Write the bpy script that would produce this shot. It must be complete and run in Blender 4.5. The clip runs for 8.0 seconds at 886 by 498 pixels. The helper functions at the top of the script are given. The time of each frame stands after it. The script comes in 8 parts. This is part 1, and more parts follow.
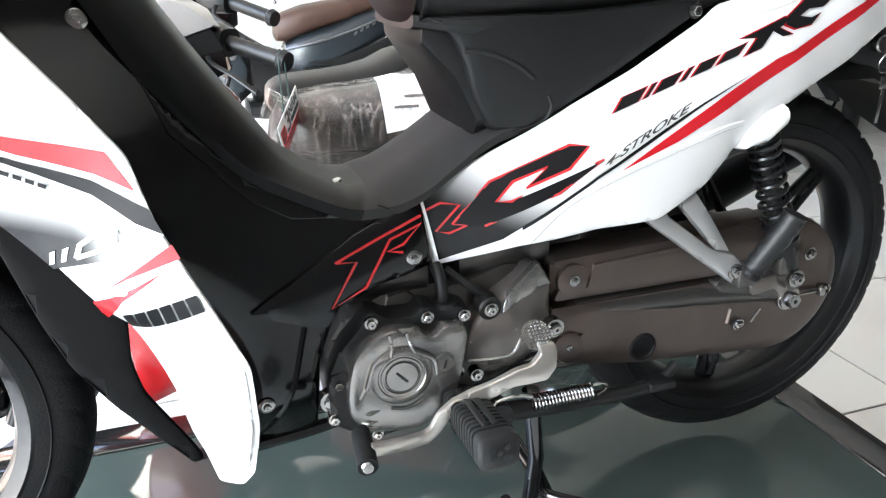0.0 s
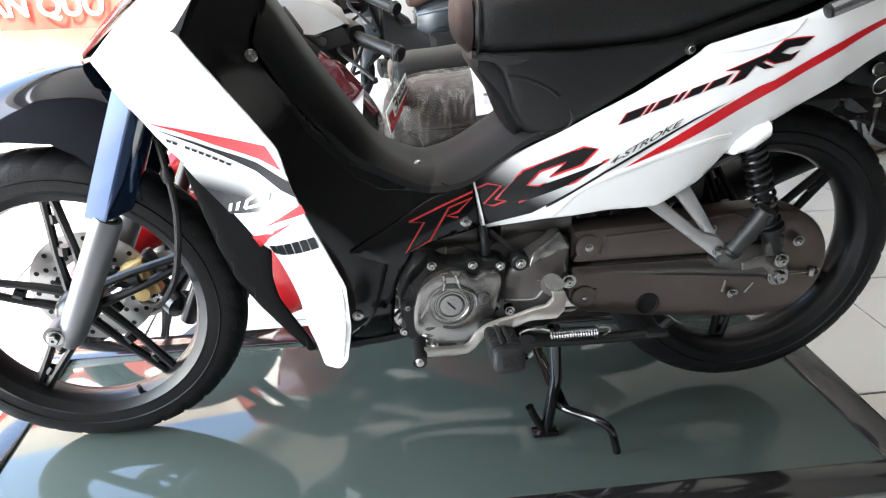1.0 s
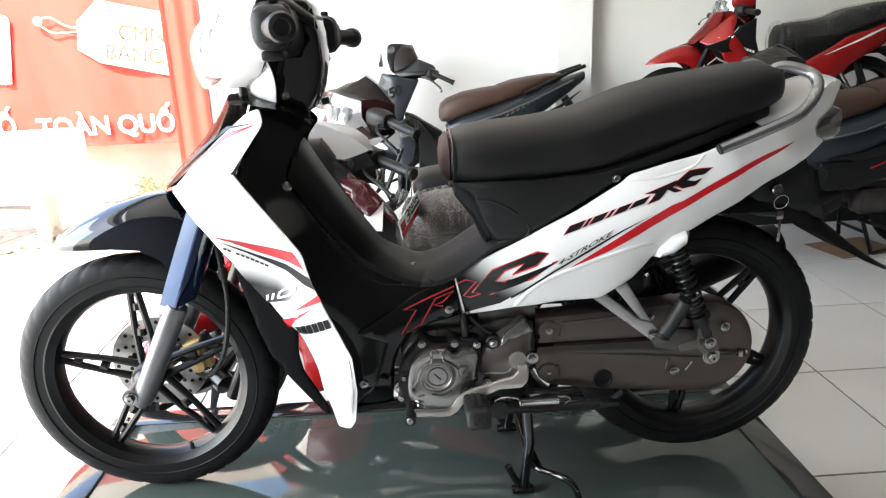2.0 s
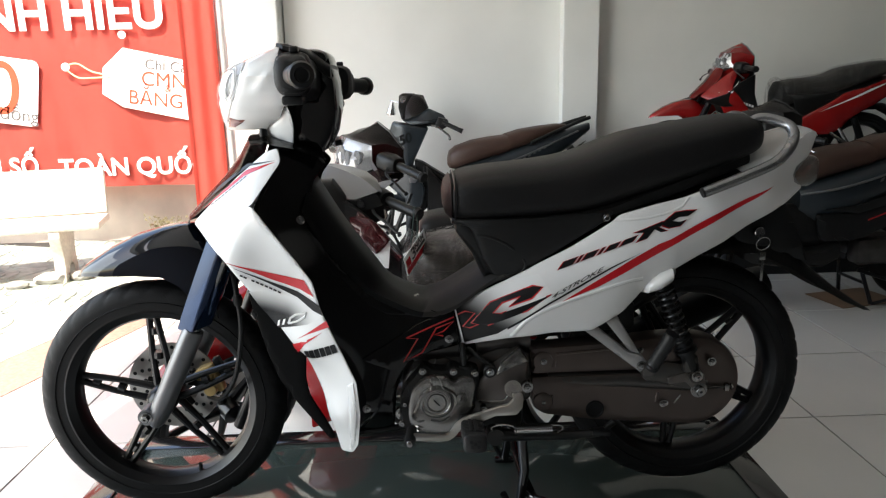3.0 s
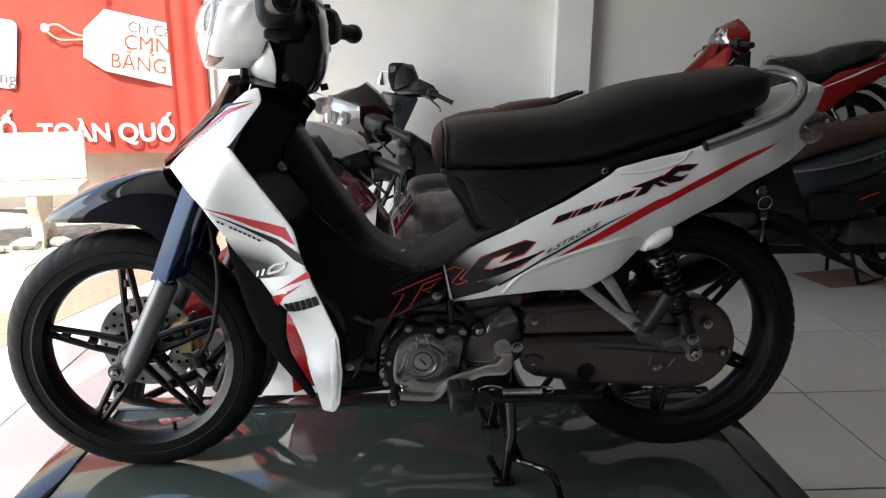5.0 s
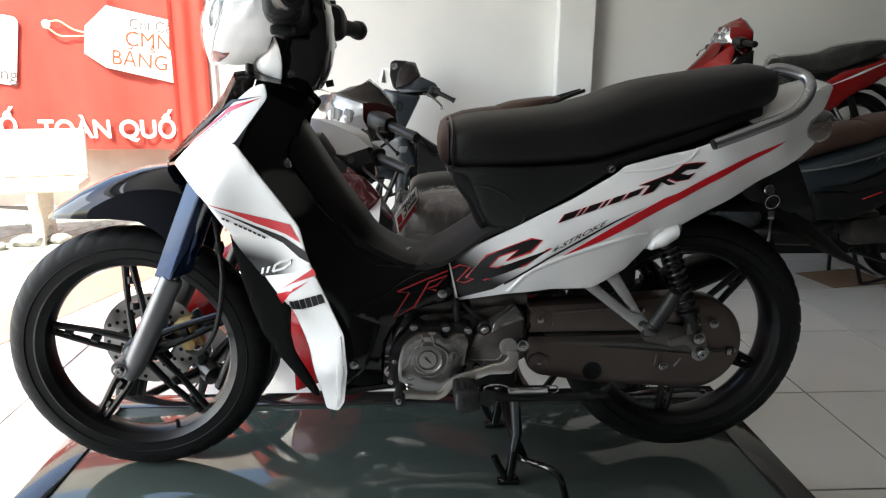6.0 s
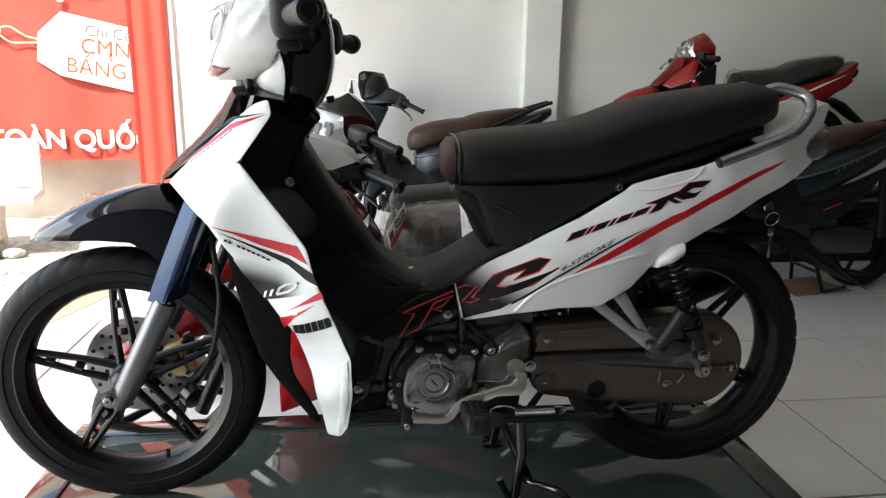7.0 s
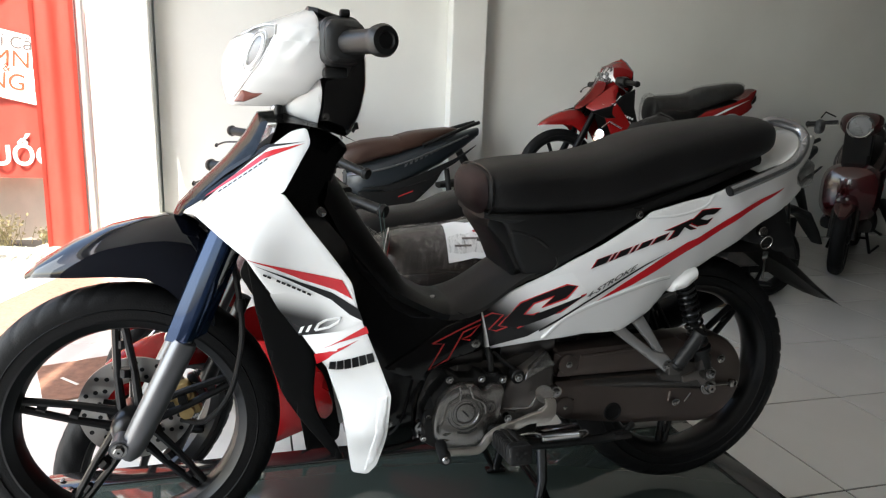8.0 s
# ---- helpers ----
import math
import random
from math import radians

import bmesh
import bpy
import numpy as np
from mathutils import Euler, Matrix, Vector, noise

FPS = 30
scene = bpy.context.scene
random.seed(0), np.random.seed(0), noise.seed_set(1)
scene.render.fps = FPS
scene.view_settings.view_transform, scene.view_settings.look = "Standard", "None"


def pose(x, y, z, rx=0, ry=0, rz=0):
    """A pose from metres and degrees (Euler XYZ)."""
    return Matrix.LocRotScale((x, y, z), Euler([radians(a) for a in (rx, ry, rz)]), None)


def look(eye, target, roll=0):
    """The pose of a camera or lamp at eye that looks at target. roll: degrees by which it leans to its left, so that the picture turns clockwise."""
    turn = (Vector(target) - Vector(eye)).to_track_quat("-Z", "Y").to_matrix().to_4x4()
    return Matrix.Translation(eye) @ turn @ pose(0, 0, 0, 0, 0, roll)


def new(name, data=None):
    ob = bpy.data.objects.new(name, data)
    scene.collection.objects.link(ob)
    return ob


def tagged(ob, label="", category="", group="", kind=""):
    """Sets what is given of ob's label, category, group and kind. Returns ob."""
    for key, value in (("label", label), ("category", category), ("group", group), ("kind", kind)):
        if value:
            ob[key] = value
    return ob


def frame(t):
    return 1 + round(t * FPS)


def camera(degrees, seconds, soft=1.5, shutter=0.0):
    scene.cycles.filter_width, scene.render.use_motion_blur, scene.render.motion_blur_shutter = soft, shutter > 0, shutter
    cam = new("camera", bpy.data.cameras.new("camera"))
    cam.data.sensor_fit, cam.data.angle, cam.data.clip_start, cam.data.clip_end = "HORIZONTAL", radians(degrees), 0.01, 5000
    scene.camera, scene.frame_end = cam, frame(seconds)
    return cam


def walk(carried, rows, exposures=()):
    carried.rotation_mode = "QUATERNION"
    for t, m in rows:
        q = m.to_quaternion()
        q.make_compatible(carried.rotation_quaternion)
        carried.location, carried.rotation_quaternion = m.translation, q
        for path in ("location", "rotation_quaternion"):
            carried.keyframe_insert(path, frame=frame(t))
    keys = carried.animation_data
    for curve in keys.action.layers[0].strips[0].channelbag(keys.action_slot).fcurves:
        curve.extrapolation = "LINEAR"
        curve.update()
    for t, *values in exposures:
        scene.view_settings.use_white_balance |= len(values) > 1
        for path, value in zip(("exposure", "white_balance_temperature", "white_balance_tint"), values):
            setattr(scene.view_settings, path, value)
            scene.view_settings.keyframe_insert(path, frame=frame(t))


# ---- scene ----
from mathutils.geometry import delaunay_2d_cdt

# ---- camera ----
cam = camera(65.8, 8.0, soft=1.25)
PATH = [
    (0, (0.488, -0.821, 0.747), (1.051, 0.948, 0.003), -0.6),
    (0.5, (0.5, -0.979, 0.833), (1.054, 0.748, -0.011), -1.4),
    (1, (0.528, -1.12, 0.881), (0.728, 0.673, 0.019), -0.9),
    (1.5, (0.593, -1.284, 0.926), (0.685, 0.567, 0.176), -1.5),
    (2, (0.615, -1.421, 0.984), (0.696, 0.487, 0.387), -2.2),
    (3.3, (0.625, -1.523, 0.975), (0.684, 0.424, 0.518), -1.1),
    (3.5, (0.624, -1.515, 0.959), (0.678, 0.429, 0.491), -1.3),
    (4, (0.623, -1.502, 0.939), (0.671, 0.444, 0.478), -0.9),
    (4.5, (0.625, -1.482, 0.911), (0.715, 0.45, 0.402), -0.2),
    (6, (0.609, -1.461, 0.901), (0.71, 0.468, 0.384), 0.4),
    (6.5, (0.599, -1.45, 0.9), (0.697, 0.476, 0.368), 0.2),
    (7, (0.511, -1.419, 0.914), (0.74, 0.506, 0.423), 0.9),
    (7.5, (0.384, -1.391, 0.925), (0.769, 0.521, 0.483), 1.2),
    (8, (0.253, -1.351, 0.932), (0.782, 0.526, 0.491), 2.1),
]
EXPOSURES = [(0, 4.28, 6500, 10), (0.5, 4.05, 6500, 10), (1.0, 3.95, 6550, 10), (1.5, 3.62, 6650, 10), (2.0, 3.55, 6750, 10), (2.2, 3.28, 6750, 10), (3.3, 2.13, 6800, 10), (4.0, 2.09, 6800, 10), (4.7, 2.09, 6800, 10), (6.0, 2.50, 6750, 10), (7.0, 2.46, 6800, 10), (8.0, 2.50, 6800, 10)]
walk(cam, [(t, look(eye, target, roll)) for t, eye, target, roll in PATH],
     exposures=EXPOSURES)

# ---- world, sun and exposure ----
world = bpy.data.worlds.new("world")
scene.world = world
world.use_nodes = True
wn, wl = world.node_tree.nodes, world.node_tree.links
sky = wn.new("ShaderNodeTexSky")
sky.sky_type, sky.sun_disc = 'NISHITA', False
sky.sun_elevation, sky.sun_rotation = radians(57), radians(212)
sky.dust_density, sky.air_density = 2.5, 1.2
wn["Background"].inputs["Strength"].default_value = 0.15
wl.new(sky.outputs[0], wn["Background"].inputs["Color"])
sun = new("sun", bpy.data.lights.new("sun", 'SUN'))
sun.data.energy, sun.data.angle, sun.data.color = 2.8, radians(0.6), (1.0, 0.95, 0.87)
sun.matrix_world = look((-3.5, -5.5, 10.0), (0, 0, 0))

# ---- materials ----
def mat(name, col, rough=0.5, metal=0.0, coat=0.0, vary=0.08, scale=6.0, bump=0.0, bscale=200.0, spec=0.5, island=0.0, rvary=0.1, trans=0.0, ior=1.45, alpha=1.0):
    """A principled material with colour and gloss that vary at two scales, and a fine relief."""
    m = bpy.data.materials.new(name)
    m.use_nodes = True
    n, l = m.node_tree.nodes, m.node_tree.links
    b = n["Principled BSDF"]
    tc = n.new("ShaderNodeTexCoord")
    big, fine = n.new("ShaderNodeTexNoise"), n.new("ShaderNodeTexNoise")
    big.inputs["Scale"].default_value, fine.inputs["Scale"].default_value = scale, bscale
    big.inputs["Detail"].default_value = 4
    for t in (big, fine):
        l.new(tc.outputs["Object"], t.inputs["Vector"])
    hsv = n.new("ShaderNodeHueSaturation")
    hsv.inputs["Color"].default_value = (*col, 1)
    mr = n.new("ShaderNodeMapRange")
    mr.inputs[3].default_value, mr.inputs[4].default_value = 1 - vary, 1 + vary
    mr.inputs[1].default_value, mr.inputs[2].default_value = 0.3, 0.7
    l.new(big.outputs[0], mr.inputs[0])
    val = mr.outputs[0]
    if island:
        oi = n.new("ShaderNodeObjectInfo")
        r2 = n.new("ShaderNodeMapRange")
        r2.inputs[3].default_value, r2.inputs[4].default_value = 1 - island, 1 + island
        l.new(oi.outputs["Random"], r2.inputs[0])
        mu = n.new("ShaderNodeMath")
        mu.operation = 'MULTIPLY'
        l.new(val, mu.inputs[0]), l.new(r2.outputs[0], mu.inputs[1])
        val = mu.outputs[0]
    l.new(val, hsv.inputs["Value"])
    l.new(hsv.outputs[0], b.inputs["Base Color"])
    rr = n.new("ShaderNodeMapRange")
    rr.inputs[3].default_value, rr.inputs[4].default_value = max(0.0, rough * (1 - rvary)), min(1.0, rough * (1 + rvary))
    l.new(big.outputs[0], rr.inputs[0])
    l.new(rr.outputs[0], b.inputs["Roughness"])
    b.inputs["Metallic"].default_value = metal
    b.inputs["Coat Weight"].default_value = coat
    b.inputs["Coat Roughness"].default_value = 0.03
    b.inputs["Specular IOR Level"].default_value = spec
    b.inputs["Transmission Weight"].default_value = trans
    b.inputs["IOR"].default_value = ior
    b.inputs["Alpha"].default_value = alpha
    if bump:
        bp = n.new("ShaderNodeBump")
        bp.inputs["Strength"].default_value, bp.inputs["Distance"].default_value = bump, 0.002
        l.new(fine.outputs[0], bp.inputs["Height"])
        l.new(bp.outputs[0], b.inputs["Normal"])
    return m

WHITE = mat("white_gloss_paint", (0.72, 0.72, 0.71), 0.22, coat=0.6, vary=0.01)
BLACK = mat("black_gloss_plastic", (0.0045, 0.0042, 0.0045), 0.07, coat=0.5, vary=0.1, rvary=0.3)
DEEP = mat("deep_blue_black_paint", (0.0030, 0.0040, 0.0075), 0.05, coat=0.1, vary=0.1)
MATTE = mat("matte_black_plastic", (0.0075, 0.0075, 0.0075), 0.42, spec=0.35, vary=0.15, bump=0.15, bscale=900)
GREYPL = mat("grey_textured_plastic", (0.044, 0.042, 0.040), 0.55, vary=0.12, bump=0.25, bscale=700)
DULL = mat("dull_black_plastic", (0.0035, 0.0035, 0.0036), 0.5, spec=0.15, vary=0.2, bump=0.1, bscale=700)
TRIM = mat("satin_black_trim", (0.0075, 0.0073, 0.0074), 0.36, spec=0.35, vary=0.15, bump=0.1, bscale=700)
VINYL = mat("black_seat_vinyl", (0.0075, 0.0070, 0.0070), 0.5, spec=0.3, vary=0.15, bump=0.35, bscale=520)
VINYLB = mat("brown_seat_vinyl", (0.045, 0.022, 0.015), 0.5, vary=0.15, bump=0.35, bscale=520)
PIPING = mat("dark_red_seat_trim", (0.0095, 0.0042, 0.0042), 0.6, spec=0.25, bump=0.2, bscale=500)
RUBBER = mat("tyre_rubber", (0.0070, 0.0070, 0.0073), 0.56, spec=0.22, vary=0.2, bump=0.25, bscale=300, scale=12)
RIM = mat("black_wheel_paint", (0.0042, 0.0042, 0.0046), 0.30, spec=0.4, coat=0.05, vary=0.15)
FORK = mat("grey_fork_metal", (0.15, 0.15, 0.155), 0.36, metal=0.7, vary=0.08, bump=0.05, bscale=400)
ALLOY = mat("cast_alloy", (0.27, 0.260, 0.25), 0.25, metal=0.9, vary=0.12, bump=0.15, bscale=800, scale=14)
ALLOYD = mat("dark_engine_alloy", (0.085, 0.079, 0.074), 0.30, metal=0.8, vary=0.2, bump=0.2, bscale=500, scale=14)
CASE = mat("brown_grey_chain_case", (0.082, 0.064, 0.056), 0.34, metal=0.65, vary=0.14, bump=0.08, bscale=500, scale=9)
HANGER = mat("satin_silver_alloy", (0.27, 0.265, 0.26), 0.36, metal=0.6, vary=0.08, bump=0.08, bscale=500)
COVERGREY = mat("brown_grey_cover_alloy", (0.150, 0.134, 0.124), 0.38, metal=0.75, vary=0.12, bump=0.2, bscale=700, scale=14)
LAMPSILVER = mat("lamp_silver", (0.72, 0.72, 0.72), 0.32, metal=0.6, vary=0.03)
RAIL = mat("satin_chrome_rail", (0.24, 0.24, 0.245), 0.27, metal=0.85, vary=0.06)
STEEL = mat("bright_steel", (0.28, 0.272, 0.264), 0.20, metal=1.0, vary=0.1, scale=30)
CHROME = mat("chrome", (0.75, 0.75, 0.76), 0.07, metal=1.0, vary=0.02)
DISC = mat("brake_disc_steel", (0.42, 0.40, 0.38), 0.3, metal=1.0, vary=0.1, scale=20)
GOLD = mat("gold_caliper", (0.50, 0.36, 0.16), 0.42, metal=0.75, vary=0.1, bump=0.1, bscale=400)
RED = mat("red_decal", (0.48, 0.012, 0.018), 0.25, coat=0.4, vary=0.04)
REDP = mat("red_paint", (0.36, 0.009, 0.011), 0.18, coat=0.8, vary=0.04)
DREDP = mat("dark_red_paint", (0.040, 0.003, 0.004), 0.2, coat=0.8, vary=0.05)
REDLINE = mat("red_outline_decal", (0.50, 0.018, 0.02), 0.3, coat=0.3, vary=0.04)
INK = mat("black_decal", (0.006, 0.006, 0.0065), 0.3, spec=0.3, coat=0.0, vary=0.05)
SILVER = mat("silver_paint", (0.16, 0.16, 0.163), 0.3, metal=0.6, coat=0.4, vary=0.04)
SLATE = mat("slate_blue_paint", (0.017, 0.023, 0.028), 0.32, metal=0.3, coat=0.25, vary=0.06)
PLATEW = mat("white_print", (0.8, 0.8, 0.79), 0.5, vary=0.02)
PEDAL = mat("worn_pale_alloy", (0.50, 0.47, 0.43), 0.30, metal=0.85, vary=0.12, bump=0.1, bscale=300, scale=18)
PEGR = mat("worn_grey_rubber", (0.0075, 0.0072, 0.0072), 0.55, vary=0.2, bump=0.2, bscale=300)
NOSE = mat("black_nose_plastic", (0.0055, 0.0055, 0.0055), 0.12, spec=0.25, vary=0.15, rvary=0.3)
SCREEN = mat("smoked_screen", (0.016, 0.013, 0.012), 0.22, spec=0.3, vary=0.1, alpha=0.70)
REDS = mat("deep_red_paint", (0.24, 0.007, 0.007), 0.2, coat=0.6, vary=0.05)
LAMPGREY = mat("grey_lamp_shade", (0.07, 0.07, 0.07), 0.3, vary=0.05)
INNER = mat("black_inner_plastic", (0.0034, 0.0034, 0.0037), 0.12, spec=0.45, vary=0.15, rvary=0.4)
# dark navy, with the sky's blue reflection put into the base colour
FORKBLUE = mat("sky_tinted_navy_paint", (0.006, 0.017, 0.046), 0.07, metal=0.65, coat=0.1, vary=0.1)
AMBER = mat("smoked_amber_lens", (0.24, 0.085, 0.07), 0.1, coat=0.5, vary=0.05)

def glass(name, col, rough=0.02, alpha=0.25):
    m = mat(name, col, rough, coat=1.0, vary=0.02, trans=0.0, alpha=alpha)
    return m
LENS = glass("clear_lamp_lens", (0.55, 0.55, 0.56), 0.02, 0.10)
SMOKE = glass("smoked_lens", (0.045, 0.042, 0.042), 0.05, 0.6)
WRAP = glass("clear_plastic_wrap", (0.42, 0.36, 0.33), 0.16, 0.16)
WRAPD = mat("thin_plastic_wrap", (0.30, 0.29, 0.28), 0.2, spec=0.4, coat=0.1, vary=0.02, alpha=0.1)
def film_glints(m, low, high):
    """Pale streaks in the film's opacity, painted highlights for its folds."""
    n, l = m.node_tree.nodes, m.node_tree.links
    tc, mp, no, ra = n.new("ShaderNodeTexCoord"), n.new("ShaderNodeMapping"), n.new("ShaderNodeTexNoise"), n.new("ShaderNodeMapRange")
    mp.inputs["Rotation"].default_value, mp.inputs["Scale"].default_value = (0.2, radians(22), 0.0), (60, 45, 7)
    no.inputs["Scale"].default_value, no.inputs["Detail"].default_value, no.inputs["Distortion"].default_value = 1.0, 5, 1.2
    l.new(tc.outputs["Object"], mp.inputs[0]), l.new(mp.outputs[0], no.inputs["Vector"]), l.new(no.outputs[0], ra.inputs[0])
    ra.inputs[1].default_value, ra.inputs[2].default_value, ra.inputs[3].default_value, ra.inputs[4].default_value = 0.50, 0.74, low, high
    l.new(ra.outputs[0], n["Principled BSDF"].inputs["Alpha"])
film_glints(WRAP, 0.10, 0.60)
film_glints(WRAPD, 0.05, 0.50)

def gradient(name, a, b, p0, p1, q0=None, q1=None):
    """A printed fade from colour a at p0 to colour b at p1, along the line between them; with q0 and q1, b shows only where both fades agree."""
    m = mat(name, a, 0.25, coat=0.0, spec=0.3, vary=0.0)
    n, l = m.node_tree.nodes, m.node_tree.links
    tc = n.new("ShaderNodeTexCoord")
    mix = n.new("ShaderNodeMix")
    mix.data_type = 'RGBA'
    mix.inputs["A"].default_value, mix.inputs["B"].default_value = (*a, 1), (*b, 1)
    factor = None
    for u, v in ((p0, p1), (q0, q1)):
        if u is None:
            continue
        d = Vector(v) - Vector(u)
        sub, dot, cl = n.new("ShaderNodeVectorMath"), n.new("ShaderNodeVectorMath"), n.new("ShaderNodeMapRange")
        sub.operation, dot.operation, cl.interpolation_type = 'SUBTRACT', 'DOT_PRODUCT', 'SMOOTHSTEP'
        sub.inputs[1].default_value, dot.inputs[1].default_value = u, d / d.length_squared
        l.new(tc.outputs["Object"], sub.inputs[0])
        l.new(sub.outputs[0], dot.inputs[0])
        l.new(dot.outputs["Value"], cl.inputs[0])
        out = cl.outputs[0]
        if factor is not None:
            mu = n.new("ShaderNodeMath")
            mu.operation = 'MULTIPLY'
            l.new(factor, mu.inputs[0]), l.new(out, mu.inputs[1])
            out = mu.outputs[0]
        factor = out
    l.new(factor, mix.inputs["Factor"])
    l.new(mix.outputs["Result"], n["Principled BSDF"].inputs["Base Color"])
    return m

# ---- mesh helpers ----
def part(name, bm, material, parent, label="", angle=38):
    """Links a bmesh as one mesh object under a thing or a part."""
    me = bpy.data.meshes.new(name)
    bmesh.ops.recalc_face_normals(bm, faces=bm.faces)
    bm.to_mesh(me)
    bm.free()
    me.materials.append(material)
    me.polygons.foreach_set("use_smooth", [True] * len(me.polygons))
    me.set_sharp_from_angle(angle=radians(angle))
    ob = new(name, me)
    if parent is not None:
        ob.parent = parent
        ob.matrix_parent_inverse = parent.matrix_world.inverted()
    if label:
        ob["label"] = label
    return ob

def thing(name, at, label, category, group="", kind="", rz=0):
    """An Empty at a thing's base, to which its parts are tied."""
    ob = new(name)
    ob.empty_display_size = 0.05
    ob.matrix_world = pose(*at, 0, 0, rz)
    bpy.context.view_layer.update()
    return tagged(ob, label, category, group, kind)

def spline(pts, n=6, closed=False):
    """Catmull-Rom through points of any dimension."""
    p = [Vector(q) for q in pts]
    out = []
    last = len(p) if closed else len(p) - 1
    for i in range(last):
        a, b = p[i], p[(i + 1) % len(p)]
        pr = p[i - 1] if (i or closed) else a * 2 - b
        nx = p[(i + 2) % len(p)] if (i + 2 < len(p) or closed) else b * 2 - a
        for k in range(n):
            t = k / n
            out.append(0.5 * ((2 * a) + (b - pr) * t + (2 * pr - 5 * a + 4 * b - nx) * t * t + (3 * a - pr - 3 * b + nx) * t ** 3))
    if not closed:
        out.append(p[-1])
    return out

def rounded(pts, r=0.006, n=4):
    """A closed outline with its corners rounded off."""
    p = [Vector(q) for q in pts]
    out = []
    for i, b in enumerate(p):
        a, c = p[i - 1], p[(i + 1) % len(p)]
        u, v = a - b, c - b
        k = min(r, u.length * 0.45, v.length * 0.45)
        s, e = b + u.normalized() * k, b + v.normalized() * k
        for j in range(n + 1):
            t = j / n
            out.append(s * (1 - t) ** 2 + b * 2 * t * (1 - t) + e * t * t)
    return out

def tps(ctrl):
    """A smooth surface y(x, z) through control points (x, y, z)."""
    c = np.array([tuple(q) for q in ctrl], float)
    xz, y = c[:, [0, 2]], c[:, 1]
    n = len(c)
    d2 = ((xz[:, None] - xz[None]) ** 2).sum(-1)
    k = 0.5 * d2 * np.log(d2 + 1e-12) + np.eye(n) * 2e-4
    a = np.zeros((n + 3, n + 3))
    a[:n, :n], a[:n, n], a[:n, n + 1:] = k, 1, xz
    a[n, :n], a[n + 1:, :n] = 1, xz.T
    w = np.linalg.solve(a, np.concatenate([y, [0, 0, 0]]))
    def f(x, z):
        q = (xz[:, 0] - x) ** 2 + (xz[:, 1] - z) ** 2
        return float((w[:n] * 0.5 * q * np.log(q + 1e-12)).sum() + w[n] + w[n + 1] * x + w[n + 2] * z)
    return f

def inside(p, poly):
    x, z, c = p[0], p[1], False
    for i in range(len(poly)):
        a, b = poly[i - 1], poly[i]
        if (a[1] > z) != (b[1] > z) and x < (b[0] - a[0]) * (z - a[1]) / (b[1] - a[1]) + a[0]:
            c = not c
    return c

def plate(bm, outline, y, thick=0.004, edge=0.003, grid=0.014, side=-1, back=True, raise_=0.0):
    """A curved panel: an outline in (x, z), a surface y(x, z) that faces side * y, a thickness, and rounded rims. y may be a number."""
    f = y if callable(y) else (lambda x, z, v=y: v)
    poly = [Vector((q[0], q[-1])) for q in outline]
    area = sum(poly[i - 1].x * poly[i].y - poly[i].x * poly[i - 1].y for i in range(len(poly)))
    if area < 0:
        poly.reverse()
    pts, n = [], 0
    for i in range(len(poly)):
        a, b = poly[i - 1], poly[i]
        k = max(1, int((b - a).length / (grid * 1.2)))
        for j in range(k):
            q = a.lerp(b, j / k)
            if not pts or (q - pts[-1]).length > 5e-4:
                pts.append(q)
    if (pts[0] - pts[-1]).length < 5e-4:
        pts.pop()
    n = len(pts)
    loop = [(i, (i + 1) % n) for i in range(n)]
    A = np.array([tuple(q) for q in pts])
    B = np.roll(A, -1, 0)
    D = B - A
    L2 = (D ** 2).sum(1) + 1e-12
    def dist(q):
        t = np.clip(((np.array(q) - A) * D).sum(1) / L2, 0, 1)
        return float(np.sqrt(((A + D * t[:, None] - np.array(q)) ** 2).sum(1).min()))
    allp = list(pts)
    if edge:
        for w in (0.3, 1.0):
            for i in range(n):
                tan = pts[(i + 1) % n] - pts[i - 1]
                if tan.length < 1e-6:
                    continue
                nm = Vector((-tan.y, tan.x)).normalized()
                q = pts[i] + nm * edge * w
                if inside(q, pts) and dist(q) > edge * w * 0.9:
                    allp.append(q)
    lo, hi = A.min(0), A.max(0)
    row = 0
    z = lo[1] + grid * 0.5
    while z < hi[1]:
        x = lo[0] + (grid * 0.5 if row % 2 else 0.0)
        while x < hi[0]:
            if inside((x, z), pts) and dist((x, z)) > max(edge * 1.35, grid * 0.45):
                allp.append(Vector((x, z)))
            x += grid
        z += grid * 0.87
        row += 1
    vs, _, tris, *_ = delaunay_2d_cdt(allp, loop, [], 1, 1e-6)
    front, rear = [], []
    for q in vs:
        d = dist(q)
        drop = edge - math.sqrt(max(0.0, edge * edge - (edge - d) ** 2)) if edge and d < edge else 0.0
        yy = f(q.x, q.y) + side * (raise_ - drop)
        front.append(bm.verts.new((q.x, yy, q.y)))
        if back:
            rear.append(bm.verts.new((q.x, f(q.x, q.y) + side * (raise_ - max(thick, edge)), q.y)))
    count = {}
    for t in tris:
        bm.faces.new([front[i] for i in t])
        if back:
            bm.faces.new([rear[i] for i in reversed(t)])
        for i in range(len(t)):
            e = (t[i], t[(i + 1) % len(t)])
            count[e] = count.get(e, 0) + 1
    if back:
        for (a, b) in list(count):
            if (b, a) not in count:
                bm.faces.new([front[b], front[a], rear[a], rear[b]])
    return bm

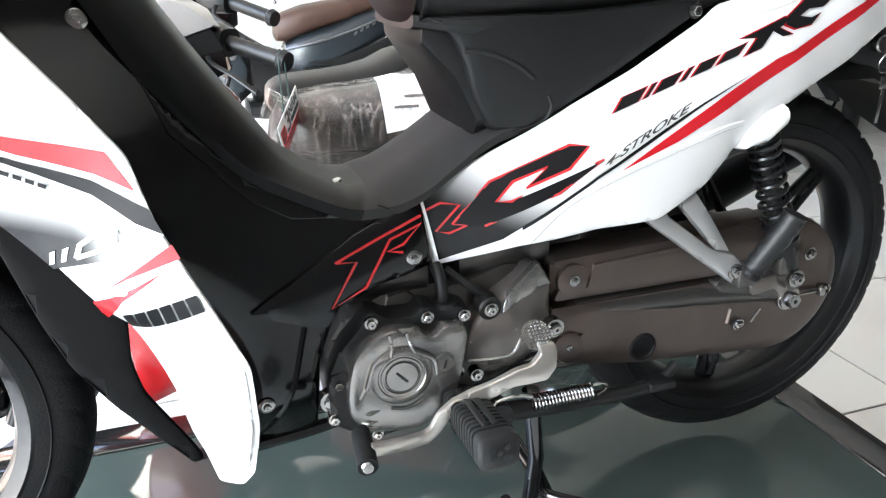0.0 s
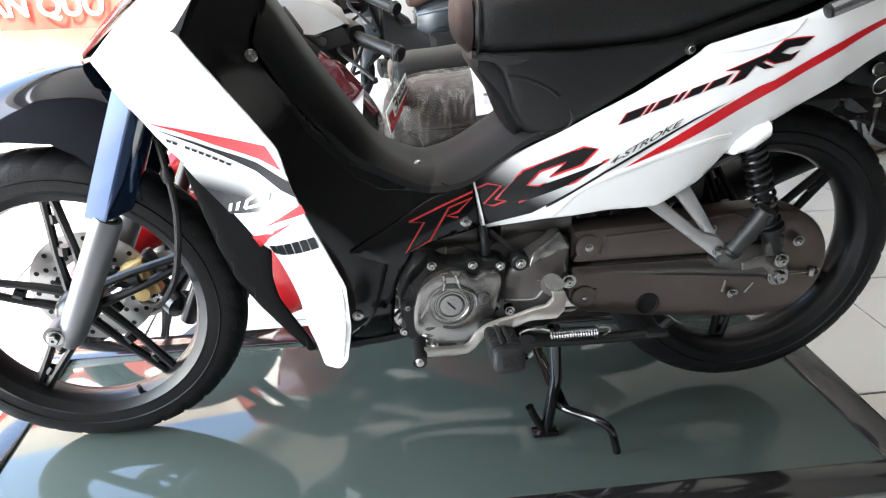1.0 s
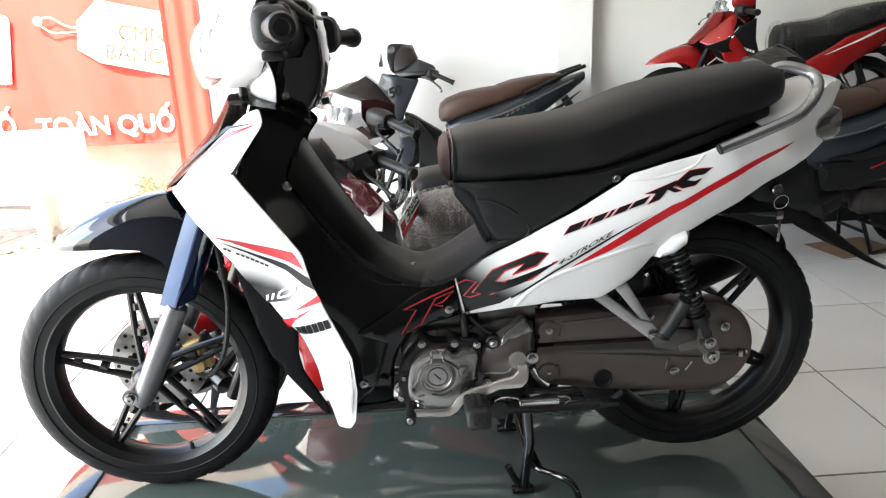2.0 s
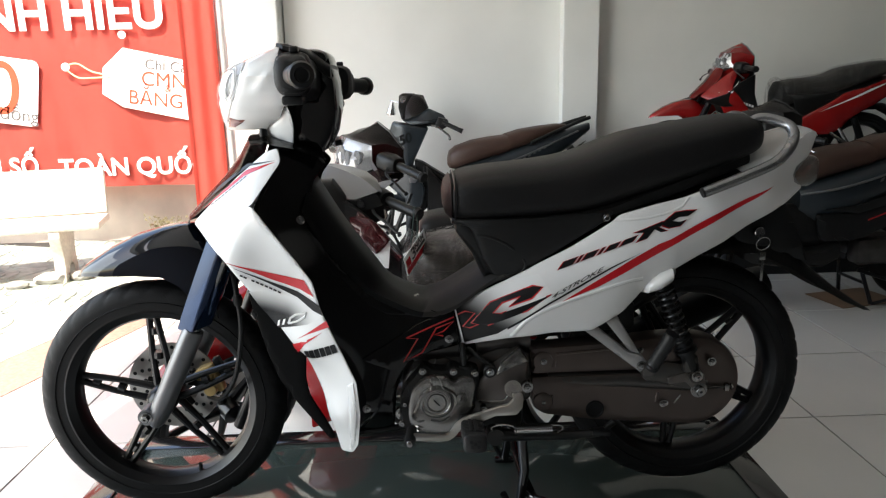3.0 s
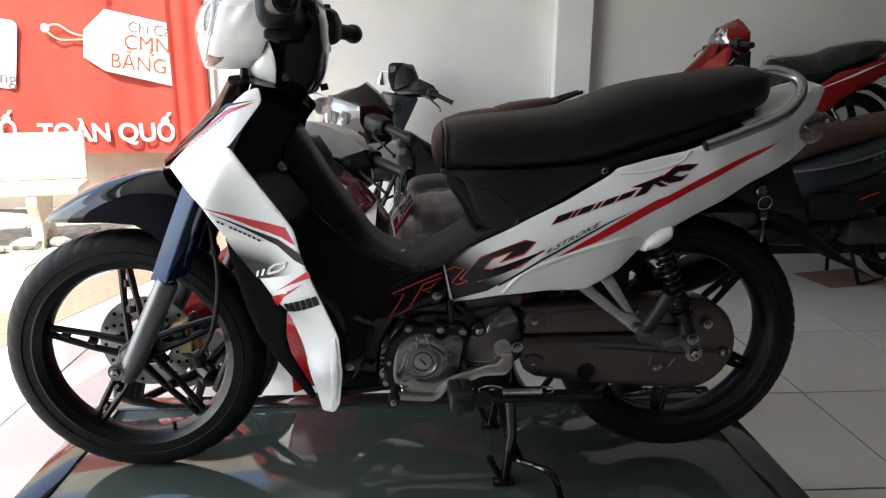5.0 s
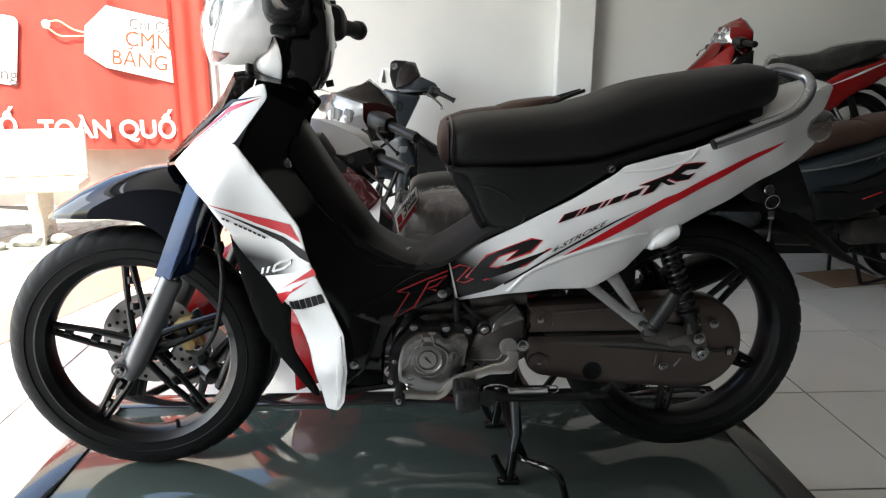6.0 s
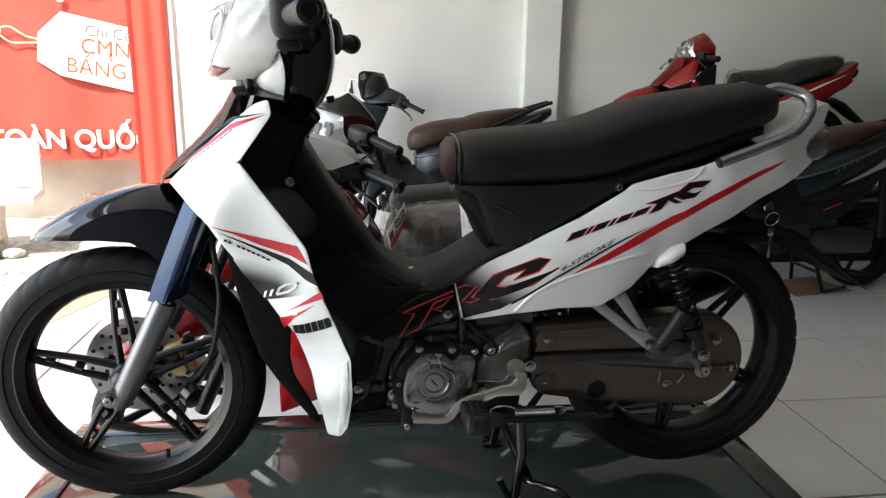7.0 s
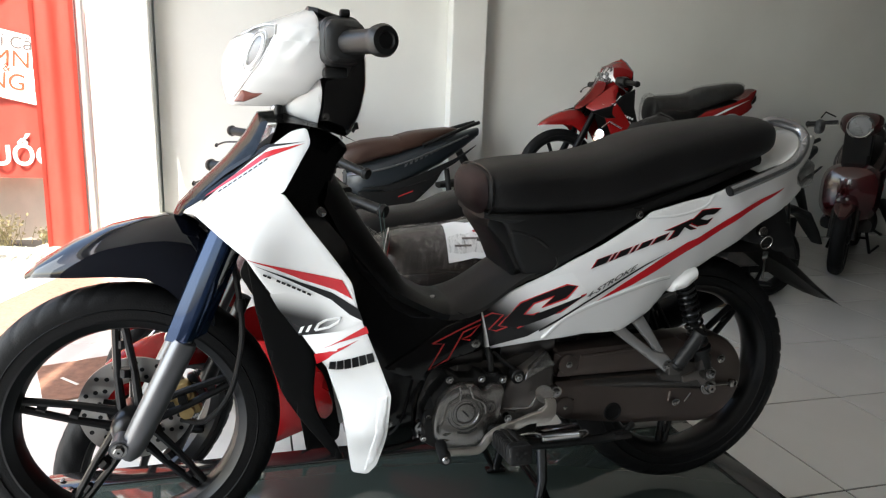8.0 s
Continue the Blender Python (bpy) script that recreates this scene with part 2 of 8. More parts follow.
def sweep(bm, pts, radius, segs=10, caps=True, flat=1.0, up=(0, 0, 1)):
    """A tube along points; radius is a number or one for each point; flat squashes it along up."""
    p = [Vector(q) for q in pts]
    r = radius if isinstance(radius, (list, tuple)) else [radius] * len(p)
    rings, nrm = [], None
    for i, q in enumerate(p):
        t = (p[min(i + 1, len(p) - 1)] - p[max(i - 1, 0)]).normalized()
        if nrm is None:
            ref = Vector(up) if abs(t.dot(Vector(up))) < 0.95 else Vector((1, 0, 0))
            nrm = (ref - t * ref.dot(t)).normalized()
        else:
            nrm = (nrm - t * nrm.dot(t)).normalized()
        bi = t.cross(nrm)
        rings.append([bm.verts.new(q + (nrm * math.cos(a) * flat + bi * math.sin(a)) * r[i]) for a in (2 * math.pi * k / segs for k in range(segs))])
    for a, b in zip(rings, rings[1:]):
        for k in range(segs):
            bm.faces.new((a[k], a[(k + 1) % segs], b[(k + 1) % segs], b[k]))
    if caps:
        bm.faces.new(list(reversed(rings[0])))
        bm.faces.new(rings[-1])
    return bm

def lathe(bm, profile, at, segs=48, axis=(0, 1, 0), groove=None, closed=False):
    """Turns a profile of (radius, along) round an axis through at."""
    ax = Vector(axis).normalized()
    u = ax.orthogonal().normalized()
    if abs(ax.y) > 0.99:
        u = Vector((1, 0, 0))
    v = ax.cross(u)
    c = Vector(at)
    rings = []
    for k in range(segs):
        a = 2 * math.pi * k / segs
        rings.append([bm.verts.new(c + (u * math.cos(a) + v * math.sin(a)) * max(1e-4, r - (groove(a, r, h) if groove else 0)) + ax * h) for r, h in profile])
    m = len(profile)
    for k in range(segs):
        a, b = rings[k], rings[(k + 1) % segs]
        for j in range(m if closed else m - 1):
            bm.faces.new((a[j], a[(j + 1) % m], b[(j + 1) % m], b[j]))
    if not closed:
        for j, rev in ((0, True), (m - 1, False)):
            ring = [rings[k][j] for k in range(segs)]
            if profile[j][0] > 2e-4:
                bm.faces.new(ring if rev else list(reversed(ring)))
    return bm

def box(bm, c, s, bevel=0.0, m=None, segs=2):
    """A bevelled block; m turns it about its middle."""
    t = Matrix.Translation(c) @ (m.to_4x4() if m else Matrix()) @ Matrix.Diagonal((*s, 1))
    r = bmesh.ops.create_cube(bm, size=1, matrix=t)
    if bevel:
        es = list({e for v in r["verts"] for e in v.link_edges})
        bmesh.ops.bevel(bm, geom=es, offset=bevel, segments=segs, affect='EDGES', profile=0.5)
    return bm

def loft(bm, stations, n=20, power=2.6, caps=True, axis='x'):
    """A body through rounded sections: (along, middle across, middle up, half width, half height)."""
    rings = []
    for s in stations:
        ring = []
        for k in range(n):
            a = 2 * math.pi * k / n
            c, d = math.cos(a), math.sin(a)
            y = s[1] + s[3] * math.copysign(abs(c) ** (2 / power), c)
            z = s[2] + s[4] * math.copysign(abs(d) ** (2 / power), d)
            ring.append(bm.verts.new((s[0], y, z) if axis == 'x' else (y, s[0], z)))
        rings.append(ring)
    for a, b in zip(rings, rings[1:]):
        for k in range(n):
            bm.faces.new((a[k], a[(k + 1) % n], b[(k + 1) % n], b[k]))
    if caps:
        bm.faces.new(list(reversed(rings[0])))
        bm.faces.new(rings[-1])
    return bm

def bolt(bm, at, r=0.007, h=0.006, axis=(0, -1, 0)):
    """A hexagon bolt head on a washer."""
    lathe(bm, [(r * 1.45, 0), (r * 1.45, h * 0.25), (r * 1.0, h * 0.3)], at, 14, axis)
    lathe(bm, [(r, h * 0.2), (r, h * 0.9), (r * 0.85, h), (r * 0.3, h), (r * 0.25, h * 0.7), (1e-4, h * 0.7)], at, 6, axis)
    return bm

def mirrored(pts):
    return [(q[0], -q[1], q[2]) for q in pts]

def text_mesh(words, size, m, name, parent, material, shear=0.0, extrude=0.0, align='LEFT', bold=0.0):
    """Lettering in the built-in font as a mesh."""
    cu = bpy.data.curves.new(name, 'FONT')
    cu.body, cu.size, cu.shear, cu.extrude, cu.align_x, cu.offset = words, size, shear, extrude, align, bold
    tmp = bpy.data.objects.new(name, cu)
    scene.collection.objects.link(tmp)
    bpy.context.view_layer.update()
    me = bpy.data.meshes.new_from_object(tmp.evaluated_get(bpy.context.evaluated_depsgraph_get()))
    bpy.data.objects.remove(tmp)
    me.transform(m)
    me.materials.clear()
    me.materials.append(material)
    me.name = name
    ob = new(name, me)
    ob.parent = parent
    ob.matrix_parent_inverse = parent.matrix_world.inverted()
    return ob

# ---- setting: shop room and forecourt ----
FLOOR = -0.33            # shop floor; the show stand's glass lies at 0
BACK = 4.15              # face of the back wall
EDGE, ALONG, OUT = Vector((-1.25, 1.45)), Vector((0.300, 0.954)), Vector((-0.954, 0.300))

def front(s, t, z=0.0):
    """A place by the shop front: s metres out of the shop, t along the threshold."""
    q = EDGE + OUT * s + ALONG * t
    return Vector((q.x, q.y, z))

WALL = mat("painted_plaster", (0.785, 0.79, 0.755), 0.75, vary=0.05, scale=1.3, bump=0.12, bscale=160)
# dark grey for the unseen walls, so that little light bounces off them
LOWBOUNCE = mat("low_bounce_grey", (0.065, 0.063, 0.061), 0.8, vary=0.08, scale=1.3)
CEIL = mat("ceiling_paint", (0.75, 0.75, 0.73), 0.8, vary=0.04, scale=1.0)
TILE = mat("white_porcelain_tile", (0.56, 0.553, 0.522), 0.14, vary=0.035, scale=2.0, island=0.02, rvary=0.25)
GROUT = mat("grey_grout", (0.03, 0.027, 0.024), 0.9, vary=0.2, scale=20)
BROWNST = mat("red_brown_granite", (0.30, 0.17, 0.13), 0.35, vary=0.3, scale=60, bump=0.1, bscale=300)
PALEST = mat("pale_threshold_stone", (0.62, 0.58, 0.52), 0.6, vary=0.1, scale=8, bump=0.2, bscale=200)
PAVER = mat("green_grey_paver", (0.27, 0.29, 0.25), 0.8, vary=0.25, scale=14, bump=0.5, bscale=90, island=0.18)
EARTH = mat("asphalt_ground", (0.12, 0.115, 0.105), 0.9, vary=0.25, scale=3, bump=0.5, bscale=120)
BEIGE = mat("weathered_beige_render", (0.55, 0.49, 0.41), 0.85, vary=0.16, scale=3.5, bump=0.4, bscale=60)
GRANITO = mat("cast_terrazzo_bench", (0.62, 0.56, 0.48), 0.65, vary=0.14, scale=40, bump=0.2, bscale=240)
ROCK = mat("rubble_stone", (0.34, 0.32, 0.29), 0.9, vary=0.3, scale=25, bump=0.6, bscale=80)
CLOTH = mat("red_banner_cloth", (0.60, 0.10, 0.072), 0.6, vary=0.06, scale=2.5, bump=0.1, bscale=700)
PRINTW = mat("white_banner_print", (0.82, 0.80, 0.78), 0.6, vary=0.02)
PRINTO = mat("orange_banner_print", (0.50, 0.06, 0.02), 0.6, vary=0.03)
PRINTG = mat("grey_banner_print", (0.10, 0.085, 0.08), 0.6, vary=0.03)
CORD = mat("yellow_cord_print", (0.72, 0.55, 0.30), 0.6, vary=0.05)
ALU = mat("aluminium_door_frame", (0.62, 0.62, 0.61), 0.35, metal=0.7, vary=0.06)
GLASSTOP = mat("grey_green_glass", (0.046, 0.060, 0.053), 0.06, vary=0.05, scale=2.0, spec=0.55, rvary=0.3)
FRAME = mat("black_lacquered_rail", (0.012, 0.011, 0.011), 0.12, coat=0.5, vary=0.2)
MATC = mat("brown_coir_mat", (0.17, 0.085, 0.055), 0.95, vary=0.25, scale=30, bump=0.9, bscale=420)
CARDB = mat("brown_cardboard", (0.20, 0.13, 0.08), 0.9, vary=0.1)
DRY = mat("dry_weeds", (0.22, 0.19, 0.10), 0.8, vary=0.3, scale=30)

def slab(name, corners, z0, z1, material, label, category, kind="structure", bevel=0.0):
    """An upright prism over a plan outline."""
    bm = bmesh.new()
    lo = [bm.verts.new((c[0], c[1], z0)) for c in corners]
    hi = [bm.verts.new((c[0], c[1], z1)) for c in corners]
    bm.faces.new(list(reversed(lo))), bm.faces.new(hi)
    for i in range(len(lo)):
        j = (i + 1) % len(lo)
        bm.faces.new((lo[i], lo[j], hi[j], hi[i]))
    if bevel:
        bmesh.ops.bevel(bm, geom=list(bm.edges), offset=bevel, segments=2, affect='EDGES')
    ob = part(name, bm, material, None, angle=30)
    return tagged(ob, label, category, kind=kind)

def rect(x0, y0, x1, y1):
    return [(x0, y0), (x1, y0), (x1, y1), (x0, y1)]

ground = slab("ground", rect(-900, -900, 900, 900), FLOOR - 0.6, FLOOR - 0.05, EARTH, "dark asphalt ground reaching the horizon", "ground")
floor = slab("floor", [(-1.96, -0.8), (-3.3, -5.0), (7.2, -5.0), (7.2, BACK), (-0.40, BACK)], FLOOR - 0.048, FLOOR - 0.004, GROUT, "glossy white square floor tiles with thin grey joints", "floor")
wall_back = slab("wall_back", rect(-0.40, BACK, 7.4, BACK + 0.2), FLOOR - 0.04, 3.3, WALL, "plain off-white painted plaster wall", "wall")
pillar = slab("pillar", rect(1.775, BACK - 0.155, 2.055, BACK - 0.002), FLOOR, 3.2, WALL, "white plastered pillar standing out of the wall", "pillar", bevel=0.006)
column = slab("corner_column", rect(-0.79, BACK - 0.20, -0.415, BACK + 0.2), FLOOR - 0.04, 3.2, WALL, "white painted column beside the shop front", "column", bevel=0.006)
# unseen walls that close the room, coloured dark to keep its right and near side dim
wall_east = slab("wall_east", rect(7.2, -5.0, 7.4, BACK), FLOOR - 0.04, 3.3, LOWBOUNCE, "plain unseen closing wall, dark grey to hold back bounced light", "wall")
wall_south = slab("wall_south", rect(-2.5, -2.75, 7.4, -2.55), FLOOR - 0.04, 3.3, LOWBOUNCE, "plain unseen closing wall, dark grey to hold back bounced light", "wall")
ceiling = slab("ceiling", [(-1.96, -0.8), (-3.3, -5.2), (7.4, -5.2), (7.4, BACK + 0.2), (-0.79, BACK + 0.2)], 3.2, 3.4, CEIL, "flat white painted ceiling", "ceiling")

# floor tiles, the far and right part of which the walk passes
TX, TY = 0.6, 0.63
tile_me = None
k = 0
for i in range(-8, 9):
    for j in range(-9, 6):
        x0, y0 = 2.165 + i * TX, 0.92 + j * TY
        cx, cy = x0 + TX / 2, y0 + TY / 2
        s = (Vector((cx, cy)) - EDGE).dot(OUT)
        if s > 0.30 or cy > BACK + 0.25 or cx > 7.15 or cy < -4.9:
            continue
        if tile_me is None:
            bm = bmesh.new()
            box(bm, (0, 0, -0.004), (TX - 0.0075, TY - 0.0075, 0.008), 0.0008, segs=1)
            o = part("floor_tile", bm, TILE, floor)
            tile_me = o.data
        else:
            o = new("floor_tile", tile_me)
            o.parent = floor
        o.matrix_world = pose(cx, cy, FLOOR)
        k += 1

# threshold strips and forecourt paving
def band(name, s0, s1, z, material, label):
    c = [front(s0, -7.0), front(s0, 3.2), front(s1, 3.2), front(s1, -7.0)]
    return slab(name, c, FLOOR - 0.046, z, material, label, "threshold")
band("threshold_strip", 0.0, 0.36, FLOOR + 0.004, BROWNST, "red-brown granite threshold strip")
band("threshold_sill", 0.36, 0.70, FLOOR + 0.006, PALEST, "pale sunlit stone door sill")
pavement = slab("pavement", [front(0.70, -9.0), front(0.70, 3.4), (-2.4, 4.75), (-12, 4.75), (-12, -9)], FLOOR - 0.045, FLOOR - 0.006, GROUT, "green-grey patterned concrete paving", "pavement")
pv = None
for i in range(19):
    for j in range(15):
        s, t = 0.86 + i * 0.31, -1.4 + j * 0.31
        q = front(s, t)
        if q.y > 4.6 or (i > 13 and j < 4):
            continue
        if pv is None:
            bm = bmesh.new()
            box(bm, (0, 0, 0), (0.302, 0.302, 0.02), 0.005, segs=1)
            for a in range(3):
                arc = [(-0.15 + (0.05 + 0.09 * a) * math.cos(w), -0.15 + (0.05 + 0.09 * a) * math.sin(w), 0.011) for w in (math.pi / 2 * h / 8 for h in range(9))]
                sweep(bm, arc, 0.006, 5)
            o = part("paver", bm, PAVER, pavement)
            pv = o.data
        else:
            o = new("paver", pv)
            o.parent = pavement
        o.matrix_world = Matrix.Translation((q.x, q.y, FLOOR - 0.004)) @ Matrix.Rotation(math.atan2(OUT.y, OUT.x) + (i + j) % 2 * math.pi, 4, 'Z')

boundary = slab("boundary_wall", rect(-14, 4.75, -0.795, 4.95), FLOOR - 0.04, 3.1, BEIGE, "weathered beige rendered boundary wall", "wall")

# shop-front aluminium frame
door_frame = thing("door_frame", (-0.86, 3.97, FLOOR), "tall grey aluminium door frame at the shop front", "door frame", kind="structure")
for dx, w, d in ((0.0, 0.045, 0.08), (0.052, 0.02, 0.05), (-0.045, 0.022, 0.06)):
    bm = bmesh.new()
    box(bm, (-0.855 + dx, 3.99, 1.43), (w, d, 3.5), 0.004)
    part("frame_post", bm, ALU, door_frame)
lintel = thing("shop_front_beam", tuple(front(0.3, -2.5, 2.75)), "white painted beam over the open shop front", "beam", kind="structure")
bm = bmesh.new()
a, b = front(0.2, -6.8), front(0.2, 2.75)
box(bm, ((a.x + b.x) / 2, (a.y + b.y) / 2, 2.98), ((b - a).length, 0.2, 0.44), 0.01, Matrix.Rotation(math.atan2(ALONG.y, ALONG.x), 3, 'Z'))
part("beam", bm, WALL, lintel)

# sky light that comes in through the open front, beside the camera
portal = new("daylight_opening", bpy.data.lights.new("daylight_opening", 'AREA'))
portal.data.shape, portal.data.size, portal.data.size_y = 'RECTANGLE', 3.0, 2.7
portal.data.energy, portal.data.color = 26.0, (0.90, 0.97, 1.0)
c = front(0.62, -2.35, 1.05)
portal.matrix_world = look(c, c - Vector((OUT.x, OUT.y, 0.0)))

# ---- banner, cloth strip and bench outside ----
BY = 4.45
banner = thing("banner", (-2.6, BY, 0.2), "red printed sales banner hanging on the boundary wall", "banner")
bm = bmesh.new()
nx, nz = 60, 24
vs = [[bm.verts.new((-4.4 + 3.42 * i / nx, BY + 0.018 * math.sin(i * 0.55) * (1 - j / nz) + 0.006 * math.sin(i * 1.7 + j * 0.4), 0.205 + 1.80 * j / nz)) for j in range(nz + 1)] for i in range(nx + 1)]
for i in range(nx):
    for j in range(nz):
        bm.faces.new((vs[i][j], vs[i + 1][j], vs[i + 1][j + 1], vs[i][j + 1]))
bmesh.ops.solidify(bm, geom=list(bm.faces), thickness=0.002)
part("cloth", bm, CLOTH, banner)
PY = BY - 0.03
def banner_text(words, size, x, z, material, turn=0.0, bold=0.0):
    m = Matrix.Translation((x, PY - 0.004, z)) @ Matrix.Rotation(radians(90), 4, 'X') @ Matrix.Rotation(radians(turn), 4, 'Z')
    o = text_mesh(words, size, m, "lettering", banner, material, bold=bold)
    return o
def banner_shape(pts, material, name="print", y=PY):
    bm = bmesh.new()
    plate(bm, [(p[0], 0, p[1]) for p in pts], y, 0.0015, 0.0, 0.3)
    return part(name, bm, material, banner)
banner_text("TOÀN QUỐC", 0.205, -2.43, 0.305, PRINTW, bold=0.0045)
banner_text("N SỐ", 0.205, -3.06, 0.325, PRINTW, bold=0.0045)
banner_text("NH HIỆU", 0.36, -2.88, 1.50, PRINTW, bold=0.010)
banner_shape(rounded([(-3.45, 1.40), (-2.47, 1.25), (-2.56, 0.72), (-3.52, 0.86)], 0.06), PRINTW)
banner_text("0", 0.62, -2.98, 0.86, PRINTO, -8)
banner_text("đồng", 0.15, -2.86, 0.80, PRINTG, -8)
banner_shape([(-1.99, 0.98), (-1.96, 1.19), (-1.78, 1.345), (-1.12, 1.20), (-1.12, 0.71), (-1.83, 0.87)], PRINTW)
banner_text("Chỉ Cần", 0.118, -1.62, 1.175, PRINTG, -7)
banner_text("CMND", 0.165, -1.665, 1.045, PRINTO, -6)
banner_text("&", 0.085, -1.475, 0.985, PRINTO, -6)
banner_text("BẰNG LÁI", 0.165, -1.79, 0.90, PRINTO, -7)
bm = bmesh.new()
sweep(bm, spline([(-2.25, PY, 1.215), (-2.16, PY, 1.225), (-2.05, PY, 1.16), (-1.9, PY, 1.12), (-2.06, PY, 1.11), (-2.17, PY, 1.115), (-2.26, PY, 1.18)], 6), 0.006, 6)
part("cord", bm, CORD, banner)
bm = bmesh.new()
lathe(bm, [(0.034, 0), (0.034, 0.004), (0.02, 0.012), (1e-4, 0.014)], (-2.26, PY, 1.20), 20, (0, -1, 0))
part("eyelet", bm, PRINTW, banner)
for x in (-4.3, -3.2, -2.1, -1.02):
    bm = bmesh.new()
    sweep(bm, [(x, BY - 0.004, 1.985), (x, BY + 0.15, 2.01), (x, 4.76, 2.01)], 0.012, 8)
    part("hanging_bracket", bm, ALU, banner)

strip = thing("cloth_strip", (-0.98, 3.9, -0.2), "plain red cloth strip hanging beside the door frame", "curtain")
bm = bmesh.new()
vs = [[bm.verts.new((-1.145 + 0.26 * i / 14 + 0.02 * j / 20, 3.93 + 0.012 * math.sin(i * 0.9) + 0.004 * math.sin(j * 0.5), -0.22 + 3.3 * j / 20)) for j in range(21)] for i in range(15)]
for i in range(14):
    for j in range(20):
        bm.faces.new((vs[i][j], vs[i + 1][j], vs[i + 1][j + 1], vs[i][j + 1]))
bmesh.ops.solidify(bm, geom=list(bm.faces), thickness=0.003)
part("cloth", bm, CLOTH, strip)
for x0, x1 in ((-1.150, -1.128), (-0.908, -0.886)):
    bm = bmesh.new()
    vs = [[bm.verts.new((x0 + (x1 - x0) * i + 0.02 * j / 20, 3.924 + 0.012 * math.sin(((x0 + (x1 - x0) * i) + 1.145) / 0.26 * 14 * 0.9) + 0.004 * math.sin(j * 0.5), -0.22 + 3.3 * j / 20)) for j in range(21)] for i in range(2)]
    for j in range(20):
        bm.faces.new((vs[0][j], vs[1][j], vs[1][j + 1], vs[0][j + 1]))
    bmesh.ops.solidify(bm, geom=list(bm.faces), thickness=0.003)
    part("hem", bm, CLOTH, strip)

def stone_bench(at, rz, label):
    b = thing("stone_bench", at, label, "bench", "stone benches", rz=rz)
    M = b.matrix_world
    def put(bm):
        bm.transform(M)
        return bm
    bm = bmesh.new()
    box(bm, (0, 0, 0.40), (1.35, 0.42, 0.06), 0.02)
    part("seat", put(bm), GRANITO, b)
    bm = bmesh.new()
    box(bm, (0, 0.20, 0.60), (1.35, 0.05, 0.34), 0.02, Matrix.Rotation(radians(-8), 3, 'X'))
    part("backrest", put(bm), GRANITO, b)
    for x in (-0.45, 0.45):
        bm = bmesh.new()
        o = spline([(-0.20, 0, 0), (-0.10, 0, 0), (-0.06, 0, 0.09), (0.06, 0, 0.09), (0.10, 0, 0), (0.20, 0, 0), (0.17, 0, 0.17), (0.20, 0, 0.37), (-0.20, 0, 0.37), (-0.17, 0, 0.17)], 4, True)
        plate(bm, o, 0.0, 0.07, 0.008, 0.06)
        bm.transform(Matrix.Translation((x - 0.035, 0, 0)) @ Matrix.Rotation(radians(90), 4, 'Z'))
        part("leg", put(bm), GRANITO, b)
    return b
stone_bench((-2.35, 3.35, FLOOR + 0.004), 14, "pale cast-stone bench with a slab back outside the shop")
stone_bench((-4.1, 2.9, FLOOR + 0.004), 14, "pale cast-stone bench further along the forecourt")
rnd = random.Random(4)
for x, y, r in ((-2.02, 3.28, 0.075), (-1.86, 3.36, 0.06), (-2.2, 3.16, 0.05)):
    bm = bmesh.new()
    bmesh.ops.create_icosphere(bm, subdivisions=2, radius=r)
    for v in bm.verts:
        v.co = Vector((v.co.x * 1.6, v.co.y, v.co.z * 0.6)) * (1 + 0.35 * noise.noise(v.co * 14 + Vector((x, y, 0))))
    bm.transform(Matrix.Translation((x, y, FLOOR + 0.006 + r * 0.5)))
    tagged(part("loose_stone", bm, ROCK, None, angle=20), "broken grey stone lying on the paving", "stone", "loose stones")
def weeds(x, y, h, n):
    bm = bmesh.new()
    for _ in range(n):
        a, r = rnd.uniform(0, 6.28), rnd.uniform(0, 0.14)
        p = Vector((x + r * math.cos(a), y + r * 0.4 * math.sin(a), FLOOR))
        d = Vector((rnd.uniform(-0.5, 0.5), rnd.uniform(-0.4, 0.1), 1)) * h * rnd.uniform(0.4, 1)
        mid = p + d * 0.5 + Vector((rnd.uniform(-0.02, 0.02), 0, 0))
        sweep(bm, [p, mid, p + d], [0.003, 0.0022, 0.001], 4)
        for f in (0.4, 0.6, 0.75, 0.9):
            q = p + d * f
            e = Vector((rnd.uniform(-1, 1), rnd.uniform(-0.5, 0.5), rnd.uniform(-0.2, 0.8))) * 0.035
            w = e.cross(Vector((0, 1, 0.3))).normalized() * 0.010
            vs = [bm.verts.new(c) for c in (q, q + e * 0.5 + w, q + e, q + e * 0.5 - w)]
            bm.faces.new(vs)
    return part("weeds", bm, DRY, None)
tagged(weeds(-1.62, 4.5, 0.28, 46), "dry weeds growing at the foot of the boundary wall", "weeds", kind="stuff")
tagged(weeds(-1.3, 4.55, 0.15, 26), "low dry weeds along the wall foot", "weeds", kind="stuff")

# door mat with worn letters
mat_ob = thing("door_mat", (-0.45, 1.75, FLOOR), "brown coir door mat with worn pale lettering", "mat")
bm = bmesh.new()
pile_m = Matrix.Translation((-0.40, 1.76, FLOOR + 0.005)) @ Matrix.Rotation(radians(18), 4, 'Z')
box(bm, (0, 0, 0), (0.5, 0.42, 0.010), 0.003)
bm.transform(pile_m)
part("coir", bm, MATC, mat_ob)
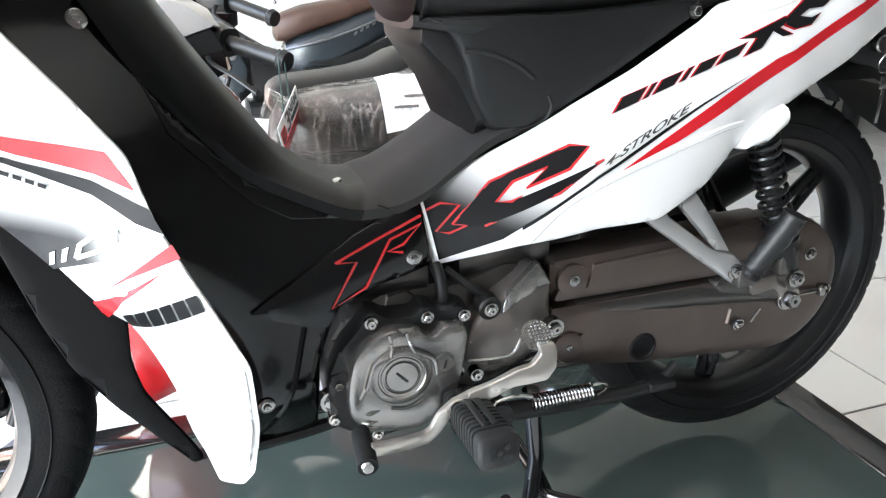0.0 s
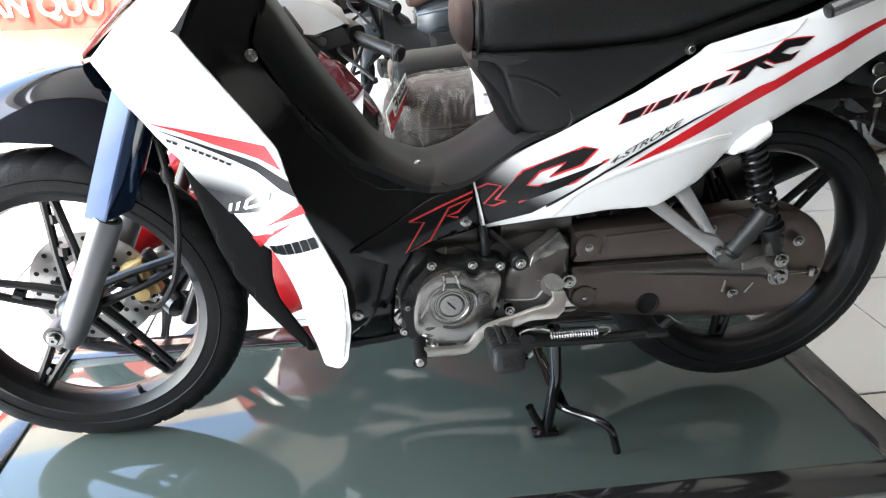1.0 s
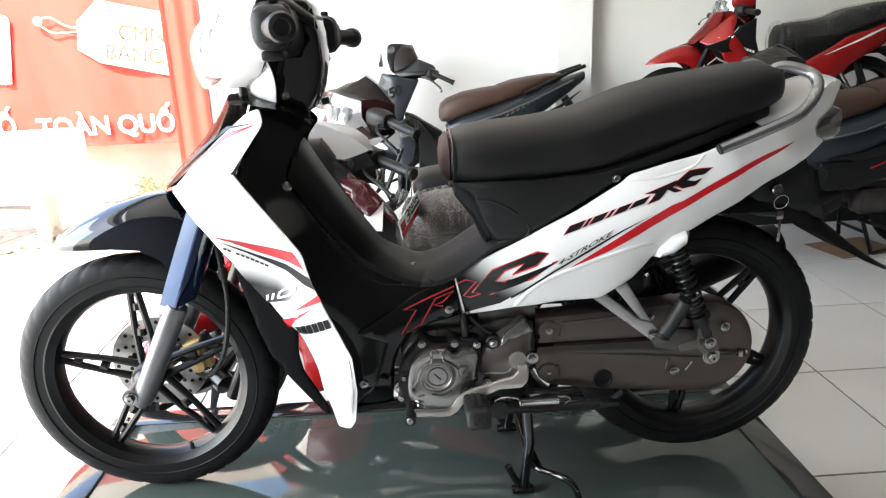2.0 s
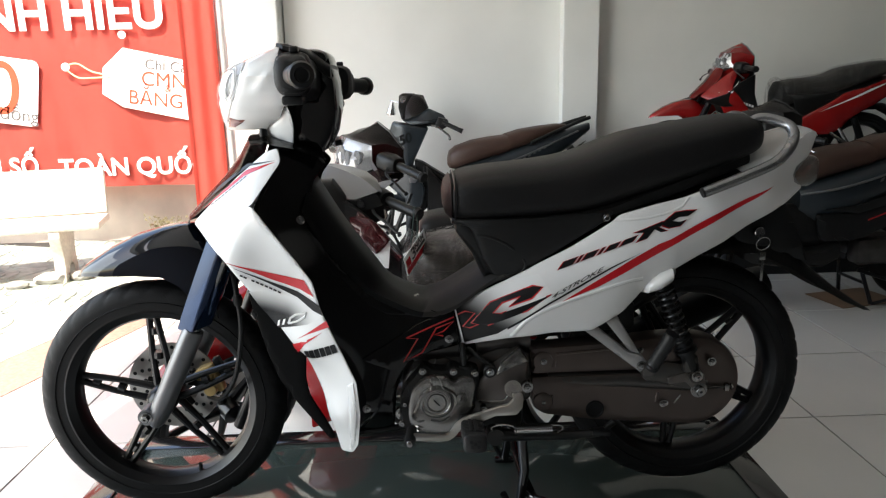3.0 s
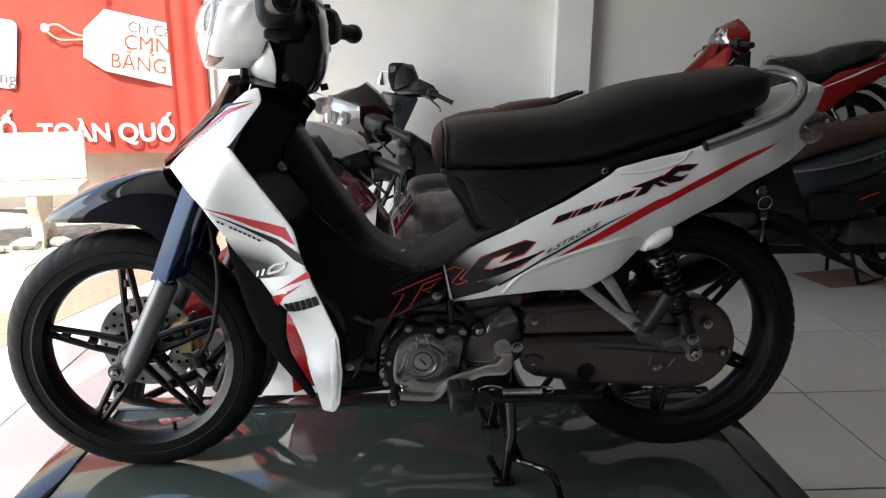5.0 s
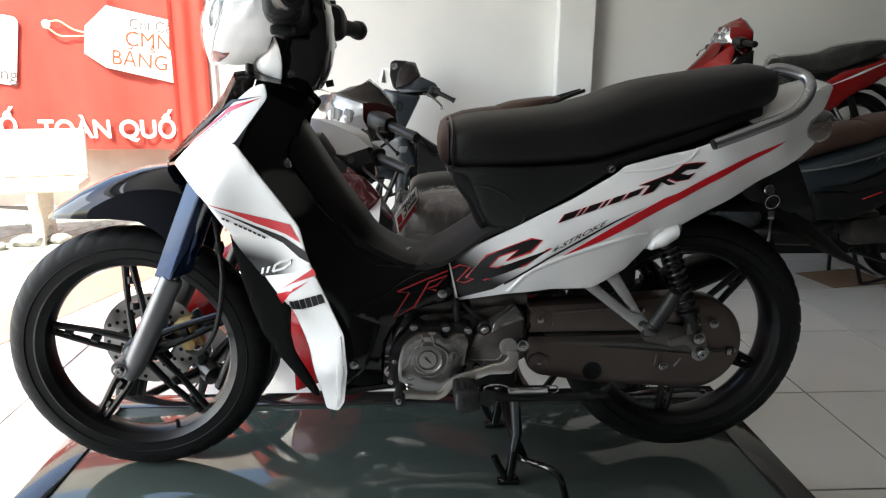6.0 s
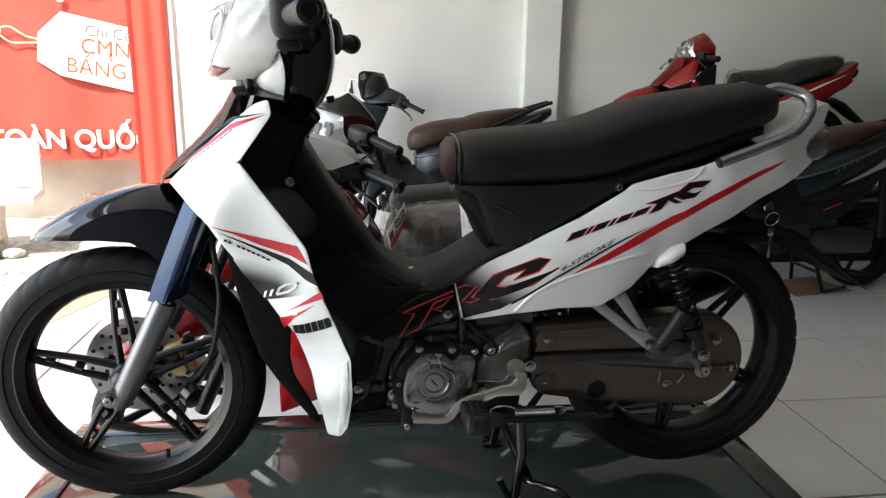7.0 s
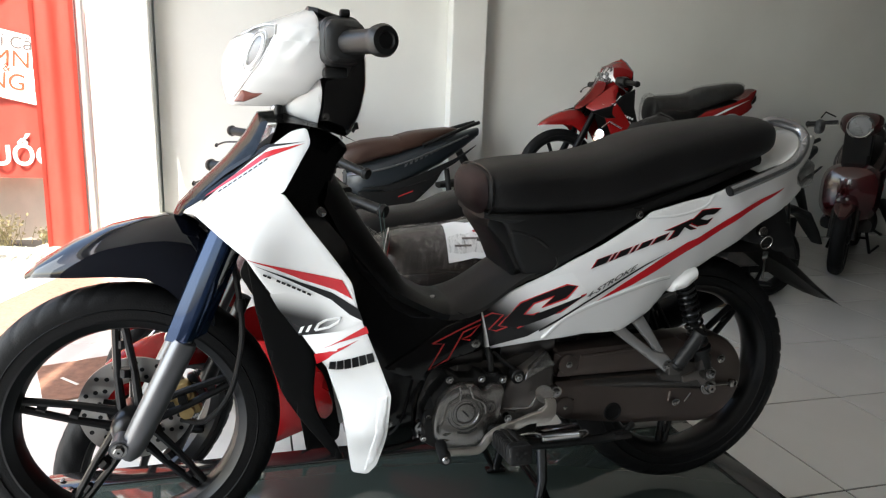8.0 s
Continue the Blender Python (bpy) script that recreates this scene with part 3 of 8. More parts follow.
for i in range(4):
    bm = bmesh.new()
    box(bm, (-0.14 + i * 0.09, -0.03, 0.0055), (0.012, 0.12, 0.002), 0.0, Matrix.Rotation(radians(25 * (-1) ** i), 3, 'Z'))
    bm.transform(pile_m)
    part("letter_bar", bm, PALEST, mat_ob)

# ---- show stand ----
stand = thing("show_stand", (0.6, 0, FLOOR), "low display stand with a grey-green glass top and black rails", "display stand")
SX0, SX1, SY0, SY1 = -0.165, 1.415, -0.275, 0.255
bm = bmesh.new()
box(bm, ((SX0 + SX1) / 2, (SY0 + SY1) / 2, -0.006), (SX1 - SX0 + 0.02, SY1 - SY0 + 0.02, 0.012), 0.001)
part("glass_top", bm, GLASSTOP, stand, "glossy grey-green glass sheet")
RW = 0.072
for nm, c, s in (("rail", ((SX0 + SX1) / 2, SY1 + RW / 2, -0.004), (SX1 - SX0 + 2 * RW, RW, 0.016)), ("rail", ((SX0 + SX1) / 2, SY0 - RW / 2, -0.004), (SX1 - SX0 + 2 * RW, RW, 0.016)),
                 ("rail", (SX1 + RW / 2, (SY0 + SY1) / 2, -0.004), (RW, SY1 - SY0 - 0.002, 0.016)), ("rail", (SX0 - RW / 2, (SY0 + SY1) / 2, -0.004), (RW, SY1 - SY0 - 0.002, 0.016))):
    bm = bmesh.new()
    box(bm, c, s, 0.003)
    part(nm, bm, FRAME, stand)
for c, s in ((((SX0 + SX1) / 2, SY1 + RW - 0.03, -0.17), (SX1 - SX0 + 2 * RW - 0.02, 0.02, 0.312)), (((SX0 + SX1) / 2, SY0 - RW + 0.03, -0.17), (SX1 - SX0 + 2 * RW - 0.02, 0.02, 0.312)),
             ((SX1 + RW - 0.03, (SY0 + SY1) / 2, -0.17), (0.02, SY1 - SY0 + 0.05, 0.312)), ((SX0 - RW + 0.03, (SY0 + SY1) / 2, -0.17), (0.02, SY1 - SY0 + 0.05, 0.312))):
    bm = bmesh.new()
    box(bm, c, s, 0.002)
    part("side_panel", bm, FRAME, stand)
for sx, x in ((1, SX1), (-1, SX0)):
    for sy, y in ((1, SY1), (-1, SY0)):
        bm = bmesh.new()
        plate(bm, [(p[0], 0, p[1]) for p in rounded([(0, 0), (0.062, 0), (0.062, 0.062), (0, 0.062)], 0.01)], 0.0, 0.002, 0.0008, 0.02)
        bm.transform(Matrix.Translation((x + (0.004 if sx > 0 else -0.066), y + (0.004 if sy > 0 else -0.066), 0.0065)) @ Matrix.Rotation(radians(-90), 4, 'X') @ Matrix.Scale(-1, 4, (0, 0, 1)))
        br = part("corner_plate", bm, STEEL, stand, "bright steel corner plate")
        bm = bmesh.new()
        bolt(bm, (x + sx * 0.035, y + sy * 0.035, 0.006), 0.005, 0.004, (0, 0, 1))
        part("screw", bm, STEEL, br)

# ---- the motorcycle on the stand: x runs from its front axle to its tail, its left side faces -y ----
bike = thing("motorcycle", (0.6, 0, 0), "white and black underbone motorcycle with red stripes on its centre stand", "motorcycle")

def tyre(bm, c, r, w, rim_r, grooves=34, segs=272):
    prof = []
    for k in range(17):
        a = math.pi * k / 16
        prof.append((rim_r + (r - rim_r) * math.sin(a) ** 0.55 if 0 < k < 16 else rim_r, -w * math.cos(a) * (1.0 if k in (0, 16) else 1.06)))
    prof = [(q[0], q[1]) for q in prof]
    def g(a, rr, h):
        if rr < rim_r + (r - rim_r) * 0.55:
            return 0.0
        f = (a * grooves / (2 * math.pi) + abs(h) * 24 + (0.5 if h > 0 else 0)) % 1.0
        return 0.0046 if f < 0.17 and abs(h) > 0.004 else 0.0
    lathe(bm, prof, c, segs, groove=g, closed=True)
    lathe(bm, [(rim_r + 0.016, -w * 1.0), (rim_r + 0.018, -w * 1.1), (rim_r + 0.020, -w * 1.0)], c, 90, closed=True)
    return bm

def cast_wheel(parent, c, r, w, phase, name, spokes=5, hub_r=0.034, hub_w=0.05):
    """A five-spoke cast wheel with its tyre."""
    c = Vector(c)
    rim_r = r - 0.062
    e = thing_part(name, c, parent)
    bm = tyre(bmesh.new(), c, r, w, rim_r)
    part("tyre", bm, RUBBER, e)
    bm = bmesh.new()
    q = rim_r
    lathe(bm, [(q + 0.004, -w * 0.98), (q - 0.004, -w * 1.02), (q - 0.012, -w * 0.85), (q - 0.020, -w * 0.72), (q - 0.026, -w * 0.3), (q - 0.026, w * 0.3), (q - 0.020, w * 0.72), (q - 0.012, w * 0.85), (q - 0.004, w * 1.02), (q + 0.004, w * 0.98), (q - 0.004, 0)], c, 96, closed=True)
    part("rim", bm, RIM, e)
    for k in range(spokes):
        a = radians(phase + 360 / spokes * k)
        u, v = Vector((math.cos(a), 0, math.sin(a))), Vector((-math.sin(a), 0, math.cos(a)))
        bm = bmesh.new()
        for s in (-1, 1):
            p = [c + u * hub_r * 0.8 + v * s * 0.016, c + u * (hub_r + 0.07) + v * s * 0.0155, c + u * (rim_r - 0.022) + v * s * 0.0075]
            sweep(bm, p, [0.0095, 0.0075, 0.0085], 8, flat=1.0)
        for f in (0.42, 0.78, 1.0):
            d = hub_r + (rim_r - 0.024 - hub_r) * f
            h = 0.016 - 0.009 * f
            sweep(bm, [c + u * (d - 0.008) + v * h * 0.2, c + u * (d + 0.008)], [h * 0.9, h * 0.9], 8)
        part("spoke", bm, RIM, e)
    bm = bmesh.new()
    lathe(bm, [(0.012, -hub_w * 1.15), (hub_r * 0.75, -hub_w), (hub_r, -hub_w * 0.7), (hub_r * 1.02, hub_w * 0.7), (hub_r * 0.75, hub_w), (0.012, hub_w * 1.15)], c, 32)
    part("hub", bm, RIM, e)
    return e

def thing_part(name, at, parent):
    """An Empty that gathers the sub-parts of a part."""
    o = new(name)
    o.empty_display_size = 0.03
    o.matrix_world = Matrix.Translation(at)
    o.parent = parent
    o.matrix_parent_inverse = parent.matrix_world.inverted()
    bpy.context.view_layer.update()
    return o

def quick(name, mat_, parent, fn, label="", **kw):
    bm = bmesh.new()
    fn(bm)
    return part(name, bm, mat_, parent, label, **kw)

FC, RC = (0.012, 0.0, 0.284), (1.237, 0.0, 0.306)
fw = cast_wheel(bike, FC, 0.283, 0.034, 93, "front_wheel")
cast_wheel(bike, RC, 0.283, 0.040, 47, "rear_wheel")
quick("valve", MATTE, fw, lambda b: sweep(b, [(0.075, -0.012, 0.093), (0.087, -0.04, 0.118), (0.088, -0.046, 0.128)], [0.005, 0.0045, 0.004], 8))

# front brake
def drilled_disc(bm, c, r0, r1, y, th=0.004, n=36):
    rings = []
    ang = [2 * math.pi * k / 144 for k in range(144)]
    prof = [(r0, -th / 2), (r1, -th / 2), (r1, th / 2), (r0, th / 2)]
    lathe(bm, prof, (c[0], y, c[2]), 96, closed=True)
quick("brake_disc", DISC, fw, lambda b: drilled_disc(b, FC, 0.058, 0.110, 0.058))
for k in range(45):
    a, r = 2 * math.pi * k / 45, (0.070, 0.084, 0.098)[k % 3]
    quick("drill_hole", INK, fw, lambda b: lathe(b, [(0.0048, -0.0025), (0.0048, 0.0025)], (FC[0] + r * math.cos(a), 0.058, FC[2] + r * math.sin(a)), 8))
def carrier(b):
    for k in range(5):
        a = radians(20 + 72 * k)
        sweep(b, [(FC[0] + 0.02 * math.cos(a), 0.055, FC[2] + 0.02 * math.sin(a)), (FC[0] + 0.064 * math.cos(a), 0.055, FC[2] + 0.064 * math.sin(a))], [0.012, 0.008], 8)
quick("disc_carrier", RIM, fw, carrier)
cal = thing_part("brake_caliper", (0.10, 0.07, 0.31), bike)
quick("caliper_body", GOLD, cal, lambda b: (box(b, (0.108, 0.040, 0.305), (0.045, 0.03, 0.075), 0.008, Matrix.Rotation(radians(-20), 3, 'Y')), box(b, (0.088, 0.036, 0.318), (0.03, 0.02, 0.03), 0.006), lathe(b, [(0.016, -0.02), (0.014, -0.03), (1e-4, -0.032)], (0.106, 0.035, 0.322), 16), lathe(b, [(0.016, -0.02), (0.014, -0.03), (1e-4, -0.032)], (0.112, 0.035, 0.288), 16)), "gold-coloured caliper")
quick("caliper_bracket", RIM, cal, lambda b: (box(b, (0.075, 0.05, 0.295), (0.09, 0.012, 0.03), 0.004, Matrix.Rotation(radians(15), 3, 'Y')), box(b, (0.132, 0.045, 0.33), (0.018, 0.02, 0.06), 0.004, Matrix.Rotation(radians(-25), 3, 'Y'))))
for at in ((0.128, 0.028, 0.335), (0.125, 0.03, 0.272), (0.068, 0.03, 0.33)):
    quick("caliper_bolt", STEEL, cal, lambda b: bolt(b, at, 0.0057, 0.006))
quick("brake_hose", MATTE, bike, lambda b: sweep(b, spline([(0.10, 0.03, 0.262), (0.15, -0.03, 0.285), (0.20, -0.075, 0.36), (0.225, -0.09, 0.47), (0.222, -0.09, 0.56), (0.21, -0.07, 0.66), (0.22, -0.04, 0.74)], 6), 0.0055, 8))
quick("hose_grommet", MATTE, bike, lambda b: lathe(b, [(0.008, -0.012), (0.011, 0), (0.008, 0.012)], (0.224, -0.09, 0.54), 12, (0, 0, 1)))

# fork
for s in (-1, 1):
    y = 0.098 * s
    f = thing_part("fork_leg", (0.09, y, 0.38), bike)
    top, low = Vector((0.246, y, 0.72)), Vector((0.022, y, 0.268))
    d = (top - low).normalized()
    quick("slider", FORK, f, lambda b: sweep(b, [low - d * 0.012, low + d * 0.0, low + d * 0.02, low + d * 0.06, low + d * 0.225, low + d * 0.235], [0.012, 0.019, 0.0225, 0.0235, 0.0235, 0.021], 20))
    quick("inner_tube", STEEL, f, lambda b: sweep(b, [low + d * 0.22, top], 0.0145, 16))
    ax = Vector((FC[0], y, FC[2]))
    quick("axle_lug", FORK, f, lambda b: (sweep(b, [ax + Vector((-0.004, -0.018 * 1, 0)), ax + Vector((-0.004, 0.018, 0))], 0.019, 18), box(b, (0.022, y, 0.276), (0.034, 0.028, 0.026), 0.008, Matrix.Rotation(radians(-25), 3, 'Y'))))
    quick("axle_nut", STEEL, f, lambda b: bolt(b, (FC[0] - 0.004, y + s * 0.018, FC[2]), 0.0095, 0.012, (0, s, 0)))

# front mudguard: a long beak over the tyre, closed round it at the back
def fender(b):
    rows = []
    st = [(-0.147, 0.586, 0.012, 0.004), (-0.118, 0.612, 0.045, 0.020), (-0.06, 0.648, 0.062, 0.054), (0.0, 0.674, 0.070, 0.078), (0.06, 0.689, 0.076, 0.097), (0.095, 0.693, 0.080, 0.120), (0.125, 0.692, 0.083, 0.150), (0.15, 0.684, 0.084, 0.165), (0.175, 0.66, 0.086, 0.160)]
    for x, z, w, h in st:
        row = []
        for k in range(-10, 11):
            t = k / 10
            y = w * math.sin(t * math.pi / 2)
            drop = h * (abs(t) ** 2.2)
            row.append(b.verts.new((x + 0.004 * abs(t), y, z - drop)))
        rows.append(row)
    for a, c in zip(rows, rows[1:]):
        for k in range(20):
            b.faces.new((a[k], a[k + 1], c[k + 1], c[k]))
    bmesh.ops.subdivide_edges(b, edges=list(b.edges), cuts=1, use_grid_fill=True, smooth=1.0)
    bmesh.ops.solidify(b, geom=list(b.faces), thickness=0.004)
mudguard = quick("front_mudguard", DEEP, bike, fender, "gloss blue-black front mudguard", angle=50)
def fork_cover(b, s):
    """A two-faced sleeve with a ridge down its middle, and a slanted lower edge."""
    rows = []
    for x, z, k in ((0.125, 0.482, 0.97), (0.127, 0.486, 1.0), (0.150, 0.540, 1.02), (0.176, 0.602, 1.0), (0.206, 0.672, 0.98), (0.220, 0.705, 0.95)):
        sec = [(-0.0340, 0.070, 0.0), (-0.0362, 0.092, 0.0), (-0.0335, 0.1005, 0.0), (-0.020, 0.1085, -0.0005), (0.001, 0.1195, -0.001), (0.0050, 0.1205, -0.001), (0.0085, 0.1190, 0.0), (0.024, 0.1060, 0.003), (0.0375, 0.0930, 0.006), (0.0390, 0.088, 0.007), (0.0375, 0.070, 0.007)]
        rows.append([b.verts.new((x + dx * k, s * (0.095 + (y - 0.095) * k), z + dz)) for dx, y, dz in sec])
    for p, q in zip(rows, rows[1:]):
        for k in range(len(p) - 1):
            b.faces.new((p[k], p[k + 1], q[k + 1], q[k]))
        b.faces.new((p[-1], p[0], q[0], q[-1]))
    b.faces.new(rows[0]), b.faces.new(rows[-1])
for s in (-1, 1):
    quick("fork_cover", FORKBLUE, bike, lambda b: fork_cover(b, s), "gloss navy fork cover, bluer to carry the sky's reflection", angle=24)
SPLASH = [(0.235, 0.640), (0.250, 0.530), (0.2665, 0.4586), (0.279, 0.408), (0.2979, 0.3513), (0.3301, 0.2974), (0.3719, 0.2400), (0.402, 0.200), (0.416, 0.202), (0.406, 0.228), (0.384, 0.270), (0.364, 0.308), (0.357, 0.350), (0.362, 0.410), (0.345, 0.520), (0.300, 0.640)]
def splash(b):
    plate(b, rounded([(q[0], 0, q[1]) for q in SPLASH], 0.012), -0.086, 0.006, 0.004, 0.018)
    rows = [[b.verts.new((q[0] + 0.002, y, q[1])) for y in (-0.084, -0.078, -0.072, -0.066, -0.060)] for q in SPLASH[:9]]
    for p, q in zip(rows, rows[1:]):
        for k in range(4):
            b.faces.new((p[k], p[k + 1], q[k + 1], q[k]))
quick("inner_mudguard", DULL, bike, splash, "matte black splash guard behind the wheel")

# leg shield
SH = [(0.146, -0.085, 0.712), (0.202, -0.100, 0.765), (0.256, -0.115, 0.812), (0.318, -0.130, 0.860), (0.344, -0.140, 0.868), (0.350, -0.150, 0.842), (0.300, -0.216, 0.765), (0.341, -0.225, 0.709), (0.377, -0.232, 0.662),
      (0.410, -0.236, 0.615), (0.422, -0.237, 0.560), (0.456, -0.235, 0.474), (0.484, -0.226, 0.397), (0.485, -0.190, 0.305), (0.473, -0.150, 0.218), (0.458, -0.130, 0.188), (0.430, -0.106, 0.182), (0.421, -0.120, 0.238),
      (0.405, -0.140, 0.336), (0.374, -0.158, 0.435), (0.320, -0.175, 0.520), (0.264, -0.195, 0.608), (0.237, -0.203, 0.654)]
FOLD = [(0.200, -0.143, 0.731), (0.250, -0.184, 0.749)]
UPPER = SH[:7] + FOLD[::-1]
LOWER = SH[6:] + [SH[0]] + FOLD
shield_y, nose_y = {}, {}
for s in (-1, 1):
    fu = tps([(x, s * abs(y), z) for x, y, z in UPPER] + [(0.27, s * 0.150, 0.795)])
    fl = tps([(x, s * abs(y), z) for x, y, z in LOWER] + [(0.38, s * 0.191, 0.451), (0.44, s * 0.176, 0.30), (0.36, s * 0.208, 0.57), (0.30, s * 0.212, 0.68)])
    shield_y[s], nose_y[s] = fl, fu
    up = quick("leg_shield", WHITE, bike, lambda b: plate(b, rounded([(q[0], 0, q[2]) for q in LOWER], 0.008), fl, 0.006, 0.0016, 0.011, side=s), "glossy white leg shield panel")
    quick("upper_shield", WHITE, bike, lambda b: plate(b, rounded([(q[0], 0, q[2]) for q in UPPER], 0.008), fu, 0.006, 0.0016, 0.011, side=s), "glossy white upper leg shield")
ny = nose_y[-1]
sy = shield_y[-1]

def decal(name, outline, f, material, off=0.0008, parent=bike, grid=0.012, r=0.0):
    o = [(q[0], 0, q[1]) for q in outline]
    if r:
        o = rounded(o, r)
    bm = bmesh.new()
    plate(bm, o, f, 0.0, 0.0, grid, back=False, raise_=off)
    return part(name, bm, material, parent)

def on(f, off=0.0016):
    return lambda x, z: f(x, z) - off

def outline_decal(name, pts, f, material, w=0.0024, closed=True):
    p = [Vector((q[0], q[1])) for q in pts]
    bm = bmesh.new()
    sweep(bm, [(q.x, f(q.x, q.y) - 0.0008, q.y) for q in p + ([p[0], p[1]] if closed else [])], w, 6, flat=0.25, up=(0, 1, 0))
    return part(name, bm, material, bike)
def marks(name, f, base0, base1, top0, top1, spans, material, off=0.0016, inset=0.0):
    """Plain bars between a base line and a top line, for a maker's mark; spans are shares of the lines."""
    b0, b1, t0, t1 = Vector(base0), Vector(base1), Vector(top0), Vector(top1)
    for u, v in spans:
        q = [b0.lerp(b1, u + inset), b0.lerp(b1, v - inset), t0.lerp(t1, v - inset), t0.lerp(t1, u + inset)]
        m = sum(q, Vector((0, 0))) / 4
        decal(name, [p.lerp(m, inset * 5) for p in q], f, material, off, grid=0.01)
FADE = gradient("black_to_white_fade", (0.72, 0.72, 0.71), (0.010, 0.010, 0.010), (0.332, 0, 0.596), (0.322, 0, 0.540), (0.415, 0, 0.535), (0.352, 0, 0.530))
decal("red_stripe", [(0.2349, 0.6531), (0.33, 0.6313), (0.3939, 0.6192), (0.4116, 0.5854), (0.3829, 0.5999), (0.3282, 0.6173), (0.2785, 0.6389)], sy, RED)
decal("fade_panel", [(0.2753, 0.5869), (0.312, 0.592), (0.3523, 0.590), (0.3775, 0.592), (0.4286, 0.5473), (0.3933, 0.525), (0.325, 0.5036), (0.3097, 0.5263), (0.2882, 0.5588)], sy, FADE, 0.0006)
decal("black_line", [(0.2481, 0.6438), (0.3275, 0.6116), (0.3778, 0.5948), (0.4205, 0.5692), (0.4286, 0.5473), (0.4072, 0.5566), (0.3765, 0.5816), (0.3523, 0.5928), (0.3017, 0.6181)], sy, INK)
decal("red_flash", [(0.3642, 0.4853), (0.4335, 0.5387), (0.4385, 0.5256), (0.3912, 0.5029)], sy, RED)
decal("red_flash", [(0.3508, 0.4671), (0.3711, 0.4792), (0.3951, 0.4937), (0.4233, 0.512), (0.3809, 0.4765), (0.3569, 0.4387)], sy, RED)
marks("mark_bar", sy, (0.3775, 0.4310), (0.4528, 0.4698), (0.3765, 0.4580), (0.4477, 0.4884), [(k / 6, (k + 0.86) / 6) for k in range(6)], INK)
marks("small_mark", sy, (0.264, 0.6240), (0.345, 0.5855), (0.2655, 0.6280), (0.3465, 0.5895), [(0.0, 0.07), (0.09, 0.16)] + [(0.27 + 0.104 * k, 0.27 + 0.104 * k + 0.075) for k in range(7)], INK, 0.0022)
TIP = [(0.4671, 0.3826), (0.4812, 0.3941), (0.4826, 0.3615), (0.4815, 0.300), (0.4712, 0.226), (0.4606, 0.1995), (0.4555, 0.1950), (0.4580, 0.2247), (0.4660, 0.300)]
quick("tip_edge", WHITE, bike, lambda b: plate(b, rounded([(q[0] - 0.004, 0, q[1] + 0.003) for q in TIP], 0.003), sy, 0.004, 0.0018, 0.010, raise_=0.0028), "raised white edge of the shield")
def surf_text(words, size, x, z, turn, f, material, shear=0.25, name="lettering", bold=0.0, wide=1.0):
    o = text_mesh(words, size, Matrix.Translation((x, 0, z)) @ Matrix.Rotation(radians(90), 4, 'X') @ Matrix.Rotation(radians(turn), 4, 'Z') @ Matrix.Diagonal((wide, 1, 1, 1)), name, bike, material, shear, bold=bold)
    for v in o.data.vertices:
        v.co.y = f(v.co.x, v.co.z) - 0.0024
    return o
decal("numeral", [(0.3234, 0.5087), (0.3273, 0.5224), (0.3329, 0.5256), (0.3285, 0.5109)], sy, PLATEW, 0.0020)
decal("numeral", [(0.3351, 0.5134), (0.3404, 0.5279), (0.3463, 0.5310), (0.3400, 0.5150)], sy, PLATEW, 0.0020)
outline_decal("numeral", [(0.3510, 0.5205), (0.3570, 0.5340), (0.3690, 0.5430), (0.3925, 0.5505), (0.3875, 0.5408), (0.3731, 0.5300)], on(sy, 0.0016), PLATEW, 0.0027)

# nose cover between the shields
def nose(b):
    rows = []
    for x, z, w, dz in ((0.108, 0.700, 0.040, 0.0), (0.118, 0.720, 0.060, 0.004), (0.150, 0.752, 0.072, 0.014), (0.205, 0.806, 0.082, 0.022), (0.240, 0.850, 0.088, 0.028), (0.262, 0.888, 0.075, 0.016), (0.30, 0.892, 0.095, 0.018), (0.36, 0.878, 0.118, 0.012), (0.42, 0.850, 0.10, 0.01)):
        rows.append([b.verts.new((x + 0.018 * (k / 8) ** 2, w * k / 8 * 1.25, z - dz * (k / 8) ** 2)) for k in range(-8, 9)])
    for a, c in zip(rows, rows[1:]):
        for k in range(16):
            b.faces.new((a[k], a[k + 1], c[k + 1], c[k]))
    bmesh.ops.solidify(b, geom=list(b.faces), thickness=0.004)
quick("nose_cover", NOSE, bike, nose, "gloss black pointed nose cover", angle=30)
decal("nose_stripe_red", [(0.1634, 0.7365), (0.2334, 0.7919), (0.2734, 0.8231), (0.2872, 0.8287), (0.3399, 0.8418), (0.2846, 0.8189), (0.2707, 0.8125), (0.2286, 0.7815)], ny, RED)
decal("nose_stripe_black", [(0.160, 0.7430), (0.207, 0.7890), (0.2762, 0.8360), (0.340, 0.8445), (0.2806, 0.8315), (0.2478, 0.8105), (0.206, 0.7810)], ny, INK)
marks("small_mark", ny, (0.1935, 0.7515), (0.280, 0.8145), (0.1930, 0.7533), (0.2793, 0.8163), [(k / 10, (k + 0.72) / 10) for k in range(10)], INK)

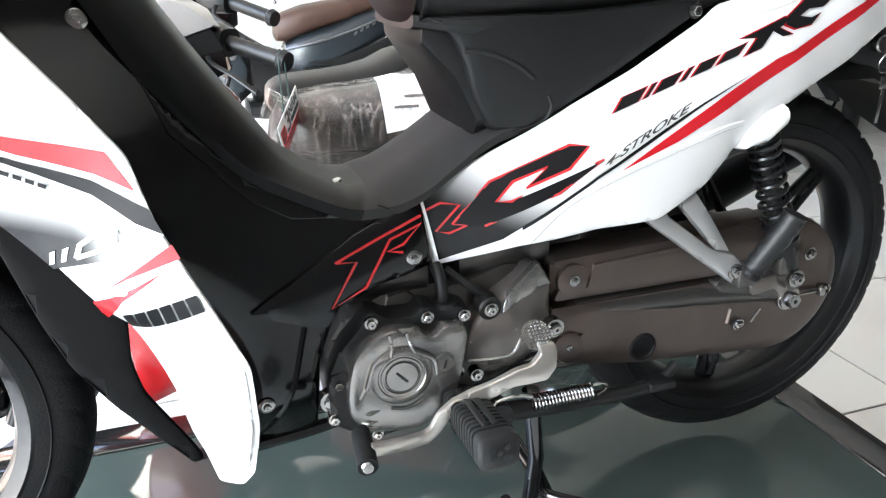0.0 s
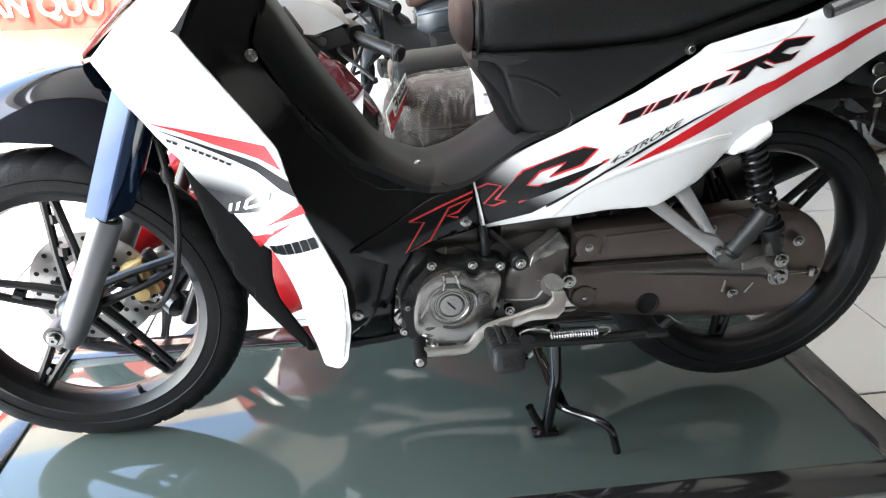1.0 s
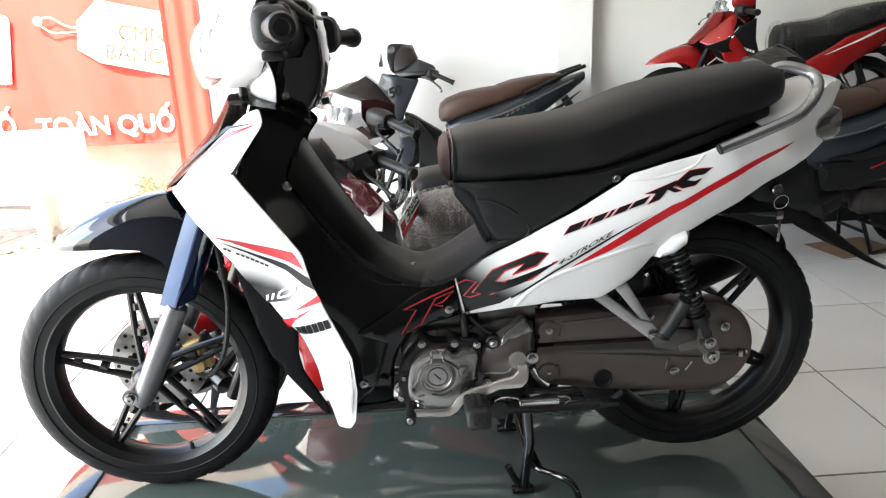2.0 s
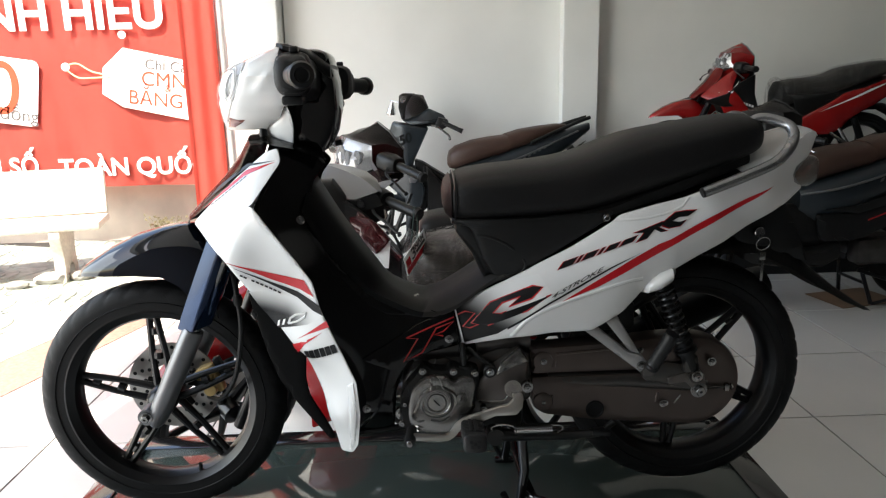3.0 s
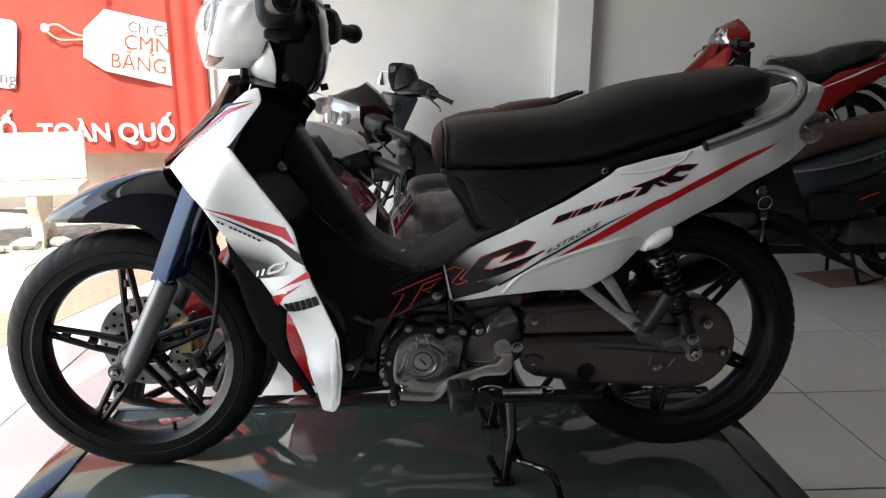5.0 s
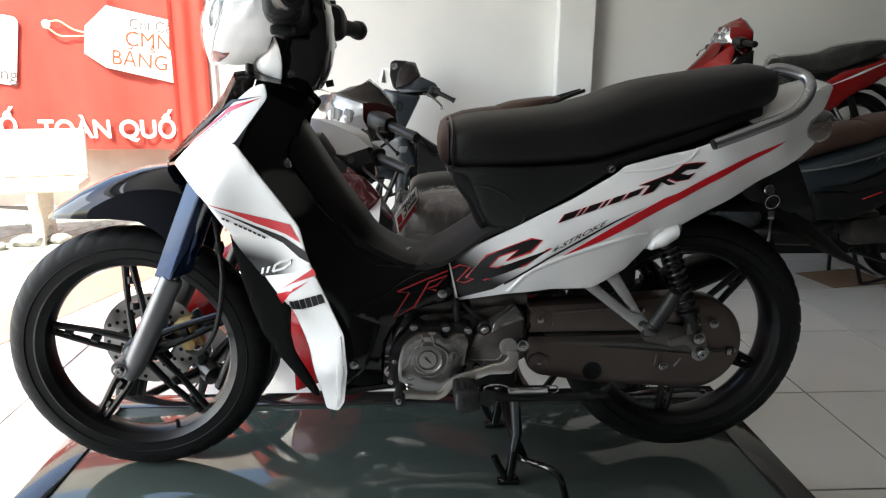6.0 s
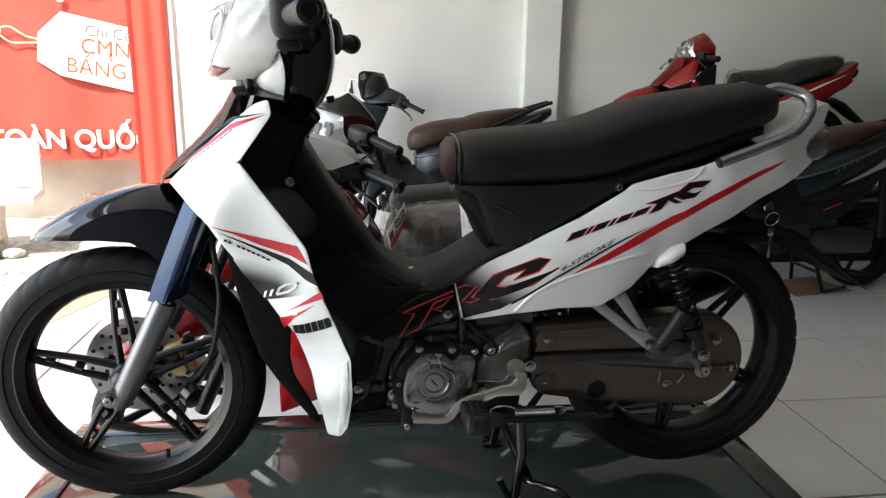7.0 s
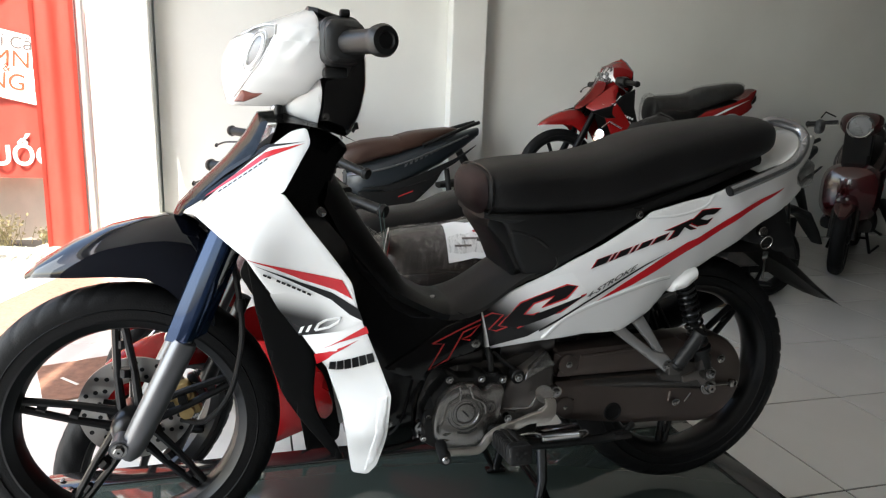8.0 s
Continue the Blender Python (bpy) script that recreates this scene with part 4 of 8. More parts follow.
# inner black body
for s in (-1, 1):
    IN = [(0.335, 0.865), (0.405, 0.850), (0.428, 0.826), (0.400, 0.792), (0.385, 0.728), (0.42, 0.668), (0.46, 0.617), (0.486, 0.585), (0.512, 0.560), (0.556, 0.533), (0.601, 0.511), (0.623, 0.505), (0.663, 0.507), (0.692, 0.515), (0.707, 0.421), (0.640, 0.412), (0.585, 0.392), (0.560, 0.330), (0.552, 0.235), (0.485, 0.205), (0.455, 0.21), (0.44, 0.30), (0.41, 0.45), (0.36, 0.60), (0.28, 0.74)]
    f = tps([(0.335, s * 0.080, 0.865), (0.42, s * 0.055, 0.83), (0.405, s * 0.072, 0.79), (0.372, s * 0.094, 0.713), (0.46, s * 0.094, 0.617), (0.512, s * 0.094, 0.56), (0.56, s * 0.094, 0.531), (0.602, s * 0.094, 0.510), (0.692, s * 0.088, 0.514),
             (0.707, s * 0.090, 0.421), (0.679, s * 0.103, 0.442), (0.585, s * 0.115, 0.39), (0.56, s * 0.12, 0.33), (0.552, s * 0.110, 0.235), (0.495, s * 0.142, 0.299), (0.465, s * 0.095, 0.205), (0.445, s * 0.125, 0.32), (0.41, s * 0.15, 0.45), (0.36, s * 0.165, 0.60), (0.28, s * 0.125, 0.74)])
    if s < 0:
        iy = f
    quick("inner_cover", INNER, bike, lambda b: plate(b, rounded([(q[0], 0, q[1]) for q in IN], 0.010), f, 0.005, 0.005, 0.014, side=s), "gloss black inner leg cover")
def rail(name, pts, material, f, r=0.004, off=0.0):
    return quick(name, material, bike, lambda b: sweep(b, [(p[0], f(p[0], p[1]) - off, p[1]) for p in spline(pts, 6)], r, 8))
SIDE = [(0.490, 0.411), (0.514, 0.425), (0.546, 0.441), (0.576, 0.458), (0.608, 0.478), (0.635, 0.489), (0.658, 0.497), (0.688, 0.508), (0.702, 0.426), (0.640, 0.416), (0.587, 0.397), (0.572, 0.376), (0.545, 0.385), (0.51, 0.400)]
quick("side_panel", INNER, bike, lambda b: plate(b, [(q[0], 0, q[1]) for q in SIDE], iy, 0.009, 0.002, 0.012, raise_=0.007), "gloss black raised side panel")
BAND = [(0.405, 0.688), (0.436, 0.606), (0.482, 0.553), (0.507, 0.526), (0.545, 0.503), (0.593, 0.497), (0.618, 0.497), (0.600, 0.500), (0.552, 0.520), (0.507, 0.546), (0.456, 0.604), (0.416, 0.656)]
quick("upper_band", INNER, bike, lambda b: plate(b, [(q[0], 0, q[1]) for q in BAND], iy, 0.006, 0.002, 0.010, raise_=0.0035), "gloss black band under the step ledge")
rail("cover_rib", [(0.47, 0.235), (0.52, 0.30), (0.545, 0.38)], INNER, iy, 0.005, -0.0034)
rail("cover_rib", [(0.46, 0.225), (0.55, 0.235), (0.62, 0.25)], BLACK, lambda x, z: -0.11, 0.008)
for x, z, f in ((0.372, 0.713, lambda x, z: -0.096), (0.679, 0.442, on(iy, 0.007)), (0.495, 0.299, iy)):
    quick("cover_screw", STEEL, bike, lambda b: (lathe(b, [(0.0095, 0.0), (0.0095, 0.002), (0.008, 0.003)], (x, f(x, z), z), 20, (0, -1, 0)), bolt(b, (x, f(x, z) - 0.003, z), 0.0045, 0.004)))

# red outlined graphic on the black cover
outline_decal("graphic_outline", [(0.6905, 0.4899), (0.640, 0.4725), (0.5855, 0.4506), (0.6103, 0.4482), (0.5784, 0.3984), (0.6194, 0.4163), (0.6508, 0.4684), (0.6897, 0.4804), (0.6663, 0.4609), (0.6474, 0.4551), (0.6657, 0.4514)], on(iy, 0.0074), REDLINE, 0.0019, False)

# textured ledge along the step-through, from the near edge over its crest
LEDGE = [(0.395, 0.790, 0.380, 0.742), (0.444, 0.707, 0.420, 0.668), (0.492, 0.634, 0.462, 0.615), (0.525, 0.588, 0.488, 0.583), (0.548, 0.555, 0.512, 0.558), (0.585, 0.528, 0.556, 0.532), (0.615, 0.514, 0.601, 0.510), (0.640, 0.514, 0.625, 0.504), (0.683, 0.535, 0.664, 0.506), (0.727, 0.562, 0.700, 0.520), (0.753, 0.579, 0.735, 0.545), (0.80, 0.605, 0.79, 0.580), (0.88, 0.63, 0.88, 0.60)]
def ledge(b, part_of=None):
    rows = []
    for p in spline([Vector(q) for q in (LEDGE if part_of is None else LEDGE[part_of])], 3):
        cx, cz, ex, ez = p
        half = [(cx, 0.0, cz), (cx * 0.97 + ex * 0.03, 0.03, cz), (cx * 0.8 + ex * 0.2, 0.06, cz * 0.85 + ez * 0.15 + 0.002), (cx * 0.35 + ex * 0.65, 0.088, cz * 0.45 + ez * 0.55), (ex, 0.1045, ez), (ex - 0.004, 0.103, ez - 0.012)]
        rows.append([b.verts.new((q[0], -q[1], q[2])) for q in half[::-1]] + [b.verts.new(q) for q in half[1:]])
    for a, c in zip(rows, rows[1:]):
        for k in range(len(a) - 1):
            b.faces.new((a[k], a[k + 1], c[k + 1], c[k]))
    bmesh.ops.solidify(b, geom=list(b.faces), thickness=0.006)
quick("tunnel_cover", GREYPL, bike, lambda b: ledge(b, slice(7, None)), "matte dark grey step-through cover", angle=60)
quick("column_trim", TRIM, bike, lambda b: ledge(b, slice(0, 8)), "smooth black trim running up the steering column", angle=60)
rail("cover_joint", [(0.640, 0.509), (0.652, 0.503)], INK, lambda x, z: -0.1055, 0.0012)
quick("cover_clip", STEEL, bike, lambda b: (lathe(b, [(0.010, 0), (0.009, 0.002), (1e-4, 0.003)], (0.606, -0.02, 0.5155), 14, (-0.3, 0, 1))))

# ---- tail cowl, seat ----
TA = [(0.691, -0.085, 0.513), (0.778, -0.105, 0.558), (0.872, -0.120, 0.609), (0.940, -0.126, 0.644), (1.0225, -0.130, 0.695), (1.040, -0.131, 0.7115), (1.1138, -0.130, 0.731), (1.180, -0.128, 0.745), (1.235, -0.124, 0.765), (1.366, -0.110, 0.815), (1.430, -0.090, 0.858), (1.468, -0.068, 0.873),
      (1.484, -0.060, 0.866), (1.464, -0.072, 0.822), (1.425, -0.088, 0.778), (1.452, -0.078, 0.752), (1.413, -0.088, 0.7195), (1.3826, -0.095, 0.7027), (1.323, -0.105, 0.675), (1.2703, -0.115, 0.6430), (1.2132, -0.122, 0.6160), (1.1462, -0.128, 0.5800), (1.099, -0.132, 0.551), (1.051, -0.137, 0.500), (0.985, -0.140, 0.462), (0.900, -0.140, 0.460), (0.805, -0.130, 0.447), (0.707, -0.090, 0.419)]
for s in (-1, 1):
    f = tps([(x, s * abs(y), z) for x, y, z in TA] + [(0.875, s * 0.148, 0.560), (0.913, s * 0.139, 0.597), (1.360, s * 0.123, 0.752), (1.05, s * 0.151, 0.590), (1.24, s * 0.140, 0.700), (0.80, s * 0.135, 0.51), (1.15, s * 0.148, 0.65), (0.95, s * 0.152, 0.53)])
    if s < 0:
        ty = f
    quick("tail_cowl", WHITE, bike, lambda b: plate(b, rounded([(q[0], 0, q[2]) for q in TA], 0.009), f, 0.006, 0.0025, 0.012, side=s), "glossy white tail cowl")
decal("front_edge", [(0.6905, 0.5120), (0.6935, 0.5135), (0.7138, 0.4230), (0.7105, 0.4200)], ty, PLATEW, 0.0060)
FADE2 = gradient("white_to_black_fade", (0.008, 0.008, 0.008), (0.72, 0.72, 0.71), (0.742, 0, 0.485), (0.776, 0, 0.560))
decal("fade_panel", [(0.6895, 0.5100), (0.7666, 0.5503), (0.8252, 0.5780), (0.870, 0.590), (0.9023, 0.5433), (0.8035, 0.4724), (0.7832, 0.4569), (0.7124, 0.4270), (0.6992, 0.4734)], ty, FADE2, 0.0006)
LETTER = [(0.7626, 0.4742), (0.8437, 0.5142), (0.8936, 0.5503), (0.79, 0.5052), (0.7742, 0.5038), (0.7928, 0.5271), (0.8306, 0.5438), (0.8061, 0.5204), (0.8538, 0.5412), (0.8768, 0.5660), (0.8562, 0.5675), (0.7684, 0.5262), (0.7276, 0.4750), (0.7438, 0.4745)]
decal("graphic", LETTER, ty, INK, 0.0014)
outline_decal("graphic_outline", LETTER + [(0.7246, 0.4640), (0.7099, 0.4658), (0.7361, 0.4991), (0.7152, 0.5009), (0.6915, 0.4875)], on(ty, 0.0012), REDLINE, 0.0017, False)
decal("red_stripe", [(0.9164, 0.5336), (0.9917, 0.5780), (1.0499, 0.6130), (1.118, 0.6511), (1.1407, 0.6595), (1.2268, 0.7035), (1.3077, 0.7397), (1.3663, 0.7622), (1.3293, 0.7391), (1.262, 0.7058), (1.1886, 0.6680), (1.1199, 0.6315), (1.0578, 0.5972), (0.9924, 0.5630)], ty, RED)
decal("black_line", [(0.8033, 0.4742), (0.8891, 0.5323), (0.9561, 0.5697), (1.0225, 0.6067), (1.0849, 0.6356), (1.0228, 0.6037), (0.9563, 0.5651), (0.8895, 0.5285), (0.8039, 0.4687)], ty, INK, 0.0012)
surf_text("4-STROKE", 0.0102, 0.8925, 0.5400, 28.0, ty, GREYPL, 0.6, bold=0.0002, wide=2.65)
WORD = ((0.9072, 0.5977), (1.0652, 0.6576), (0.9210, 0.6155), (1.0775, 0.6724))
SPANS = [(0.0, 0.215), (0.235, 0.29), (0.31, 0.49), (0.515, 0.575), (0.605, 0.775), (0.80, 0.995)]
marks("mark_shadow", ty, *WORD, SPANS, RED, 0.0010)
marks("mark_bar", ty, *WORD, SPANS, INK, 0.0018, 0.011)
for pts in ([(1.0665, 0.675), (1.1244, 0.6972), (1.1303, 0.6956), (1.1228, 0.6885), (1.1174, 0.6857), (1.1353, 0.6785), (1.1216, 0.6762), (1.1085, 0.6822), (1.0941, 0.6645), (1.0724, 0.6564), (1.0874, 0.6755)],
            [(1.1262, 0.6952), (1.1529, 0.7153), (1.1762, 0.7183), (1.1962, 0.7187), (1.1795, 0.7074), (1.1594, 0.7057), (1.1462, 0.6982), (1.1628, 0.6961), (1.1762, 0.7011), (1.163, 0.6884), (1.1397, 0.6842), (1.1265, 0.6888)]):
    m = sum((Vector(p) for p in pts), Vector((0, 0))) / len(pts)
    decal("mark_shadow", [Vector(p) + (Vector(p) - m) * 0.10 for p in pts], ty, RED, 0.0010)
    decal("mark_bar", pts, ty, INK, 0.0018)
rail("cowl_crease", [(0.8136, 0.4536), (0.8481, 0.495), (0.893, 0.5205), (0.955, 0.5425), (1.0464, 0.5700), (1.090, 0.5760)], WHITE, lambda x, z: ty(x, z) + 0.0035, 0.006)
rail("cowl_crease", [(1.03, 0.700), (1.10, 0.705), (1.16, 0.722), (1.185, 0.745)], WHITE, lambda x, z: ty(x, z) + 0.0026, 0.004)
quick("cowl_lip", WHITE, bike, lambda b: loft(b, [(1.095, -0.118, 0.545, 0.006, 0.006), (1.105, -0.122, 0.552, 0.022, 0.014), (1.13, -0.125, 0.566, 0.028, 0.020), (1.155, -0.123, 0.578, 0.024, 0.016), (1.166, -0.12, 0.583, 0.008, 0.006)], 16, 2.2))
def tail_top(b):
    rows = []
    for x, z, w in ((1.30, 0.792, 0.112), (1.37, 0.815, 0.105), (1.43, 0.856, 0.088), (1.465, 0.870, 0.068), (1.482, 0.866, 0.058)):
        rows.append([b.verts.new((x, w * k / 6, z + 0.010 * (1 - (k / 6) ** 2))) for k in range(-6, 7)])
    for a, c in zip(rows, rows[1:]):
        for k in range(12):
            b.faces.new((a[k], a[k + 1], c[k + 1], c[k]))
    bmesh.ops.solidify(b, geom=list(b.faces), thickness=0.005)
quick("tail_top", WHITE, bike, tail_top)
quick("tail_lamp", SMOKE, bike, lambda b: loft(b, [(1.40, 0, 0.780, 0.090, 0.022), (1.44, 0, 0.782, 0.090, 0.034), (1.472, 0, 0.784, 0.080, 0.036), (1.488, 0, 0.786, 0.068, 0.032), (1.497, 0, 0.789, 0.056, 0.024)], 20, 4.0), "smoked clear tail lamp")
quick("body_core", MATTE, bike, lambda b: loft(b, [(0.72, 0, 0.48, 0.07, 0.05), (0.85, 0, 0.54, 0.09, 0.07), (1.02, 0, 0.61, 0.10, 0.09), (1.2, 0, 0.69, 0.095, 0.065), (1.36, 0, 0.76, 0.08, 0.045), (1.44, 0, 0.79, 0.06, 0.03)], 20, 3))

SEAT = [(0.676, 0.744, 0.012, 0.060), (0.680, 0.744, 0.030, 0.090), (0.692, 0.744, 0.044, 0.108), (0.715, 0.746, 0.054, 0.118), (0.76, 0.750, 0.058, 0.124), (0.85, 0.754, 0.060, 0.126), (0.93, 0.761, 0.063, 0.127), (0.99, 0.772, 0.067, 0.128), (1.05, 0.795, 0.072, 0.128), (1.12, 0.814, 0.069, 0.126),
        (1.20, 0.832, 0.062, 0.122), (1.28, 0.852, 0.055, 0.115), (1.33, 0.863, 0.047, 0.105), (1.352, 0.864, 0.038, 0.092), (1.360, 0.863, 0.024, 0.075)]
seat = quick("seat", VINYL, bike, lambda b: (loft(b, [(x, 0, zc, w, h) for x, zc, h, w in SEAT], 36, 2.9)), "matte black grained vinyl seat", angle=60)
sm = seat.modifiers.new("smooth", 'SUBSURF')
sm.levels = sm.render_levels = 1
def seat_nose(b):
    rows = []
    for x, zc, h, w in ((0.6735, 0.742, 0.018, 0.055), (0.678, 0.743, 0.034, 0.088), (0.690, 0.744, 0.047, 0.107)):
        rows.append([b.verts.new((x, w * math.copysign(abs(math.cos(a)) ** 0.69, math.cos(a)), zc + h * math.copysign(abs(math.sin(a)) ** 0.69, math.sin(a)))) for a in (2 * math.pi * k / 36 for k in range(36))])
    for a, c in zip(rows, rows[1:]):
        for k in range(36):
            b.faces.new((a[k], a[(k + 1) % 36], c[(k + 1) % 36], c[k]))
    b.faces.new(list(reversed(rows[0])))
quick("seat_front", PIPING, bike, seat_nose, "dark maroon seat front")
quick("seat_seam", MATTE, bike, lambda b: sweep(b, [(0.698, 0.114 * math.copysign(abs(math.cos(a)) ** 0.69, math.cos(a)), 0.744 + 0.051 * math.copysign(abs(math.sin(a)) ** 0.69, math.sin(a))) for a in (2 * math.pi * k / 48 for k in range(49))], 0.0022, 6))
quick("seat_base", MATTE, bike, lambda b: loft(b, [(0.69, 0, 0.702, 0.092, 0.010), (0.74, 0, 0.696, 0.114, 0.012), (0.95, 0, 0.700, 0.119, 0.012), (1.03, 0, 0.716, 0.118, 0.016), (1.18, 0, 0.765, 0.105, 0.02), (1.33, 0, 0.815, 0.08, 0.015)], 20, 4))
for s in (-1, 1):
    U = [(0.690, 0.700), (0.728, 0.689), (0.742, 0.656), (0.752, 0.619), (0.776, 0.578), (0.82, 0.578), (0.925, 0.640), (1.025, 0.703), (1.03, 0.72), (0.85, 0.708), (0.70, 0.708)]
    f = tps([(0.69, s * 0.098, 0.70), (0.74, s * 0.108, 0.66), (0.776, s * 0.10, 0.58), (0.85, s * 0.114, 0.61), (0.95, s * 0.118, 0.66), (1.03, s * 0.122, 0.71), (0.85, s * 0.120, 0.70), (0.80, s * 0.115, 0.64)])
    quick("under_seat_cover", MATTE, bike, lambda b: plate(b, rounded([(q[0], 0, q[1]) for q in U], 0.014), f, 0.006, 0.008, 0.016, side=s))
    if s < 0:
        uy = f
quick("under_seat_front", MATTE, bike, lambda b: loft(b, [(0.700, 0, 0.690, 0.09, 0.02), (0.735, 0, 0.665, 0.10, 0.045), (0.76, 0, 0.63, 0.10, 0.07), (0.85, 0, 0.65, 0.11, 0.065), (1.0, 0, 0.70, 0.11, 0.03)], 20, 3.4))
rail("cover_fold", [(0.742, 0.672), (0.77, 0.668), (0.80, 0.655), (0.82, 0.640)], MATTE, lambda x, z: uy(x, z) + 0.0022, 0.004)
rail("cover_fold", [(0.80, 0.58), (0.835, 0.588), (0.845, 0.605), (0.84, 0.62)], MATTE, lambda x, z: uy(x, z) + 0.0016, 0.003)
quick("seat_pin", STEEL, bike, lambda b: bolt(b, (1.012, -0.126, 0.706), 0.006, 0.008))

grab = [(1.205, -0.150, 0.757), (1.29, -0.150, 0.789), (1.355, -0.145, 0.817), (1.392, -0.128, 0.852), (1.402, -0.105, 0.878), (1.385, -0.085, 0.893), (1.345, -0.065, 0.898), (1.30, -0.055, 0.86)]
for s in (-1, 1):
    g = grab if s < 0 else mirrored(grab)
    gr = quick("grab_rail", RAIL, bike, lambda b: sweep(b, spline(g, 6), 0.0112, 18), "grey satin metal grab rail")
    quick("end_plug", MATTE, gr, lambda b: lathe(b, [(0.0108, 0), (0.0100, 0.004), (1e-4, 0.005)], g[0], 16, (-0.94, 0.0, -0.35)))
quick("rail_clamp", STEEL, bike, lambda b: (box(b, (1.30, -0.07, 0.835), (0.05, 0.02, 0.025), 0.004), box(b, (1.30, 0.07, 0.835), (0.05, 0.02, 0.025), 0.004)))

# ---- headset and bars ----
XF = ([0.890, 0.905, 0.927, 0.957, 0.986, 1.015, 1.030, 1.048, 1.060, 1.070, 1.078], [0.222, 0.208, 0.203, 0.200, 0.205, 0.220, 0.242, 0.285, 0.318, 0.342, 0.36])
HALF = ([0.888, 0.897, 0.92, 0.948, 0.98, 1.008, 1.03, 1.05, 1.066, 1.078], [0.015, 0.055, 0.105, 0.145, 0.180, 0.197, 0.185, 0.150, 0.105, 0.02])
def cowl_y(x, z):
    """Half width of the handlebar cowl: it opens from a rounded front line, with two pressed creases."""
    xf, w = float(np.interp(z, *XF)), float(np.interp(z, *HALF))
    u = min(1.0, max(0.0, (x - xf) / (0.365 - xf)))
    y = w * math.sqrt(max(0.0, 1 - (1 - u) ** 2))
    for (ax, az), (bx, bz), dep in (((0.318, 0.979), (0.352, 1.014), 0.0032), ((0.297, 1.000), (0.346, 1.030), 0.0022)):
        l2 = (bx - ax) ** 2 + (bz - az) ** 2
        t = ((x - ax) * (bx - ax) + (z - az) * (bz - az)) / l2
        d = ((bx - ax) * (z - az) - (bz - az) * (x - ax)) / math.sqrt(l2)
        if -0.4 < t < 1.4:
            y += dep * (math.exp(-(d / 0.007) ** 2) - 0.8 * math.exp(-((d - 0.013) / 0.009) ** 2)) * min(1.0, (t + 0.4) / 0.5, (1.4 - t) / 0.4)
    return y
LOW_EDGE = [(0.2225, 0.914), (0.2345, 0.929), (0.250, 0.950), (0.268, 0.973), (0.282, 0.995), (0.2925, 1.016), (0.295, 1.033)]
TOP_EDGE = [(0.279, 1.0358), (0.261, 1.0303), (0.247, 1.0222)]
front_line = lambda zs: [(float(np.interp(z, *XF)) + 0.0004, z) for z in zs]
LENS_O = [(0.2085, 0.9075)] + LOW_EDGE + TOP_EDGE + front_line((1.012, 0.998, 0.985, 0.97, 0.956, 0.94, 0.926, 0.915))
COWL_O = front_line((1.0135, 1.0225, 1.030, 1.039, 1.048, 1.060, 1.070)) + [(0.354, 1.0755), (0.361, 1.05), (0.365, 1.02), (0.372, 0.972), (0.378, 0.955), (0.364, 0.949), (0.348, 0.9255), (0.325, 0.915), (0.310, 0.9015), (0.28, 0.8995), (0.24, 0.8985), (0.216, 0.8995), (0.2088, 0.9063)] + LOW_EDGE + TOP_EDGE
lamp = thing_part("headlamp", (0.24, 0, 0.96), bike)
OVAL = [(0.2605 + 0.0275 * math.cos(a) * 0.42 - 0.0085 * math.sin(a) * 1.0, 0.9915 + 0.0275 * math.cos(a) * 0.91 + 0.0085 * math.sin(a) * 0.45) for a in (2 * math.pi * k / 24 for k in range(24))]
